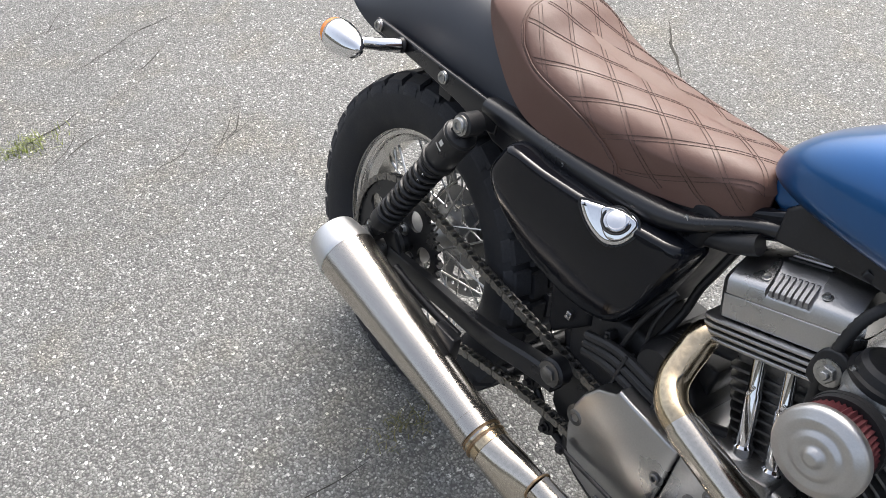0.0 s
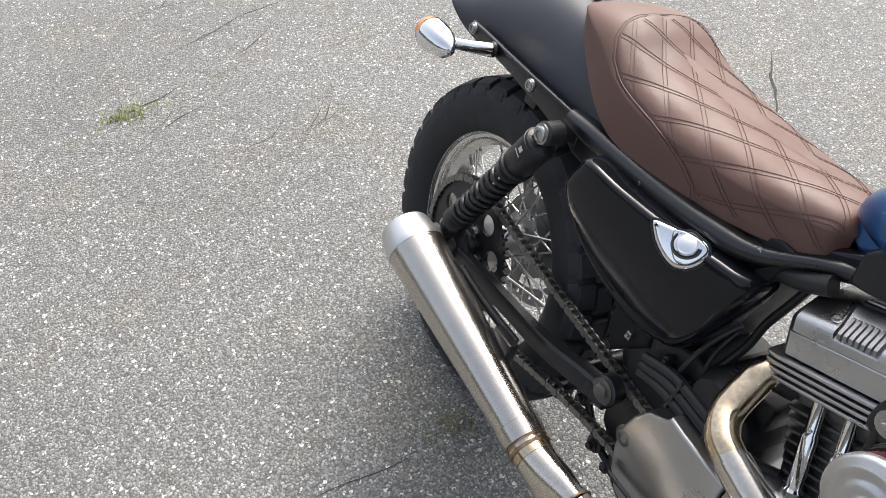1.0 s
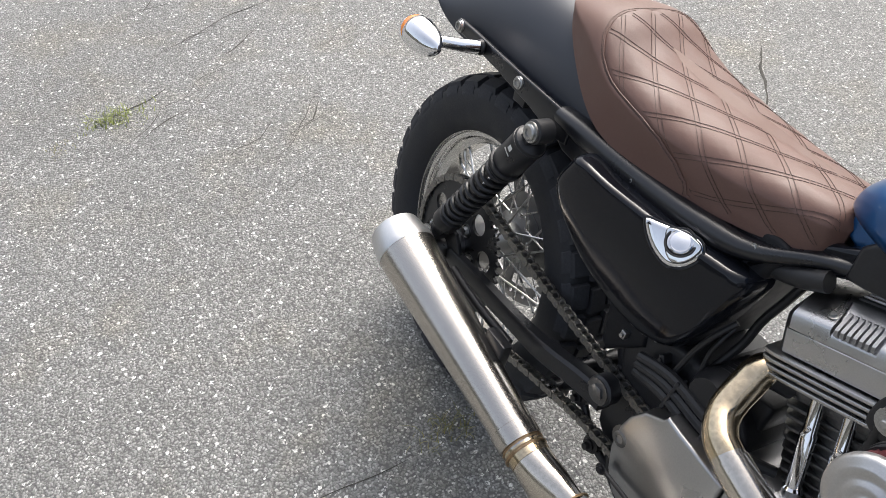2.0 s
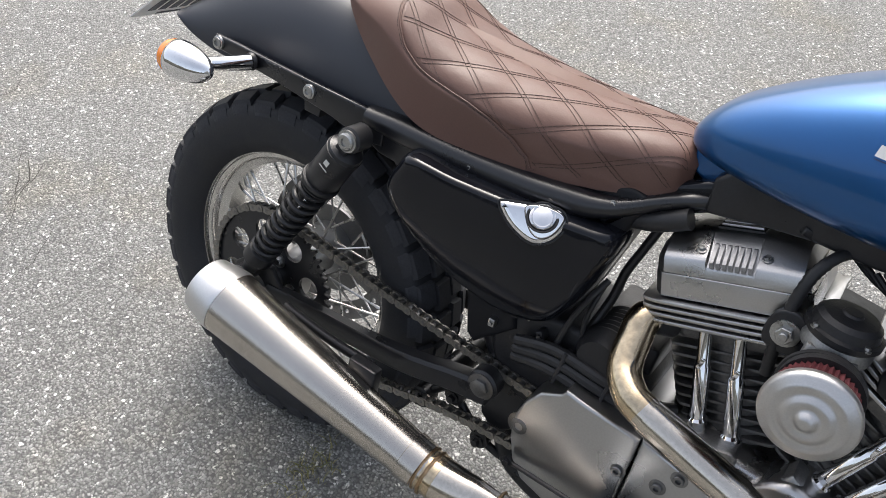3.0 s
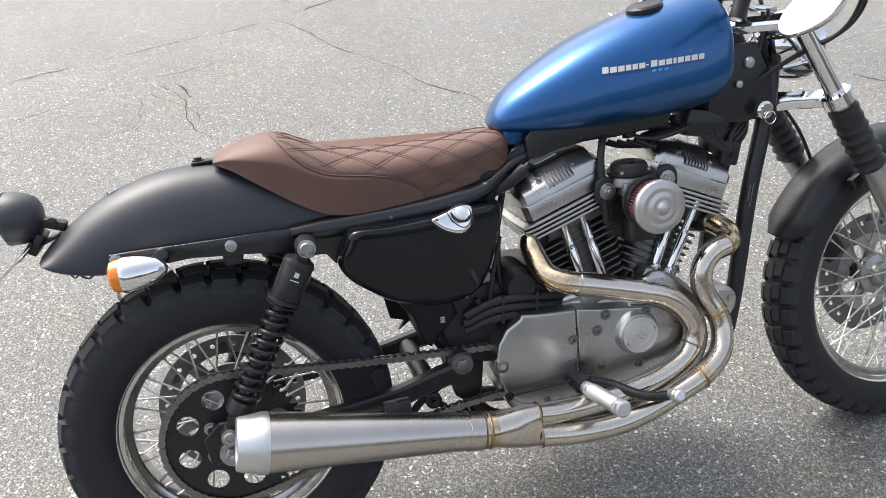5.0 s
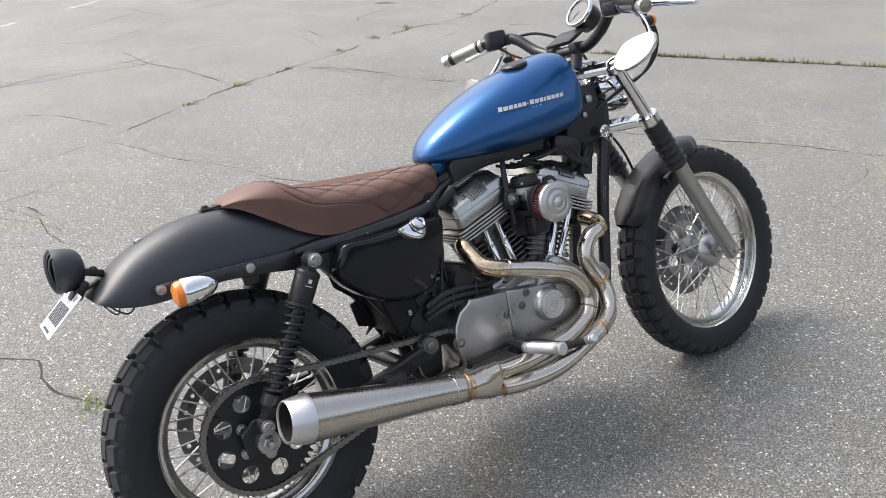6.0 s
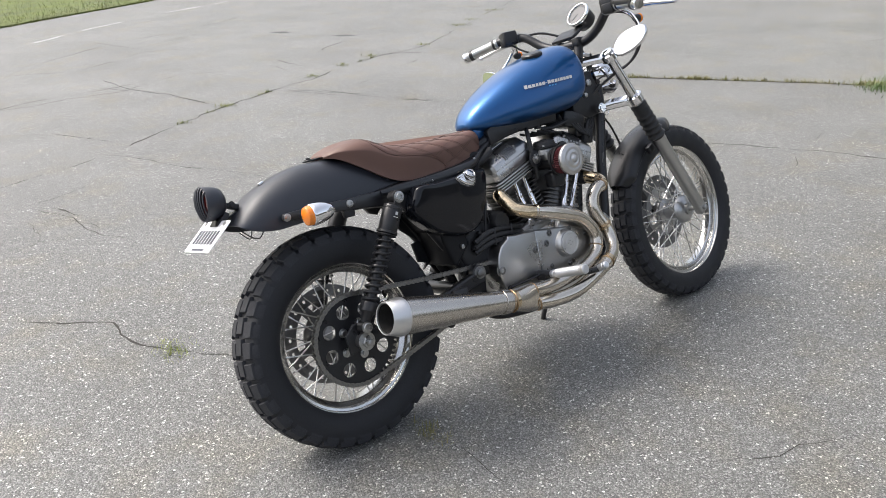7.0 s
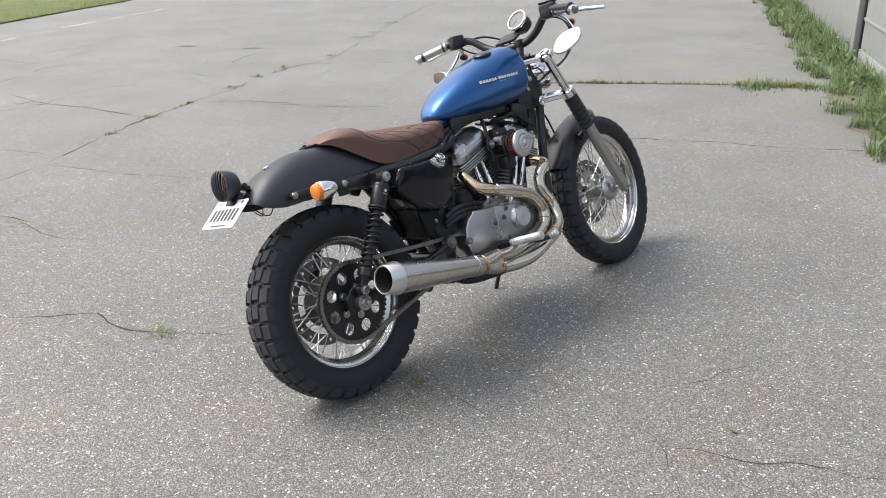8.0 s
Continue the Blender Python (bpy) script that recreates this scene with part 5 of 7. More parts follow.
stitching = part("stitching", g, THREAD, seat, "dark brown double stitching")
tagged(stitching, kind="stuff")
g = Geo()
for sgn in (-1, 1):
    path = []
    for k in range(60):
        t = k / 59 * (len(BORDER) - 1)
        i = min(int(t), len(BORDER) - 2)
        x, s = (BORDER[i][q] + (BORDER[i + 1][q] - BORDER[i][q]) * (t - i) for q in (0, 1))
        p, n = skin(x, sgn * min(s, 0.99) * girth(x))
        path.append(p + n * 0.0012)
    g.tube(path, 0.0012, 6)
part("piping", g, LEATHER, seat)

# fuel tank
T_TOP = [(0.580, 0.838), (0.588, 0.854), (0.61, 0.880), (0.65, 0.909), (0.70, 0.938), (0.76, 0.967), (0.82, 0.990), (0.88, 1.008), (0.94, 1.022), (0.98, 1.031), (1.012, 1.034), (1.034, 1.030), (1.044, 1.020), (1.050, 1.002)]
T_LOW = [(0.580, 0.826), (0.588, 0.815), (0.61, 0.807), (0.65, 0.802), (0.74, 0.798), (0.84, 0.797), (0.93, 0.801), (0.985, 0.806), (1.012, 0.812), (1.032, 0.824), (1.044, 0.842), (1.050, 0.868)]
T_WIDE = [(0.580, 0.022), (0.588, 0.042), (0.61, 0.062), (0.65, 0.083), (0.70, 0.101), (0.76, 0.116), (0.82, 0.126), (0.88, 0.131), (0.94, 0.133), (0.99, 0.132), (1.022, 0.130), (1.038, 0.126), (1.046, 0.119), (1.050, 0.108)]


def tank_at(x, a):
    """The tank's skin at x; a runs round the section from its top."""
    t, lo, w = smooth(T_TOP, x), smooth(T_LOW, x), smooth(T_WIDE, x)
    belt = lo + (t - lo) * 0.40
    c, s = math.cos(a), math.sin(a)
    y = -math.copysign(w * abs(s) ** 0.70, s)
    if c >= 0:
        z = belt + (t - belt) * c ** 0.92
    else:
        z = belt - (belt - lo) * abs(c) ** 0.62
        y *= 1 - 0.18 * abs(c) ** 3
    return V((x, y, z))


def tank_side(x, z):
    """The place on the tank's right side at x and height z."""
    lo, hi = 0.02, math.pi * 0.72
    for k in range(40):
        mid = (lo + hi) / 2
        if tank_at(x, mid).z > z:
            lo = mid
        else:
            hi = mid
    return tank_at(x, lo)


g = Geo()
rings = []
for k in range(71):
    t = k / 70
    x = 0.580 + 0.470 * (0.5 - 0.5 * math.cos(math.pi * t))
    rings.append([tank_at(x, 2 * math.pi * i / 64) for i in range(64)])
g.rings(rings)
tank = part("fuel_tank", g, BLUE, bike, "glossy metallic blue fuel tank with silver lettering bars", sharp=60)
g = Geo()
g.lathe([(0.034, 0), (0.036, 0.004), (0.036, 0.014), (0.032, 0.018), (0.015, 0.020), (0.001, 0.020)], (0.905, -0.035, 1.003), (-0.15, -0.12, 1), 32)
part("filler_cap", g, SATIN, tank, "black screw filler cap")
g = Geo()
g.prism([(0.592, 0.826), (0.66, 0.826), (0.66, 0.785), (0.615, 0.782), (0.598, 0.790)], -0.040, 0.040, 0.006, SIDE, both=True)
part("tank_tab", g, BLUE, tank)
# decal: a row of silver bars, a dark shadow line and a small light blue mark
def patch(geo, x0, z0, x1, z1, slant=0.0, lift=0.0009, n=4):
    """A thin bar that lies on the tank's right side."""
    verts = []
    for up in (0.0, 1.0):
        for k in range(n + 1):
            x = x0 + (x1 - x0) * k / n + slant * up
            z = z0 + (z1 - z0) * up + DEC_RISE * (x - 0.777)
            p = tank_side(x, z)
            q, r = tank_side(x + 0.004, z), tank_side(x, z + 0.004)
            nn = (r - p).cross(q - p).normalized()
            if nn.y > 0:
                nn = -nn
            verts.append(p + nn * lift)
    geo.add(verts, [(k, k + 1, n + 2 + k, n + 1 + k) for k in range(n)])
DEC_RISE = 0.030
x = 0.774
bars = (0.0105, 0.0115, 0.0105, 0.009, 0.009, 0.0105, 0.005, 0.0115, 0.0115, 0.0105, 0.005, 0.0115, 0.0095, 0.0115, 0.0105)
for k, wbar in enumerate(bars):
    g = Geo()
    if wbar == 0.005 and k == 6:
        patch(g, x, 0.9105, x + wbar, 0.9125, lift=0.0012)
    else:
        patch(g, x, 0.9066, x + wbar + 0.0010, 0.9165 + (0.0015 if k in (0, 7) else 0), 0.0015, 0.0012)
    part("decal_bar", g, DECAL, tank)
    x += wbar + 0.0036
g = Geo()
patch(g, 0.775, 0.9036, x, 0.9047, n=20)
patch(g, 0.790, 0.9012, 0.862, 0.9020, n=14)
part("decal_line", g, DECALDARK, tank)
g = Geo()
for k in range(3):
    patch(g, 0.866 + 0.012 * k, 0.8975, 0.874 + 0.012 * k, 0.9015, 0.002, 0.0013)
part("decal_mark", g, DECALLIGHT, tank)

# ---- engine ----
def grow(outline, k=4):
    return [(p.x, p.y) for p in spline([(x, z, 0) for x, z in outline], k, loop=True)]


g = Geo()
g.prism(grow([(0.56, 0.24), (0.75, 0.20), (0.93, 0.22), (1.0, 0.30), (0.985, 0.40), (0.92, 0.46), (0.78, 0.48), (0.62, 0.46), (0.55, 0.36)]), -0.11, 0.095, 0.02, SIDE, both=True)
crankcase = part("crankcase", g, CAST, bike, "silver grey engine crankcase")
g = Geo()
g.prism(grow([(0.80, 0.42), (0.86, 0.50), (0.93, 0.47), (0.985, 0.40), (0.95, 0.34), (0.86, 0.34)]), 0.05, 0.112, 0.012, SIDE)
part("gearcase", g, CAST, crankcase)
g = Geo()
outline = [(0.6847, 0.462), (0.60, 0.468), (0.573, 0.472), (0.568, 0.462), (0.540, 0.446), (0.522, 0.418), (0.515, 0.390), (0.517, 0.348), (0.530, 0.312), (0.552, 0.286), (0.60, 0.272), (0.6847, 0.268)]
g.prism(outline, 0.05, 0.134, 0.0055, SIDE, steps=4)
part("sprocket_cover", g, ALU, crankcase, "brushed aluminium sprocket cover")
g = Geo()
outline = [(0.686, 0.268), (0.76, 0.270), (0.84, 0.278), (0.90, 0.302), (0.936, 0.345), (0.935, 0.385), (0.905, 0.414), (0.85, 0.436), (0.79, 0.446), (0.74, 0.452), (0.686, 0.462)]
g.prism(outline, 0.05, 0.130, 0.0055, SIDE, steps=4)
cam_cover = part("cam_cover", g, ALU, crankcase, "polished aluminium cam cover")
g = Geo()
g.lathe([(0.048, 0.0), (0.0445, 0.010), (0.0405, 0.018), (0.0388, 0.019), (0.0385, 0.0235), (0.0375, 0.0245), (0.0330, 0.0245), (0.0325, 0.0238), (0.0312, 0.0238), (0.0307, 0.0245), (0.0200, 0.0245), (0.0195, 0.0239), (0.0182, 0.0239), (0.0177, 0.0245), (0.001, 0.0247)], (0.812, -0.128, 0.389), (0, -1, 0), 48)
timer = part("timer_cover", g, ENDCAP, cam_cover, "round satin timer cover with raised rings")
g = Geo()
for a, b in ((0.000, 0.006), (0.0, -0.006), (-0.008, 0), (0.008, 0)):
    g.box((0.812 + a, -0.1529, 0.389 + b), (0.006, 0.0010, 0.003))
part("timer_mark", g, CAST, cam_cover)
for x, z in ((0.783, 0.375), (0.842, 0.400)):
    g = Geo()
    g.lathe([(0.0025, 0), (0.0025, 0.002), (0.0015, 0.0025)], (x, -0.1528, z), (0, -1, 0), 10)
    part("timer_screw", g, BOLT, cam_cover)
for x, z, y, r in ((0.526, 0.373, 0.128, 0.013), (0.674, 0.400, 0.132, 0.0075), (0.728, 0.408, 0.129, 0.0075), (0.748, 0.438, 0.129, 0.0075), (0.612, 0.281, 0.131, 0.007), (0.734, 0.330, 0.129, 0.0055), (0.836, 0.430, 0.129, 0.007), (0.815, 0.318, 0.129, 0.006), (0.905, 0.398, 0.129, 0.006), (0.92, 0.345, 0.129, 0.006)):
    g = Geo()
    g.hexbolt((x, -y, z), (0, -1, 0), r, 0.007, socket=True)
    part("cover_screw", g, DISCMAT, crankcase)
g = Geo()
g.lathe([(0.034, 0), (0.038, 0.006), (0.038, 0.055), (0.030, 0.062), (0.012, 0.063)], (1.015, -0.055, 0.405), (0, -1, 0), 32)
g.lathe([(0.008, 0), (0.008, 0.006)], (1.035, -0.118, 0.415), (0, -1, 0), 12)
part("oil_filter", g, CAST, crankcase)

# cylinders: the rear one tilts back, the front one ahead
CRANK = V((0.819, 0, 0.331))
TILT_R, TILT_F = -18.5, 24.0


def cylinder(name, tilt, label):
    m = Matrix.Translation(CRANK) @ Matrix.Rotation(radians(tilt), 4, "Y")
    g = Geo(m)
    g.lathe([(0.054, 0.12), (0.054, 0.30)], (0, 0, 0), (0, 0, 1), 32)
    barrel = part(name, g, FIN, bike, label)
    # barrel fins
    for k in range(11):
        h, r = 0.156 + 0.0146 * k, 0.073 + 0.0014 * k
        n = 40
        def ring(q):
            return [(math.copysign(q * 1.04 * abs(math.cos(a)) ** 0.75, math.cos(a)), math.copysign(q * 0.98 * abs(math.sin(a)) ** 0.75, math.sin(a))) for a in (2 * math.pi * i / n for i in range(n))]
        g = Geo(m)
        g.prism([(x, max(y, -0.056)) for x, y in ring(r)], h, h + 0.0046, 0.0012, both=True, steps=2)
        part("fin", g, FIN, barrel)
    # head fins, broad and long
    for k in range(4):
        h = 0.3165 + 0.0090 * k
        g = Geo(m)
        out = grow([(-0.099, -0.086), (-0.05, -0.090), (0.05, -0.090), (0.099, -0.086), (0.107, -0.06), (0.107, 0.06), (0.099, 0.086), (0, 0.090), (-0.099, 0.086), (-0.107, 0.06), (-0.107, -0.06)], 3)
        g.prism(out, h, h + 0.0056, 0.0018, both=True, steps=2)
        part("head_fin", g, CAST, barrel, "silver machined cylinder head fin")
    g = Geo(m)
    g.box((0, 0, 0.325), (0.135, 0.13, 0.07), bevel=0.012)
    part("head_core", g, FIN, barrel)
    # rocker box: a lower and an upper half with a ribbed crown
    low = [(-0.082, -0.082), (0.082, -0.082), (0.092, -0.070), (0.092, 0.070), (0.082, 0.082), (-0.082, 0.082), (-0.092, 0.070), (-0.092, -0.070)]
    g = Geo(m)
    g.prism(low, 0.352, 0.384, 0.0015, both=True)
    part("rocker_box", g, CAST, barrel, "silver cast aluminium rocker box")
    g = Geo(m)
    rows = []
    for x, sy, top in ((-0.0915, 0.062, 0.398), (-0.0895, 0.074, 0.401), (-0.080, 0.0815, 0.4055), (-0.030, 0.0815, 0.4070), (-0.0285, 0.0815, 0.3985), (0.0275, 0.0815, 0.3985), (0.029, 0.0815, 0.4070), (0.080, 0.0815, 0.4055), (0.0895, 0.074, 0.401), (0.0915, 0.062, 0.398)):
        crown = 0.437 if abs(x) < 0.06 else 0.428 if abs(x) < 0.085 else 0.410
        half = [(sy, 0.3848), (sy - 0.0008, top - 0.004), (sy - 0.003, top), (sy - 0.010, top + 0.0045), (0.050, crown - 0.004), (0.042, crown)]
        rows.append([V((x, -y, h)) for y, h in half] + [V((x, y, h)) for y, h in reversed(half)])
    g.rings(rows)
    part("rocker_cover", g, CAST, barrel)
    g = Geo(m)
    g.box((0, -0.020, 0.4365), (0.056, 0.046, 0.006), bevel=0.002)
    part("rocker_recess", g, BLACKCAST, barrel)
    for k in range(7):
        # short upright ribs in the notch of the near edge, bars across the recess
        x = -0.0225 + 0.0075 * k
        g = Geo(m)
        side = [(-0.0822, 0.3990), (-0.0816, 0.4062), (-0.0775, 0.4100), (-0.060, 0.4225), (-0.054, 0.4225), (-0.060, 0.4040)]
        g.rings([[V((x + d, y, h)) for y, h in side] for d in (-0.0023, 0.0023)])
        part("rocker_rib", g, FINEDGE, barrel)
    for k in range(4):
        g = Geo(m)
        g.box((0, -0.036 + 0.011 * k, 0.4392), (0.050, 0.004, 0.006), bevel=0.0012)
        part("recess_bar", g, CAST, barrel)
    for x in (-0.038, 0.038):
        for y in (-0.066, 0.066):
            g = Geo(m)
            g.hexbolt((x, y, 0.4150), (0, -0.45 if y < 0 else 0.45, 1), 0.0042, 0.005)
            part("rocker_bolt", g, BOLT, barrel)
    return m, barrel


m_rear, rear_cyl = cylinder("rear_cylinder", TILT_R, "dark finned rear cylinder with silver rocker box")
m_front, front_cyl = cylinder("front_cylinder", TILT_F, "dark finned front cylinder with silver rocker box")

# pushrod tubes and tappet blocks
for cyl_part, tubes, block in ((rear_cyl, (((0.688, -0.072, 0.640), (0.733, -0.066, 0.478)), ((0.729, -0.072, 0.652), (0.779, -0.066, 0.478))), (0.735, 0.468, -14)), (front_cyl, (((0.943, -0.072, 0.640), (0.886, -0.068, 0.488)), ((0.988, -0.072, 0.624), (0.918, -0.068, 0.474))), (0.872, 0.478, 27))):
    for a, b in tubes:
        g = Geo()
        a, b = V(a), V(b)
        d, t = (b - a).length, (b - a).normalized()
        g.lathe([(0.0085, 0), (0.0085, d * 0.42), (0.0105, d * 0.44), (0.0105, d * 0.90), (0.0135, d * 0.92), (0.0135, d)], a, t, 20)
        tube = part("pushrod_tube", g, CHROME, cyl_part, "chrome pushrod tube")
        g = Geo()
        g.box(tuple(a + t * d * 0.40 + V((0, -0.0085, 0))), (0.006, 0.004, 0.016), (0, 10, 0), 0.0015)
        part("tube_clip", g, CHROME, cyl_part)
    g = Geo()
    g.box((block[0] + 0.018, -0.078, block[1]), (0.085, 0.045, 0.026), (0, block[2], 0), 0.006)
    for dx in (-0.036, 0.036):
        g.hexbolt((block[0] + 0.018 + dx, -0.092, block[1] + 0.008), (0, -0.4, 1), 0.005, 0.010)
    part("tappet_block", g, TAPPET, cyl_part)

# carburettor, air filter
g = Geo()
g.lathe([(0.030, 0), (0.030, 0.10), (0.040, 0.105), (0.046, 0.112), (0.046, 0.122)], (0.832, -0.045, 0.665), (0.03, -1, 0), 32)
g.lathe([(0.040, 0), (0.0425, 0.003), (0.0425, 0.009), (0.0375, 0.011), (0.0355, 0.021), (0.030, 0.026), (0.012, 0.0275), (0.010, 0.030), (0.002, 0.030)], (0.828, -0.095, 0.706), (0, 0, 1), 36)
g.box((0.835, -0.11, 0.60), (0.055, 0.05, 0.05), (0, 0, 0), 0.012)
g.box((0.836, 0.0, 0.628), (0.085, 0.11, 0.13), (0, 6, 0), 0.015)
g.tube(spline([(0.745, 0.0, 0.640), (0.80, 0.0, 0.662), (0.86, 0.0, 0.662), (0.92, 0.0, 0.640)], 5), 0.030, 16)
carb = part("carburettor", g, BLACKCAST, bike, "black carburettor body behind the air filter")
g = Geo()
g.lathe([(0.036, 0), (0.0395, 0.003), (0.0395, 0.012), (0.036, 0.020)], (0.828, -0.095, 0.685), (0, 0, 1), 32)
g.box((0.828, -0.108, 0.683), (0.058, 0.050, 0.030), (0, 0, 0), 0.008)
part("carburettor_collar", g, TAPPET, carb)
for k in range(4):
    a = radians(45 + 90 * k)
    g = Geo()
    g.hexbolt((0.828 + 0.0385 * math.cos(a), -0.095 + 0.0385 * math.sin(a), 0.714), (0, 0, 1), 0.0035, 0.005)
    part("cap_screw", g, BOLT, carb)
AIR, AIR_AX = V((0.834, -0.150, 0.661)), V((0.02, -1, 0.0))
g = Geo()
n = 44
rings = []
for h, r in ((0.0, 0.043), (0.046, 0.048)):
    rings.append([AIR + AIR_AX * h + V(((r - (0.0035 if i % 2 else 0)) * math.cos(math.pi * i / n), 0, (r - (0.0035 if i % 2 else 0)) * math.sin(math.pi * i / n))) for i in range(2 * n)])
g.rings(rings)
filt = part("air_filter", g, RED, bike, "round air filter with red pleats", sharp=15)
g = Geo()
g.lathe([(0.044, -0.005), (0.0475, -0.004), (0.0475, 0.003), (0.044, 0.004)], AIR, AIR_AX, 48)
part("filter_base", g, HOSE, filt)
g = Geo()
g.lathe([(0.0475, 0.044), (0.0512, 0.046), (0.0520, 0.052), (0.0508, 0.057), (0.048, 0.0595), (0.043, 0.0605), (0.041, 0.0625), (0.0375, 0.0635), (0.033, 0.0628), (0.030, 0.0622), (0.027, 0.0635), (0.024, 0.0665), (0.0205, 0.0672), (0.0165, 0.0662), (0.0135, 0.0655), (0.011, 0.0675), (0.0085, 0.0715), (0.005, 0.073), (0.0005, 0.073)], AIR, AIR_AX, 56)
part("filter_cap", g, material("dull silver filter cap", (0.52, 0.51, 0.50), 0.36, metal=0.95, size=60, fine=500, vary=0.08, bump=0.15), filt, "dull silver stepped filter cap", sharp=60)
# brackets with bolts either side of the filter
for x, z in ((0.777, 0.681), (0.905, 0.687)):
    g = Geo()
    g.prism(grow([(x - 0.02, z - 0.022), (x + 0.018, z - 0.024), (x + 0.022, z + 0.012), (x + 0.004, z + 0.028), (x - 0.020, z + 0.018)]), 0.094, 0.104, 0.003, SIDE, both=True)
    bracket = part("engine_mount", g, SATIN, bike, "black engine mount bracket")
    g = Geo()
    g.hexbolt((x, -0.104, z), (0, -1, 0), 0.0108, 0.010)
    g.rod((x, -0.112, z), (x, -0.118, z), 0.0055, 12, 0.001)
    part("mount_bolt", g, BOLT, bracket)
# breather hoses and cables
g = Geo()
g.tube(spline([(0.806, -0.045, 0.782), (0.788, -0.070, 0.776), (0.774, -0.088, 0.750), (0.770, -0.096, 0.705), (0.772, -0.098, 0.66), (0.778, -0.092, 0.615)], 10), [0.0070 + 0.0009 * (k % 2) * (k > 14) for k in range(51)], 12)
part("breather_hose", g, HOSE, bike)
for k in range(5):
    g = Geo()
    y0 = -0.02 - 0.012 * k
    g.tube(spline([(0.80 + 0.015 * k, y0, 0.765), (0.85 + 0.01 * k, y0 - 0.02, 0.75), (0.90, y0, 0.765), (0.98, y0, 0.78)], 6), 0.004, 8)
    part("throttle_cable", g, HOSE, bike)
for k in range(3):
    g = Geo()
    z = 0.455 + 0.017 * k
    g.tube(spline([(0.47, -0.088 - 0.004 * k, z - 0.012), (0.53, -0.100, z + 0.008), (0.60, -0.102, z + 0.006), (0.66, -0.09, z - 0.006), (0.70, -0.06, z - 0.01)], 7), 0.0085, 10)
    part("oil_hose", g, HOSE, bike, "black rubber oil hose")
for x in (0.545, 0.615):
    g = Geo()
    g.box((x, -0.100, 0.478), (0.006, 0.020, 0.055), (0, 6, 0), 0.002)
    part("hose_clip", g, SATIN, bike)
g = Geo()
g.lathe([(0.030, 0), (0.036, 0.008)] + [(0.036 + 0.0025 * (k % 2), 0.010 + 0.006 * k) for k in range(15)] + [(0.036, 0.10), (0.028, 0.115)], (0.588, 0.012, 0.516), (0, -1, 0), 28)
g.box((0.60, 0.02, 0.515), (0.10, 0.14, 0.05), (0, 0, 0), 0.01)
part("starter_motor", g, BLACKCAST, bike)
g = Geo()
g.prism(grow([(0.425, 0.505), (0.50, 0.527), (0.56, 0.528), (0.625, 0.515), (0.66, 0.47), (0.62, 0.40), (0.55, 0.36), (0.47, 0.375), (0.425, 0.43)]), -0.08, 0.078, 0.012, SIDE, both=True)
part("gearbox_case", g, BLACKCAST, bike)
for k, (x, z) in enumerate(((0.455, 0.512), (0.475, 0.520), (0.50, 0.500), (0.425, 0.478), (0.47, 0.46))):
    g = Geo()
    g.box((x, -0.085, z), (0.014, 0.02, 0.010), (0, 30 * k, 0), 0.002)
    g.hexbolt((x, -0.095, z), (0, -1, 0), 0.0035, 0.004, washer=False)
    part("cable_fitting", g, BOLT if k % 2 else SATIN, bike)
g = Geo()
g.tube(spline([(0.560, -0.075, 0.62), (0.548, -0.088, 0.59), (0.535, -0.09, 0.55), (0.525, -0.09, 0.50)], 6), 0.0045, 8)
g.tube(spline([(0.590, -0.030, 0.708), (0.578, -0.032, 0.662), (0.567, -0.035, 0.620), (0.563, -0.040, 0.575), (0.552, -0.060, 0.52)], 6), 0.0065, 10)
g.tube(spline([(0.553, -0.06, 0.60), (0.552, -0.075, 0.58), (0.55, -0.08, 0.55), (0.556, -0.08, 0.50)], 6), 0.0035, 8)
part("drain_hose", g, HOSE, bike)
# primary case on the far side, stand
g = Geo()
g.prism(grow([(0.52, 0.30), (0.62, 0.26), (0.85, 0.26), (0.95, 0.32), (0.93, 0.42), (0.80, 0.46), (0.60, 0.44), (0.53, 0.39)]), -0.15, -0.09, 0.012, SIDE, both=True)
part("primary_case", g, ALU, bike)
g = Geo()
g.tube(spline([(0.95, 0.10, 0.215), (0.93, 0.17, 0.11), (0.91, 0.235, -0.052), (0.90, 0.26, -0.072)], 5), 0.009, 12)
part("side_stand", g, SATIN, bike, "black side stand holding the bike up")

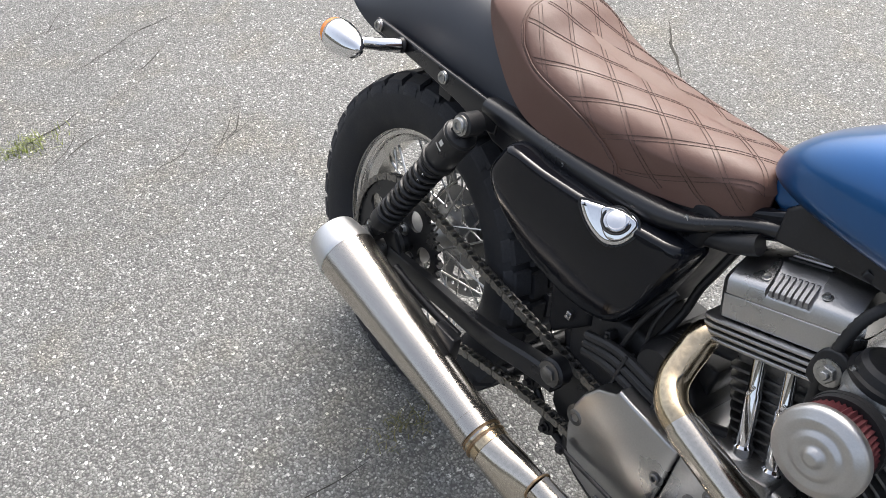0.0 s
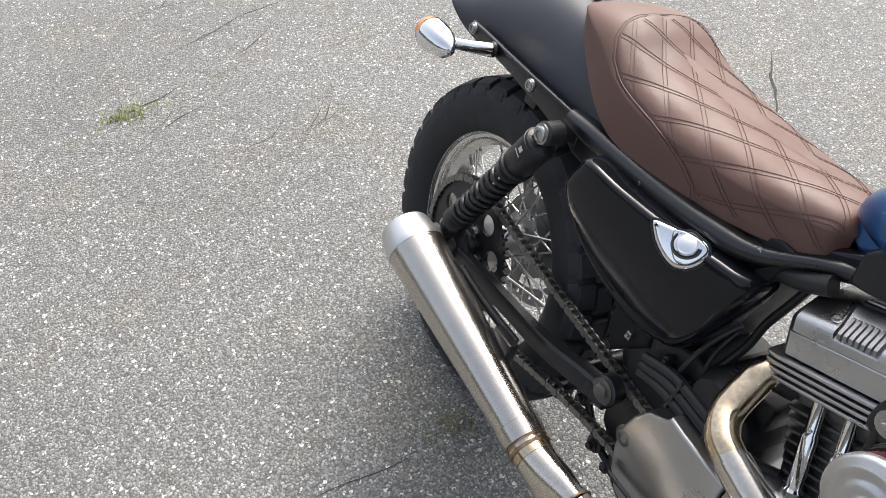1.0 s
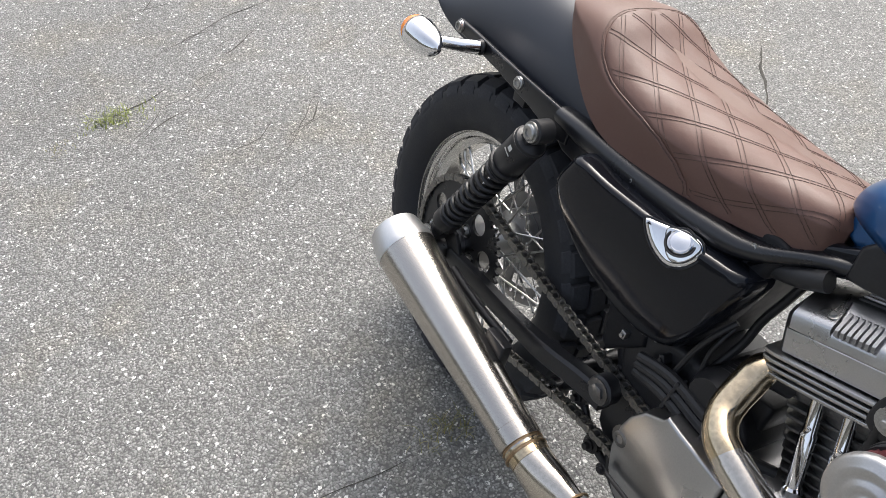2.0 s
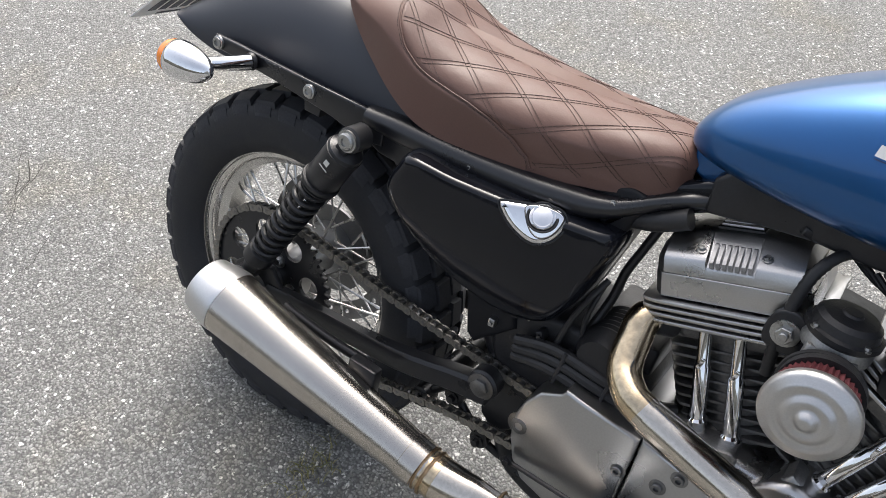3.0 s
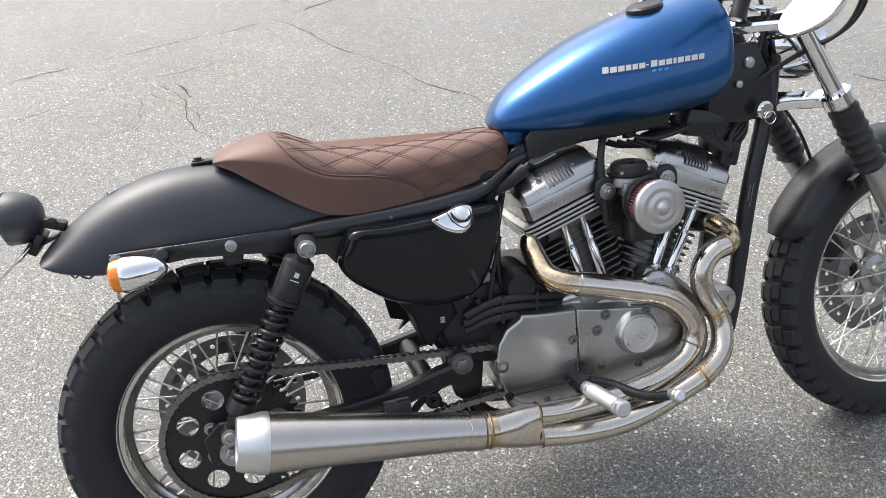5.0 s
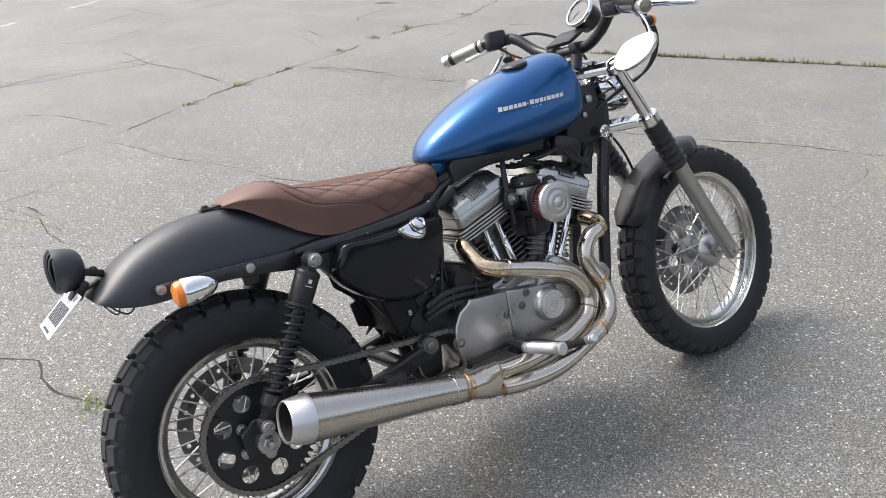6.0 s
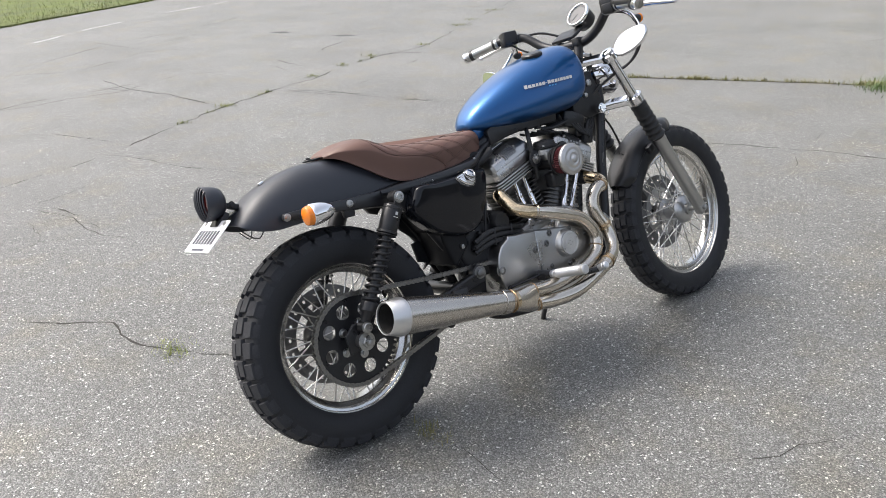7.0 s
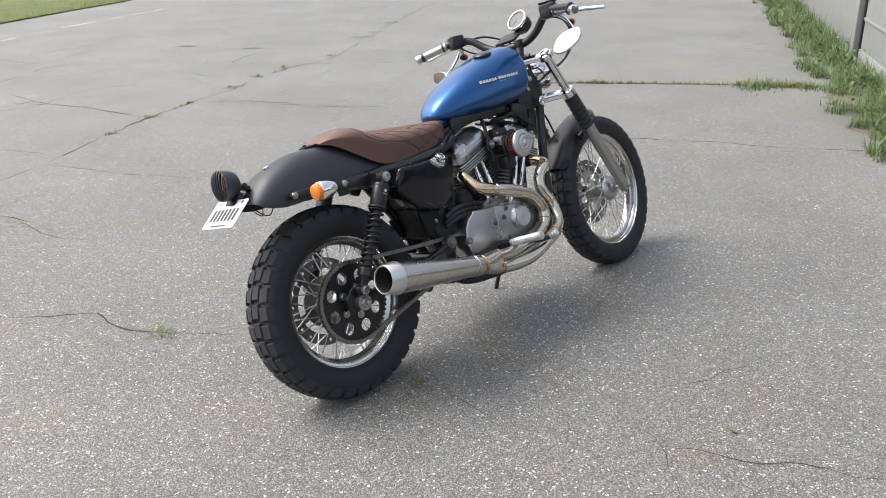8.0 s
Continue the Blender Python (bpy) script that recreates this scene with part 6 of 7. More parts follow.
# ---- exhaust ----
PIPE = 0.0222
REAR_PIPE = [(0.650, -0.045, 0.594), (0.622, -0.072, 0.596), (0.622, -0.096, 0.574), (0.630, -0.126, 0.547), (0.650, -0.148, 0.534), (0.676, -0.157, 0.526), (0.74, -0.158, 0.507), (0.816, -0.155, 0.482), (0.866, -0.153, 0.462), (0.903, -0.153, 0.432), (0.926, -0.155, 0.392), (0.922, -0.158, 0.355), (0.897, -0.165, 0.327), (0.850, -0.178, 0.310), (0.79, -0.190, 0.300), (0.68, -0.203, 0.293), (0.600, -0.212, 0.296), (0.560, -0.218, 0.303)]
FRONT_PIPE = [(0.998, -0.030, 0.570), (1.022, -0.070, 0.570), (1.035, -0.103, 0.557), (1.030, -0.124, 0.545), (1.014, -0.134, 0.539), (0.984, -0.138, 0.532), (0.960, -0.140, 0.508), (0.953, -0.142, 0.475), (0.963, -0.146, 0.440), (0.980, -0.152, 0.408), (0.988, -0.160, 0.372), (0.977, -0.175, 0.338), (0.948, -0.193, 0.315), (0.900, -0.210, 0.297), (0.83, -0.218, 0.275), (0.765, -0.222, 0.256), (0.70, -0.224, 0.248), (0.62, -0.224, 0.252), (0.560, -0.224, 0.262)]
g = Geo()
g.tube(spline(REAR_PIPE, 7), PIPE, 24)
exhaust = part("exhaust", g, PIPESTEEL, bike, "brushed stainless two-into-one exhaust")
g = Geo()
g.tube(spline(FRONT_PIPE, 7), PIPE, 24)
part("front_pipe", g, PIPESTEEL, exhaust)
def collar(path, lo, hi, grow_by, mat, name, label=""):
    """A sleeve over part of a pipe."""
    g = Geo()
    g.tube(path[lo:hi], PIPE + grow_by, 24)
    part(name, g, mat, exhaust, label)
rp, fp = spline(REAR_PIPE, 7), spline(FRONT_PIPE, 7)
def flange(path, hi):
    g = Geo()
    g.tube(path[0:hi], PIPE + 0.0016, 24)
    part("header_flange", g, SATIN, exhaust, "dark collar at the cylinder head")
flange(rp, 6)
flange(fp, 7)
collar(rp, 7, 36, 0.00025, TINT, "heat_tint", "straw-coloured heat tint")
collar(rp, 36, 50, 0.0022, PIPESTEEL, "heat_shield")
collar(fp, 3, 29, 0.00025, TINT, "heat_tint", "straw-coloured heat tint")
collar(fp, 61, 66, 0.0003, TINT, "heat_tint")
collar(fp, 88, 92, 0.0003, TINT, "heat_tint")
def weld(p, t, r, thick=0.0022):
    g = Geo()
    q = V(t).to_track_quat("Z", "Y").to_matrix()
    n = 40
    path = [V(p) + q @ V(((r + 0.0006 * (i % 2)) * math.cos(2 * math.pi * i / n), (r + 0.0006 * (i % 2)) * math.sin(2 * math.pi * i / n), 0.0004 * math.sin(i * 2.1))) for i in range(n)]
    g.tube(path, thick, 6, loop=True)
    part("weld_bead", g, WELD, exhaust, "brownish weld bead")
for path, k in ((rp, 78), (fp, 28), (fp, 63), (fp, 90)):
    weld(path[k], path[k + 1] - path[k], PIPE)
# collector: two pipes run into one
g = Geo()
c0, c1, c2 = V((0.562, -0.221, 0.283)), V((0.510, -0.226, 0.290)), V((0.452, -0.232, 0.302))
rings = []
for k in range(13):
    t = k / 12
    c = c0.lerp(c1, t / 0.5) if t < 0.5 else c1.lerp(c2, t / 0.5 - 1)
    tall = lerp([(0, 0.0430), (0.4, 0.0415), (0.8, 0.034), (1, 0.0325)], t)
    wide = lerp([(0, 0.0245), (0.4, 0.030), (0.8, 0.0325), (1, 0.0325)], t)
    pinch = lerp([(0, 0.0080), (0.5, 0.002), (1, 0)], t)
    ring = []
    for i in range(32):
        a = 2 * math.pi * i / 32
        ring.append(c + V((0, (wide - pinch * abs(math.cos(a)) ** 6 * 0.6) * math.cos(a), tall * math.sin(a))))
    rings.append(ring)
g.rings(rings)
part("collector", g, PIPESTEEL, exhaust)
for z, y in ((0.303, -0.218), (0.262, -0.224)):
    weld((0.561, y, z), (1, 0, 0), 0.0225)
g = Geo()
g.tube([c2 + V((0.020, 0.001, -0.002)), c2 + V((-0.004, 0, 0.0005))], 0.0331, 32)
part("heat_tint", g, TINT, exhaust, "gold and blue heat tint at the joint")
weld(c2 + V((0.006, 0, -0.001)), (1, 0, -0.12), 0.0325, 0.003)
weld(c2 + V((-0.004, 0, 0.001)), (1, 0, -0.12), 0.0325, 0.0022)
# silencer: a long cone with a satin end cap
M0, M1 = V((0.452, -0.232, 0.302)), V((0.014, -0.250, 0.389))
mx = (M1 - M0).normalized()
ML = (M1 - M0).length
g = Geo()
g.lathe([(0.0325, -0.002), (0.0335, 0.010), (0.0345, 0.030), (0.0375, 0.10), (0.0425, 0.20), (0.0475, 0.30), (0.0520, 0.385), (0.0525, ML - 0.052)], M0, mx, 56)
silencer = part("silencer", g, STEEL, exhaust, "long conical brushed stainless silencer")
g = Geo()
g.lathe([(0.0345, 0.008), (0.0362, 0.009), (0.0372, 0.036), (0.0358, 0.037)], M0, mx, 48)
part("silencer_clamp", g, STEEL, exhaust)
g = Geo()
g.lathe([(0.0529, ML - 0.053), (0.0535, ML - 0.049), (0.0533, ML - 0.042), (0.0455, ML - 0.002), (0.0440, ML), (0.0415, ML - 0.001), (0.0400, ML - 0.010), (0.0390, ML - 0.10)], M0, mx, 56, caps=(False, False))
part("end_cap", g, ENDCAP, exhaust, "satin aluminium silencer end cap")
g = Geo()
g.lathe([(0.0389, ML - 0.004), (0.0385, ML - 0.12), (0.001, ML - 0.121)], M0, mx, 40, caps=(False, True))
part("bore", g, SOOT, exhaust)
g = Geo()
g.box((0.30, -0.205, 0.355), (0.05, 0.02, 0.06), (0, 0, 0), 0.004)
g.tube(spline([(0.12, -0.185, 0.375), (0.20, -0.180, 0.362), (0.29, -0.17, 0.352)], 5), 0.008, 12)
part("silencer_bracket", g, SATIN, exhaust)

# foot peg and brake pedal
g = Geo()
g.box((0.674, -0.152, 0.316), (0.030, 0.05, 0.030), (0, 0, 0), 0.008)
g.rod((0.670, -0.12, 0.322), (0.672, -0.196, 0.322), 0.012)
peg_mount = part("peg_mount", g, SATIN, bike)
for s in (-1, 1):
    g = Geo()
    a, b = V((0.672, s * 0.190, 0.322)), V((0.684, s * 0.336, 0.341))
    d, t = (b - a).length, (b - a).normalized()
    prof = [(0.010, 0), (0.0135, 0.004), (0.0135, 0.014), (0.0105, 0.016), (0.0105, 0.020), (0.0135, 0.022), (0.0135, 0.026), (0.010, 0.027)]
    h = 0.028
    while h < d - 0.022:
        prof += [(0.0148, h), (0.0158, h + 0.002), (0.0148, h + 0.004)]
        h += 0.004
    prof += [(0.0158, d - 0.02), (0.0158, d - 0.016), (0.0130, d - 0.014), (0.0160, d - 0.012), (0.0160, d - 0.003), (0.012, d), (0.004, d)]
    g.lathe(prof, a, t, 24)
    part("foot_peg", g, CHROME if s > 0 else ENDCAP, bike, "knurled bright alloy foot peg")
    g = Geo()
    g.tube(spline([(0.688, s * 0.176, 0.326), (0.725, s * 0.190, 0.317), (0.77, s * 0.232, 0.302), (0.822, s * 0.252, 0.300)], 6), 0.0100, 12)
    pedal = part("brake_pedal" if s < 0 else "shift_lever", g, SATIN, bike, "black lever with bright toe peg")
    g = Geo()
    g.lathe([(0.008, 0), (0.0115, 0.002), (0.0115, 0.030), (0.0095, 0.032), (0.0118, 0.034), (0.0118, 0.042), (0.008, 0.045), (0.002, 0.045)], (0.822, s * 0.248, 0.300), (-0.05, s, 0.38), 22)
    part("toe_peg", g, ENDCAP, pedal)
g = Geo()
g.rod((0.53, -0.145, 0.315), (0.66, -0.150, 0.322), 0.0035, 8)
g.hexbolt((0.53, -0.147, 0.315), (0, -1, 0), 0.006, 0.006)
part("brake_rod", g, SATIN, bike)

# ---- rear lights and plate ----
for s in (-1, 1):
    g = Geo()
    c = V((-0.112, s * 0.216, 0.704))
    ax = V((1, 0, 0.02))
    g.lathe([(0.0255, 0.0), (0.0285, 0.002), (0.0290, 0.010), (0.0280, 0.024), (0.0245, 0.042), (0.0185, 0.058), (0.010, 0.069), (0.003, 0.0735), (0.0005, 0.074)], c, ax, 36)
    sig = part("turn_signal", g, CHROME, bike, "chrome bullet turn signal with amber lens", sharp=60)
    g = Geo()
    g.lathe([(0.0265, 0.001), (0.0262, -0.006), (0.0235, -0.013), (0.015, -0.0175), (0.0005, -0.019)], c, ax, 36)
    part("lens", g, AMBER, sig, "amber plastic lens")
    g = Geo()
    g.tube([V((-0.072, s * 0.196, 0.706)), V((-0.063, s * 0.165, 0.704)), V((-0.056, s * 0.128, 0.702))], [0.0095, 0.0105, 0.0125], 14)
    part("stem", g, CHROME, sig)
    g = Geo()
    g.lathe([(0.012, 0), (0.014, 0.003), (0.012, 0.008)], (-0.056, s * 0.118, 0.702), (-0.1, s, 0), 18)
    part("stem_base", g, SATIN, sig)
g = Geo()
TL, TA = V((-0.253, -0.012, 0.779)), V((-1, -0.02, 0.09))
g.lathe([(0.010, -0.004), (0.026, 0.0), (0.037, 0.008), (0.0435, 0.022), (0.0465, 0.038), (0.0468, 0.050), (0.0455, 0.057), (0.0435, 0.0585), (0.0425, 0.056)], TL, TA, 40, caps=(True, False))
tail = part("tail_light", g, MATTE, bike, "black round tail light with slatted grille")
g = Geo()
g.lathe([(0.0445, 0.040), (0.030, 0.043), (0.001, 0.044)], TL, TA, 36, caps=(False, True))
part("lens", g, REDLENS, tail, "dark red lens behind the grille")
for k in range(7):
    zz = -0.033 + 0.011 * k
    rise = math.sqrt(0.046 ** 2 - zz ** 2)
    g = Geo()
    p = TL + TA.normalized() * 0.052
    # a slat bowed over the lens
    g.tube([V((p.x - 0.016 * math.cos(a) * rise / 0.046, p.y + zz, p.z + rise * math.sin(a))) for a in (radians(-88 + 176 * i / 12) for i in range(13))], 0.0026, 8)
    part("grille_slat", g, MATTE, tail)
g = Geo()
g.box((-0.240, -0.012, 0.765), (0.05, 0.028, 0.016), (0, 20, 0), 0.004)
g.box((-0.268, -0.012, 0.735), (0.016, 0.05, 0.04), (0, 35, 0), 0.003)
g.hexbolt((-0.236, -0.026, 0.768), (0, -1, 0), 0.006, 0.006)
part("light_bracket", g, SATIN, tail)
# number plate, leaning back
pc, pu = V((-0.317, -0.014, 0.701)), V((-0.077, 0, -0.064)).normalized()
pm = Matrix.Translation(pc) @ Matrix(((0, pu.x, -pu.z, 0), (1, 0, 0, 0), (0, pu.z, pu.x, 0), (0, 0, 0, 1)))
def flat(geo, u, v, wu, wv, h, t=0.001, bevel=0.0):
    geo.prism([(u - wu / 2, v - wv / 2), (u + wu / 2, v - wv / 2), (u + wu / 2, v + wv / 2), (u - wu / 2, v + wv / 2)], h, h + t, bevel, pm)
g = Geo()
rr = [(sx * 0.089 + 0.006 * math.cos(a), sy * 0.045 + 0.006 * math.sin(a)) for sx, sy, a0 in ((1, 1, 0), (-1, 1, 90), (-1, -1, 180), (1, -1, 270)) for a in (radians(a0 + 30 * i) for i in range(4))]
g.prism(rr, -0.001, 0.001, 0.0, pm)
plate = part("number_plate", g, PLATE, bike, "white number plate with dark bars")
for k in range(7):
    for hgt in (1, -1):
        g = Geo()
        flat(g, -0.066 + 0.0220 * k, 0.004, 0.0150, 0.044, hgt * 0.0012 - (0.0006 if hgt < 0 else 0), 0.0006)
        part("plate_bar", g, INK, plate)
for hgt in (1, -1):
    g = Geo()
    flat(g, 0.0, 0.043, 0.09, 0.006, hgt * 0.0012 - (0.0006 if hgt < 0 else 0), 0.0006)
    part("plate_line", g, INK, plate)
    g = Geo()
    flat(g, 0.0, -0.040, 0.05, 0.008, hgt * 0.0012 - (0.0006 if hgt < 0 else 0), 0.0006)
    part("plate_line", g, INK, plate)
for u in (-0.07, 0.07):
    g = Geo()
    p = pm @ V((u, -0.040, 0))
    g.lathe([(0.006, -0.004), (0.006, 0.004), (0.003, 0.005)], p, pm.to_3x3() @ V((0, 0, 1)), 14)
    part("plate_bolt", g, BOLT, plate)
g = Geo()
g.box((-0.283, -0.014, 0.731), (0.03, 0.06, 0.006), (0, -50, 0), 0.002)
g.box((-0.255, -0.012, 0.735), (0.055, 0.03, 0.006), (0, -20, 0), 0.002)
part("plate_bracket", g, SATIN, bike)

# ---- front end, turned to the left ----
hub = [(0.010, -0.075), (0.022, -0.075), (0.024, -0.066), (0.040, -0.062), (0.052, -0.052), (0.056, -0.042), (0.050, -0.034), (0.034, -0.026), (0.032, 0.026), (0.048, 0.034), (0.050, 0.046), (0.024, 0.052), (0.022, 0.07), (0.010, 0.07)]
front_wheel = add_wheel("front_wheel", "spoked front wheel with chunky black tyre", AXLE_F, 0.2545, 0.034, hub, 40, 0.046, 0.040, STEER)
part("tyre", tyre_geo(AXLE_F, 0.328, 0.246, 0.106, STEER), RUBBER, front_wheel, "black block-tread rubber tyre")
add_tread(front_wheel, AXLE_F, 0.328, 0.246, 0.106, 40, 0.0092, STEER, 0.24)
part("brake_disc", disc_geo(AXLE_F, 0.062, 0.095, 0.146, 0.005, STEER, holes=20, hole_r=0.0055, hole_at=0.126), DISCMAT, front_wheel, "drilled steel brake disc", weld=True)
part("disc_carrier", disc_geo(AXLE_F, 0.060, 0.03, 0.097, 0.006, STEER, holes=5, hole_r=0.021, hole_at=0.066), ALU, front_wheel)
g = Geo(STEER)
g.lathe([(0.006, -0.150), (0.010, -0.147), (0.010, 0.145), (0.006, 0.148)], AXLE_F, (0, 1, 0), 18)
part("front_axle", g, BOLT, bike)
def fork_at(z, s):
    """The axis of a fork leg at height z; s: its side."""
    return V((AXLE_F.x - (z - AXLE_F.z) * 0.5685 + 0.004, s * 0.118, z))
def leg(name, label, z0, z1, prof, mat, parent, s, n=28):
    g = Geo(STEER)
    a, b = fork_at(z0, s), fork_at(z1, s)
    d = (b - a).length
    g.lathe([(r, h * d) for r, h in prof], a, b - a, n)
    return part(name, g, mat, parent, label)
for s in (-1, 1):
    fork = leg("fork_leg", "satin alloy fork leg with rubber gaiter", 0.318, 0.645, [(0.012, 0), (0.020, 0.01), (0.021, 0.05), (0.0235, 0.10), (0.0245, 0.30), (0.0245, 0.92), (0.0262, 0.93), (0.0262, 1.0)], FORK, bike, s)
    g = Geo(STEER)
    g.box(tuple(fork_at(0.333, s)), (0.045, 0.036, 0.045), (0, -29.6, 0), 0.010)
    part("axle_clamp", g, FORK, fork)
    prof = [(0.027, 0)]
    for k in range(7):
        prof += [(0.0290, (k + 0.15) / 7), (0.0345 - 0.0006 * k, (k + 0.5) / 7), (0.0290, (k + 0.85) / 7)]
    prof += [(0.022, 1)]
    leg("gaiter", "black rubber fork gaiter", 0.637, 0.775, prof, HOSE, fork, s)
    leg("upper_tube", "chrome fork tube", 0.760, 0.968, [(0.0182, 0), (0.0182, 1)], CHROME, fork, s)
    leg("fork_cap", "", 0.968, 0.978, [(0.0215, 0), (0.0215, 0.6), (0.012, 1)], CHROME, fork, s)
    leg("gaiter_clip", "", 0.768, 0.782, [(0.022, 0), (0.0240, 0.2), (0.0240, 0.8), (0.020, 1)], CHROME, fork, s)
def clamp_plate(z, thick, name, label):
    """A triple clamp: boss at the stem, arms to both legs."""
    up = RAKE
    g = Geo(STEER)
    st = V((1.622 - z * 0.5685, 0, z))
    for s in (-1, 1):
        p = fork_at(z, s)
        g.lathe([(0.026, -thick / 2), (0.031, -thick / 2 + 0.004), (0.031, thick / 2 - 0.004), (0.026, thick / 2)], p, up, 28)
        q = p.lerp(st, 0.95)
        rings = []
        for k in range(6):
            c = p.lerp(st, k / 5)
            hw = lerp([(0, 0.020), (0.5, 0.016), (1, 0.026)], k / 5)
            fw = V((up.z, 0, -up.x))
            rings.append([c + fw * a * hw + up * b * thick * 0.42 for a, b in ((1, 0.6), (0.7, 1), (-0.7, 1), (-1, 0.6), (-1, -0.6), (-0.7, -1), (0.7, -1), (1, -0.6))])
        g.rings(rings)
    g.lathe([(0.028, -thick / 2 - 0.004), (0.030, 0), (0.028, thick / 2 + 0.006), (0.014, thick / 2 + 0.012)], st, up, 28)
    return part(name, g, CHROME, bike, label)
clamp_plate(0.792, 0.034, "lower_clamp", "polished lower fork clamp")
top_clamp = clamp_plate(0.955, 0.028, "top_clamp", "polished top fork clamp")
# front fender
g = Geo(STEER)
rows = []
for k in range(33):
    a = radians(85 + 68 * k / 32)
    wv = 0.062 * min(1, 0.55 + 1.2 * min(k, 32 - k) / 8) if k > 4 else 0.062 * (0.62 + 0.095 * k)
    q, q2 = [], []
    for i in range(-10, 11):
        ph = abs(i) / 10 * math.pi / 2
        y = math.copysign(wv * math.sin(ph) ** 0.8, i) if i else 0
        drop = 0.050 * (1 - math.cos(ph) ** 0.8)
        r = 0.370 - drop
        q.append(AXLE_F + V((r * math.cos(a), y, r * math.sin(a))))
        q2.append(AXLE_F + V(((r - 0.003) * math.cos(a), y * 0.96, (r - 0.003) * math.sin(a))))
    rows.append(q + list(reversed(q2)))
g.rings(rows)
# same paint as the rear fender, drawn darker: shade put into its colour
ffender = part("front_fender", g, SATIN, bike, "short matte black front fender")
for s in (-1, 1):
    g = Geo(STEER)
    p = fork_at(0.60, s)
    g.box((p.x - 0.02, s * 0.075, 0.60), (0.034, 0.020, 0.030), (0, -30, 0), 0.006)
    part("fender_mount", g, SATIN, ffender)
# brake caliper on the far leg
g = Geo(STEER)
p = fork_at(0.45, 1)
g.box((p.x - 0.06, 0.075, 0.43), (0.06, 0.05, 0.10), (0, -35, 0), 0.012)
part("brake_caliper", g, BLACKCAST, bike)
g = Geo(STEER)
g.tube(spline([(1.405, 0.085, 0.44), (1.38, 0.06, 0.58), (1.33, 0.05, 0.70), (1.24, 0.04, 0.83), (1.16, -0.06, 0.98)], 6), 0.004, 8)
part("brake_line", g, HOSE, bike)
# headlight
g = Geo(STEER)
g.lathe([(0.010, -0.085), (0.035, -0.078), (0.058, -0.055), (0.070, -0.025), (0.074, 0.0), (0.077, 0.012), (0.077, 0.024), (0.070, 0.028)], (1.262, 0, 0.905), (0.97, 0, -0.1), 40, caps=(True, False))
lamp = part("headlight", g, CHROME, bike, "chrome round headlight shell", sharp=60)
g = Geo(STEER)
g.lathe([(0.070, 0.026), (0.05, 0.036), (0.001, 0.040)], (1.262, 0, 0.905), (0.97, 0, -0.1), 36, caps=(False, True))
part("lens", g, MIRRORGLASS, lamp)
g = Geo(STEER)
g.box((1.17, 0, 0.985), (0.09, 0.05, 0.016), (0, 10, 0), 0.006)
part("headlight_bracket", g, CHROME, lamp)
# handlebar, risers
BAR = [(0.968, 0.372), (1.026, 0.258), (1.056, 0.222), (1.080, 0.175), (1.094, 0.120), (1.100, 0.060)]
SHIFT = Matrix.Translation((0.006, -0.018, 0.004))
BARM = STEER @ SHIFT
BAR_Z = [1.082, 1.102, 1.106, 1.092, 1.048, 1.022]
left = [(x, y, z) for (x, y), z in zip(BAR, BAR_Z)]
bar_pts = left + [(1.098, 0, 1.018)] + [(x + 0.028 * min(1, y / 0.2), -y - 0.006, z - 0.002) for x, y, z in reversed(left)]
g = Geo(BARM)
g.tube(spline(bar_pts, 6), 0.0155, 16)
handlebar = part("handlebar", g, SATIN, bike, "black handlebar with chrome capped grips")
g = Geo(BARM)
for s in (-1, 1):
    g.tube([V((1.078, s * 0.045, 0.965)), V((1.088, s * 0.045, 0.99)), V((1.096, s * 0.045, 1.015))], [0.018, 0.016, 0.017], 18)
    g.box((1.098, s * 0.045, 1.022), (0.044, 0.030, 0.034), (0, 0, 0), 0.008)
part("riser", g, SATIN, handlebar)
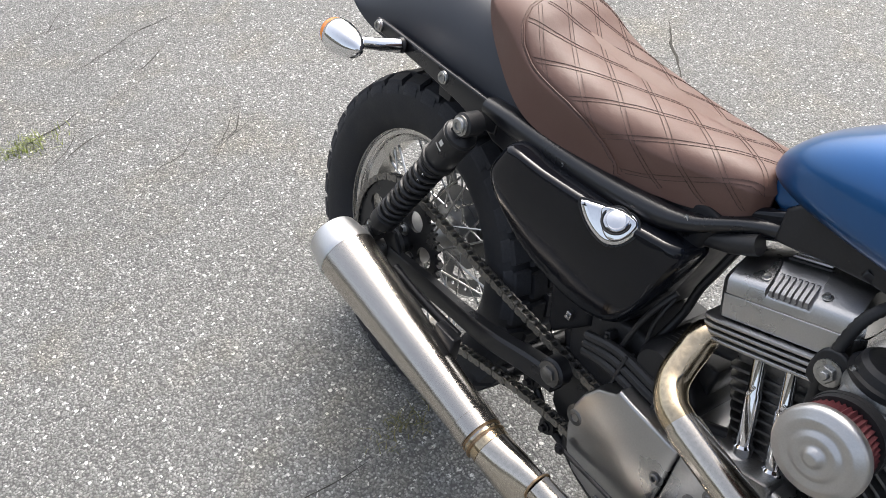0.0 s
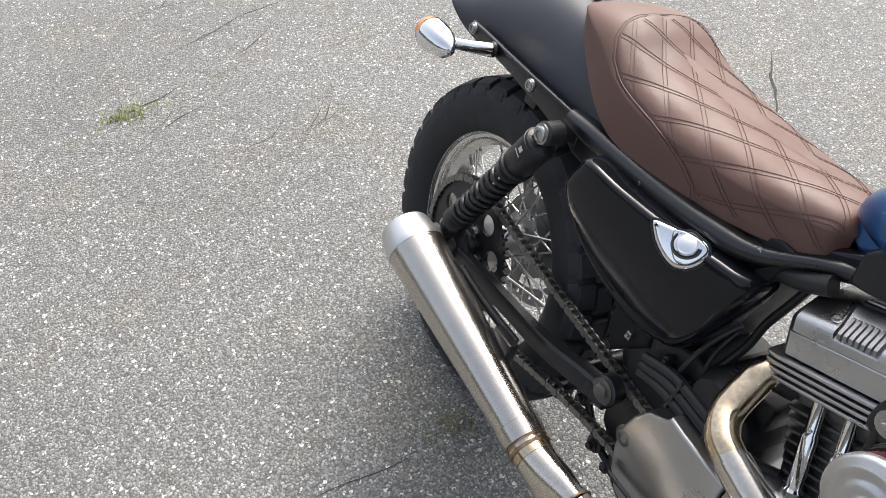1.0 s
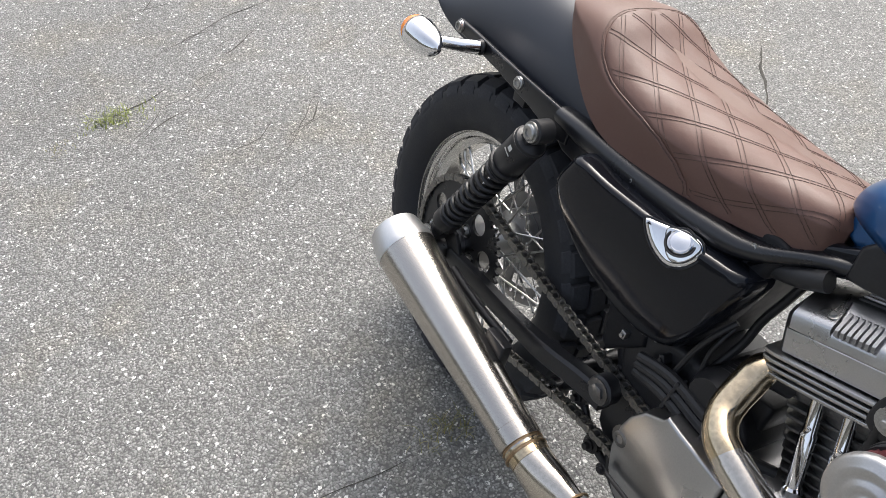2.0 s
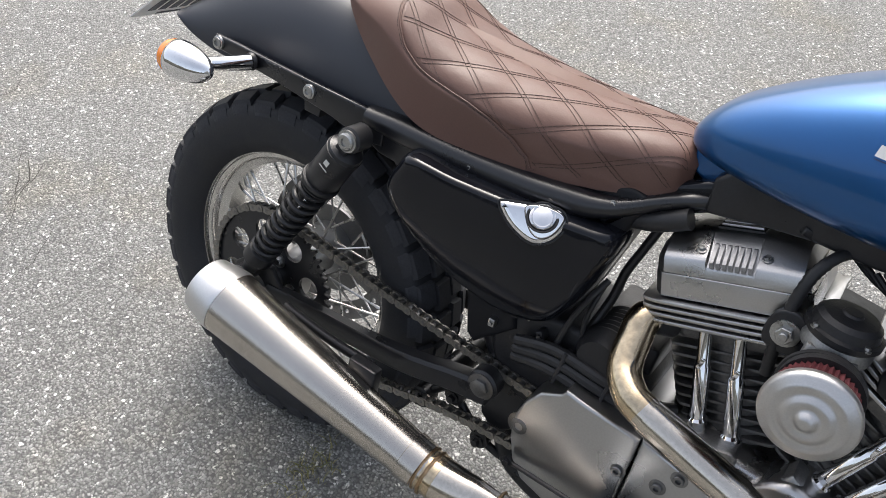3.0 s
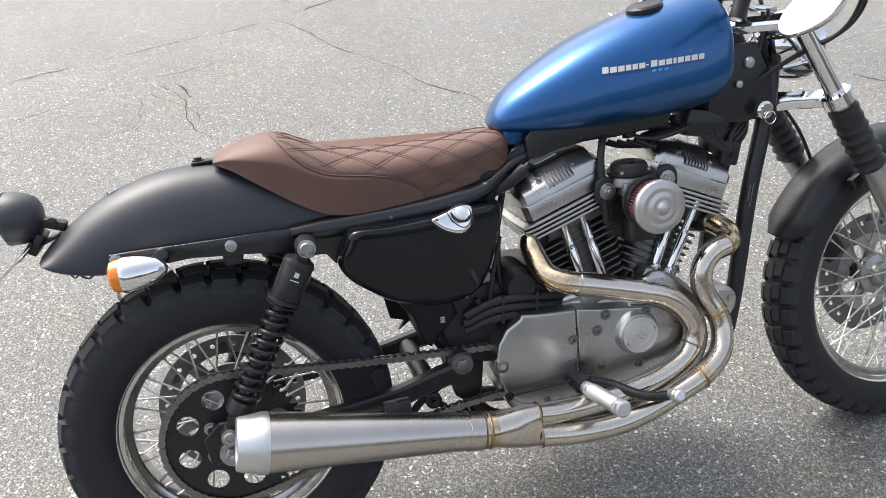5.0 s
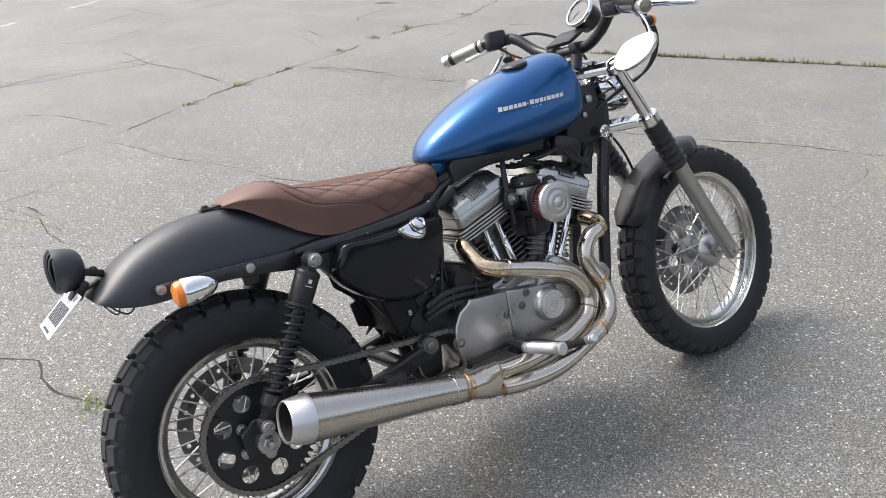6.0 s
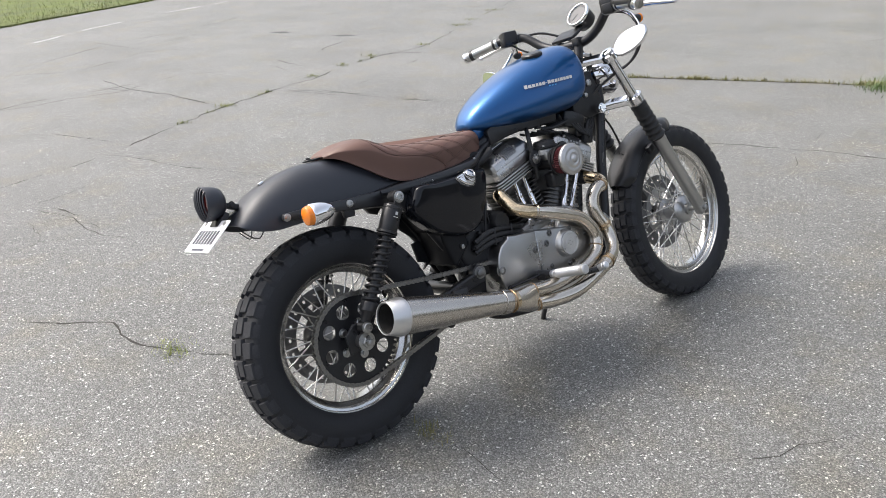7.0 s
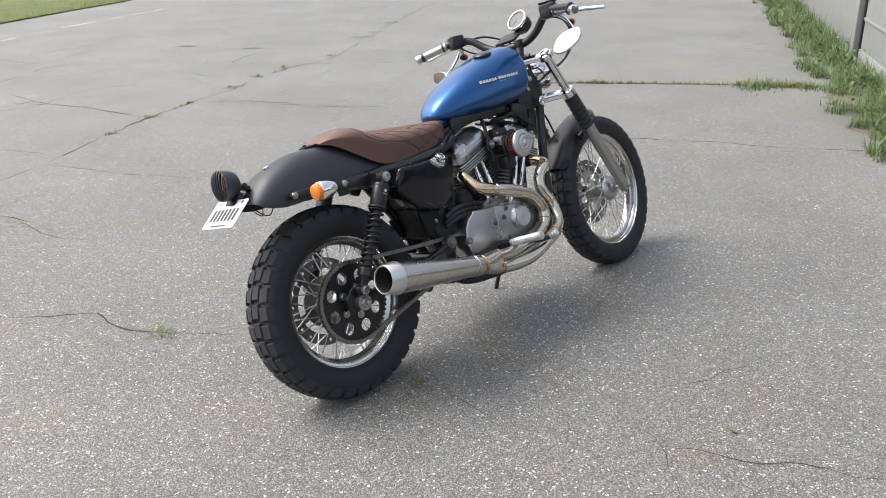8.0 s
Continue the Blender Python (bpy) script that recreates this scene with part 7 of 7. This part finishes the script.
for s in (-1, 1):
    low = -0.010 if s < 0 else 0.0
    BARM = STEER @ SHIFT @ (Matrix.Translation((0.030, -0.008, -0.003)) if s < 0 else Matrix())
    a, b = V((1.024, s * 0.262, 1.1012 + low * 0.5)), V((0.964, s * 0.380, 1.0805 + low))
    d, t = (b - a).length, (b - a).normalized()
    g = Geo(BARM)
    prof = [(0.0165, 0), (0.0185, 0.003), (0.0185, 0.010), (0.0172, 0.012), (0.0172, d - 0.018), (0.0182, d - 0.016), (0.0182, d - 0.002), (0.016, d + 0.004), (0.004, d + 0.006)]
    g.lathe(prof, a, t, 24)
    part("grip", g, FORK, handlebar, "dull alloy grip with black rubber bands")
    g = Geo(BARM)
    g.lathe([(0.0178, d - 0.004), (0.0190, d), (0.0185, d + 0.007), (0.015, d + 0.010), (0.003, d + 0.0105)], a, t, 24)
    part("grip_end", g, CHROME, handlebar, "chrome grip end")
    g = Geo(BARM)
    g.lathe([(0.0172, d - 0.030), (0.0190, d - 0.029), (0.0190, d - 0.017), (0.0172, d - 0.016)], a, t, 24)
    part("grip_band", g, HOSE, handlebar)
    g = Geo(BARM)
    g.lathe([(0.0172, 0.012), (0.0188, 0.013), (0.0188, 0.020), (0.0172, 0.021)], a, t, 24)
    part("grip_band", g, HOSE, handlebar)
    g = Geo(BARM)
    mid = V((1.040, s * 0.222, 1.105))
    g.box(tuple(mid), (0.058, 0.062, 0.052), (0, 0, s * -28), 0.011)
    g.box(tuple(mid + V((-0.012, 0, -0.012))), (0.045, 0.040, 0.035), (0, 0, s * -28), 0.008)
    g.box(tuple(mid + V((0.0, 0.02 * s, 0.024))), (0.014, 0.020, 0.010), (0, 0, s * -28), 0.003)
    part("switch_housing", g, SATIN, handlebar, "black switch housing")
    g = Geo(BARM)
    g.box(tuple(V((1.062, s * 0.200, 1.098))), (0.030, 0.030, 0.030), (0, 0, s * -28), 0.006)
    if s < 0:
        g.box((1.076, -0.205, 1.124), (0.055, 0.062, 0.028), (0, 0, 28), 0.006)
        g.box((1.076, -0.205, 1.141), (0.060, 0.068, 0.006), (0, 0, 28), 0.002)
    part("lever_perch", g, SATIN, handlebar)
    g = Geo(BARM)
    lev = spline([(1.078, s * 0.215, 1.100 + low), (1.098, s * 0.26, 1.098 + low), (1.102, s * 0.32, 1.092 + 1.4 * low), (1.094, s * 0.38, 1.084 + 1.8 * low), (1.084, s * 0.430, 1.076 + 2 * low)], 6)
    rings = []
    for k, p in enumerate(lev):
        u = k / (len(lev) - 1)
        tt = (lev[min(k + 1, len(lev) - 1)] - lev[max(k - 1, 0)]).normalized()
        sd = tt.cross(V((0, 0, 1))).normalized()
        hh, ww = 0.0105 * (1 - 0.35 * u), 0.0045
        rings.append([p + sd * ww * math.cos(x) + V((0, 0, hh * math.sin(x))) for x in (2 * math.pi * i / 12 for i in range(12))])
    g.rings(rings)
    g.ball(lev[-1], 0.0085, 12)
    part("lever", g, CHROME, handlebar, "polished alloy lever")
    # mirror, hung below the bar
    mc = V((0.990 - (0.007 if s < 0 else 0), s * 0.308, 0.977))
    mm = Matrix.Translation(mc) @ Matrix.Rotation(radians(s * -14), 4, "Z") @ Matrix.Rotation(radians(14), 4, "Y") @ Matrix(((0, 0, -1, 0), (s * 1, 0, 0, 0), (0, 1, 0, 0), (0, 0, 0, 1)))
    drop = [(p.x, p.y) for p in spline([(-0.056, -0.032, 0), (-0.050, -0.004, 0), (-0.022, 0.024, 0), (0.020, 0.036, 0), (0.050, 0.036, 0), (0.061, 0.024, 0), (0.058, 0.002, 0), (0.040, -0.020, 0), (0.004, -0.038, 0), (-0.034, -0.045, 0)], 5, loop=True)]
    g = Geo(BARM)
    g.prism(drop, -0.013, 0.002, 0.005, mm, both=True)
    mirror = part("mirror", g, CHROME, bike, "chrome teardrop mirror hung below the bar")
    g = Geo(BARM)
    g.prism([(x * 0.93, y * 0.92) for x, y in drop], 0.0022, 0.0030, 0, mm)
    part("mirror_glass", g, MIRRORGLASS, mirror, "silver mirror glass")
    g = Geo(BARM)
    g.tube(spline([(1.066, s * 0.235, 1.088), (1.085, s * 0.262, 1.060), (1.060, s * 0.300, 1.010), (1.012, s * 0.308, 0.986)], 6), 0.0055, 10)
    part("mirror_stem", g, CHROME, mirror)
    # front turn signals
    g = Geo(BARM)
    sc = V((1.110, s * 0.262, 1.045))
    g.lathe([(0.002, -0.020), (0.008, -0.016), (0.012, -0.008), (0.014, 0.0), (0.014, 0.006)], sc, (1, 0, 0), 28)
    fsig = part("turn_signal", g, SATIN, bike, "small black front turn signal, amber lens")
    g = Geo(BARM)
    g.lathe([(0.014, 0.005), (0.015, 0.008), (0.015, 0.013), (0.009, 0.018), (0.001, 0.019)], sc, (1, 0, 0), 28)
    part("lens", g, AMBER, fsig, "amber plastic lens")
    g = Geo(BARM)
    g.tube([sc, V((1.08, s * 0.235, 1.085))], 0.006, 10)
    part("stem", g, CHROME, fsig)
# speedometer
g = Geo(STEER)
SC, SAX = V((1.172, -0.034, 1.121)), V((-0.80, 0, 0.60))
g.lathe([(0.020, -0.052), (0.036, -0.046), (0.0400, -0.030), (0.0410, 0.0)], SC, SAX, 36)
speedo = part("speedometer", g, SATIN, bike, "round speedometer with chrome bezel")
g = Geo(STEER)
g.lathe([(0.0412, -0.003), (0.0450, 0.0), (0.0462, 0.006), (0.0440, 0.011), (0.0400, 0.011), (0.0385, 0.007)], SC, SAX, 44, caps=(False, False))
part("bezel", g, CHROME, speedo, "chrome bezel ring")
g = Geo(STEER)
g.lathe([(0.039, 0.006), (0.001, 0.0062)], SC, SAX, 40, caps=(False, True))
part("dial", g, DIAL, speedo, "pale dial face")
g = Geo(STEER)
q = SAX.to_track_quat("Z", "Y").to_matrix()
for k in range(21):
    a = radians(-130 + 13 * k + 90)
    p0, p1 = (SC + q @ V((r * math.cos(a), r * math.sin(a), 0.0066)) for r in (0.032, 0.036))
    g.cyl(p0, p1, 0.0007, n=4)
g.cyl(SC + q @ V((0, 0, 0.0075)), SC + q @ V((-0.018, -0.020, 0.0075)), 0.0009, n=5)
part("dial_marks", g, INK, speedo)
g = Geo(STEER)
g.box((1.130, 0, 1.062), (0.075, 0.10, 0.012), (0, -25, 0), 0.004)
part("gauge_bracket", g, SATIN, speedo)
# cables
g = Geo(STEER)
g.tube(spline([(1.085, -0.205, 1.100), (1.17, -0.23, 1.09), (1.245, -0.22, 1.035), (1.275, -0.19, 0.975), (1.262, -0.15, 0.925), (1.20, -0.10, 0.890), (1.12, -0.06, 0.84)], 8), 0.0042, 10)
part("control_cable", g, HOSE, bike)
g = Geo(STEER)
g.tube(spline([(1.080, -0.205, 1.092), (1.17, -0.235, 1.075), (1.235, -0.225, 1.02), (1.258, -0.19, 0.965), (1.245, -0.15, 0.918), (1.19, -0.09, 0.88), (1.10, -0.05, 0.83)], 8), 0.0042, 10)
part("control_cable", g, HOSE, bike)
g = Geo(STEER)
g.tube(spline([(1.06, 0.19, 1.10), (1.14, 0.12, 1.10), (1.19, 0.02, 1.03), (1.16, -0.04, 0.93), (1.10, -0.04, 0.84)], 8), 0.0042, 10)
part("control_cable", g, HOSE, bike)
g = Geo(STEER)
g.tube(spline([(1.045, 0.20, 1.088), (1.06, 0.16, 1.055), (1.08, 0.12, 1.03), (1.10, 0.08, 1.00)], 8), 0.0035, 10)
part("control_cable", g, HOSE, bike)
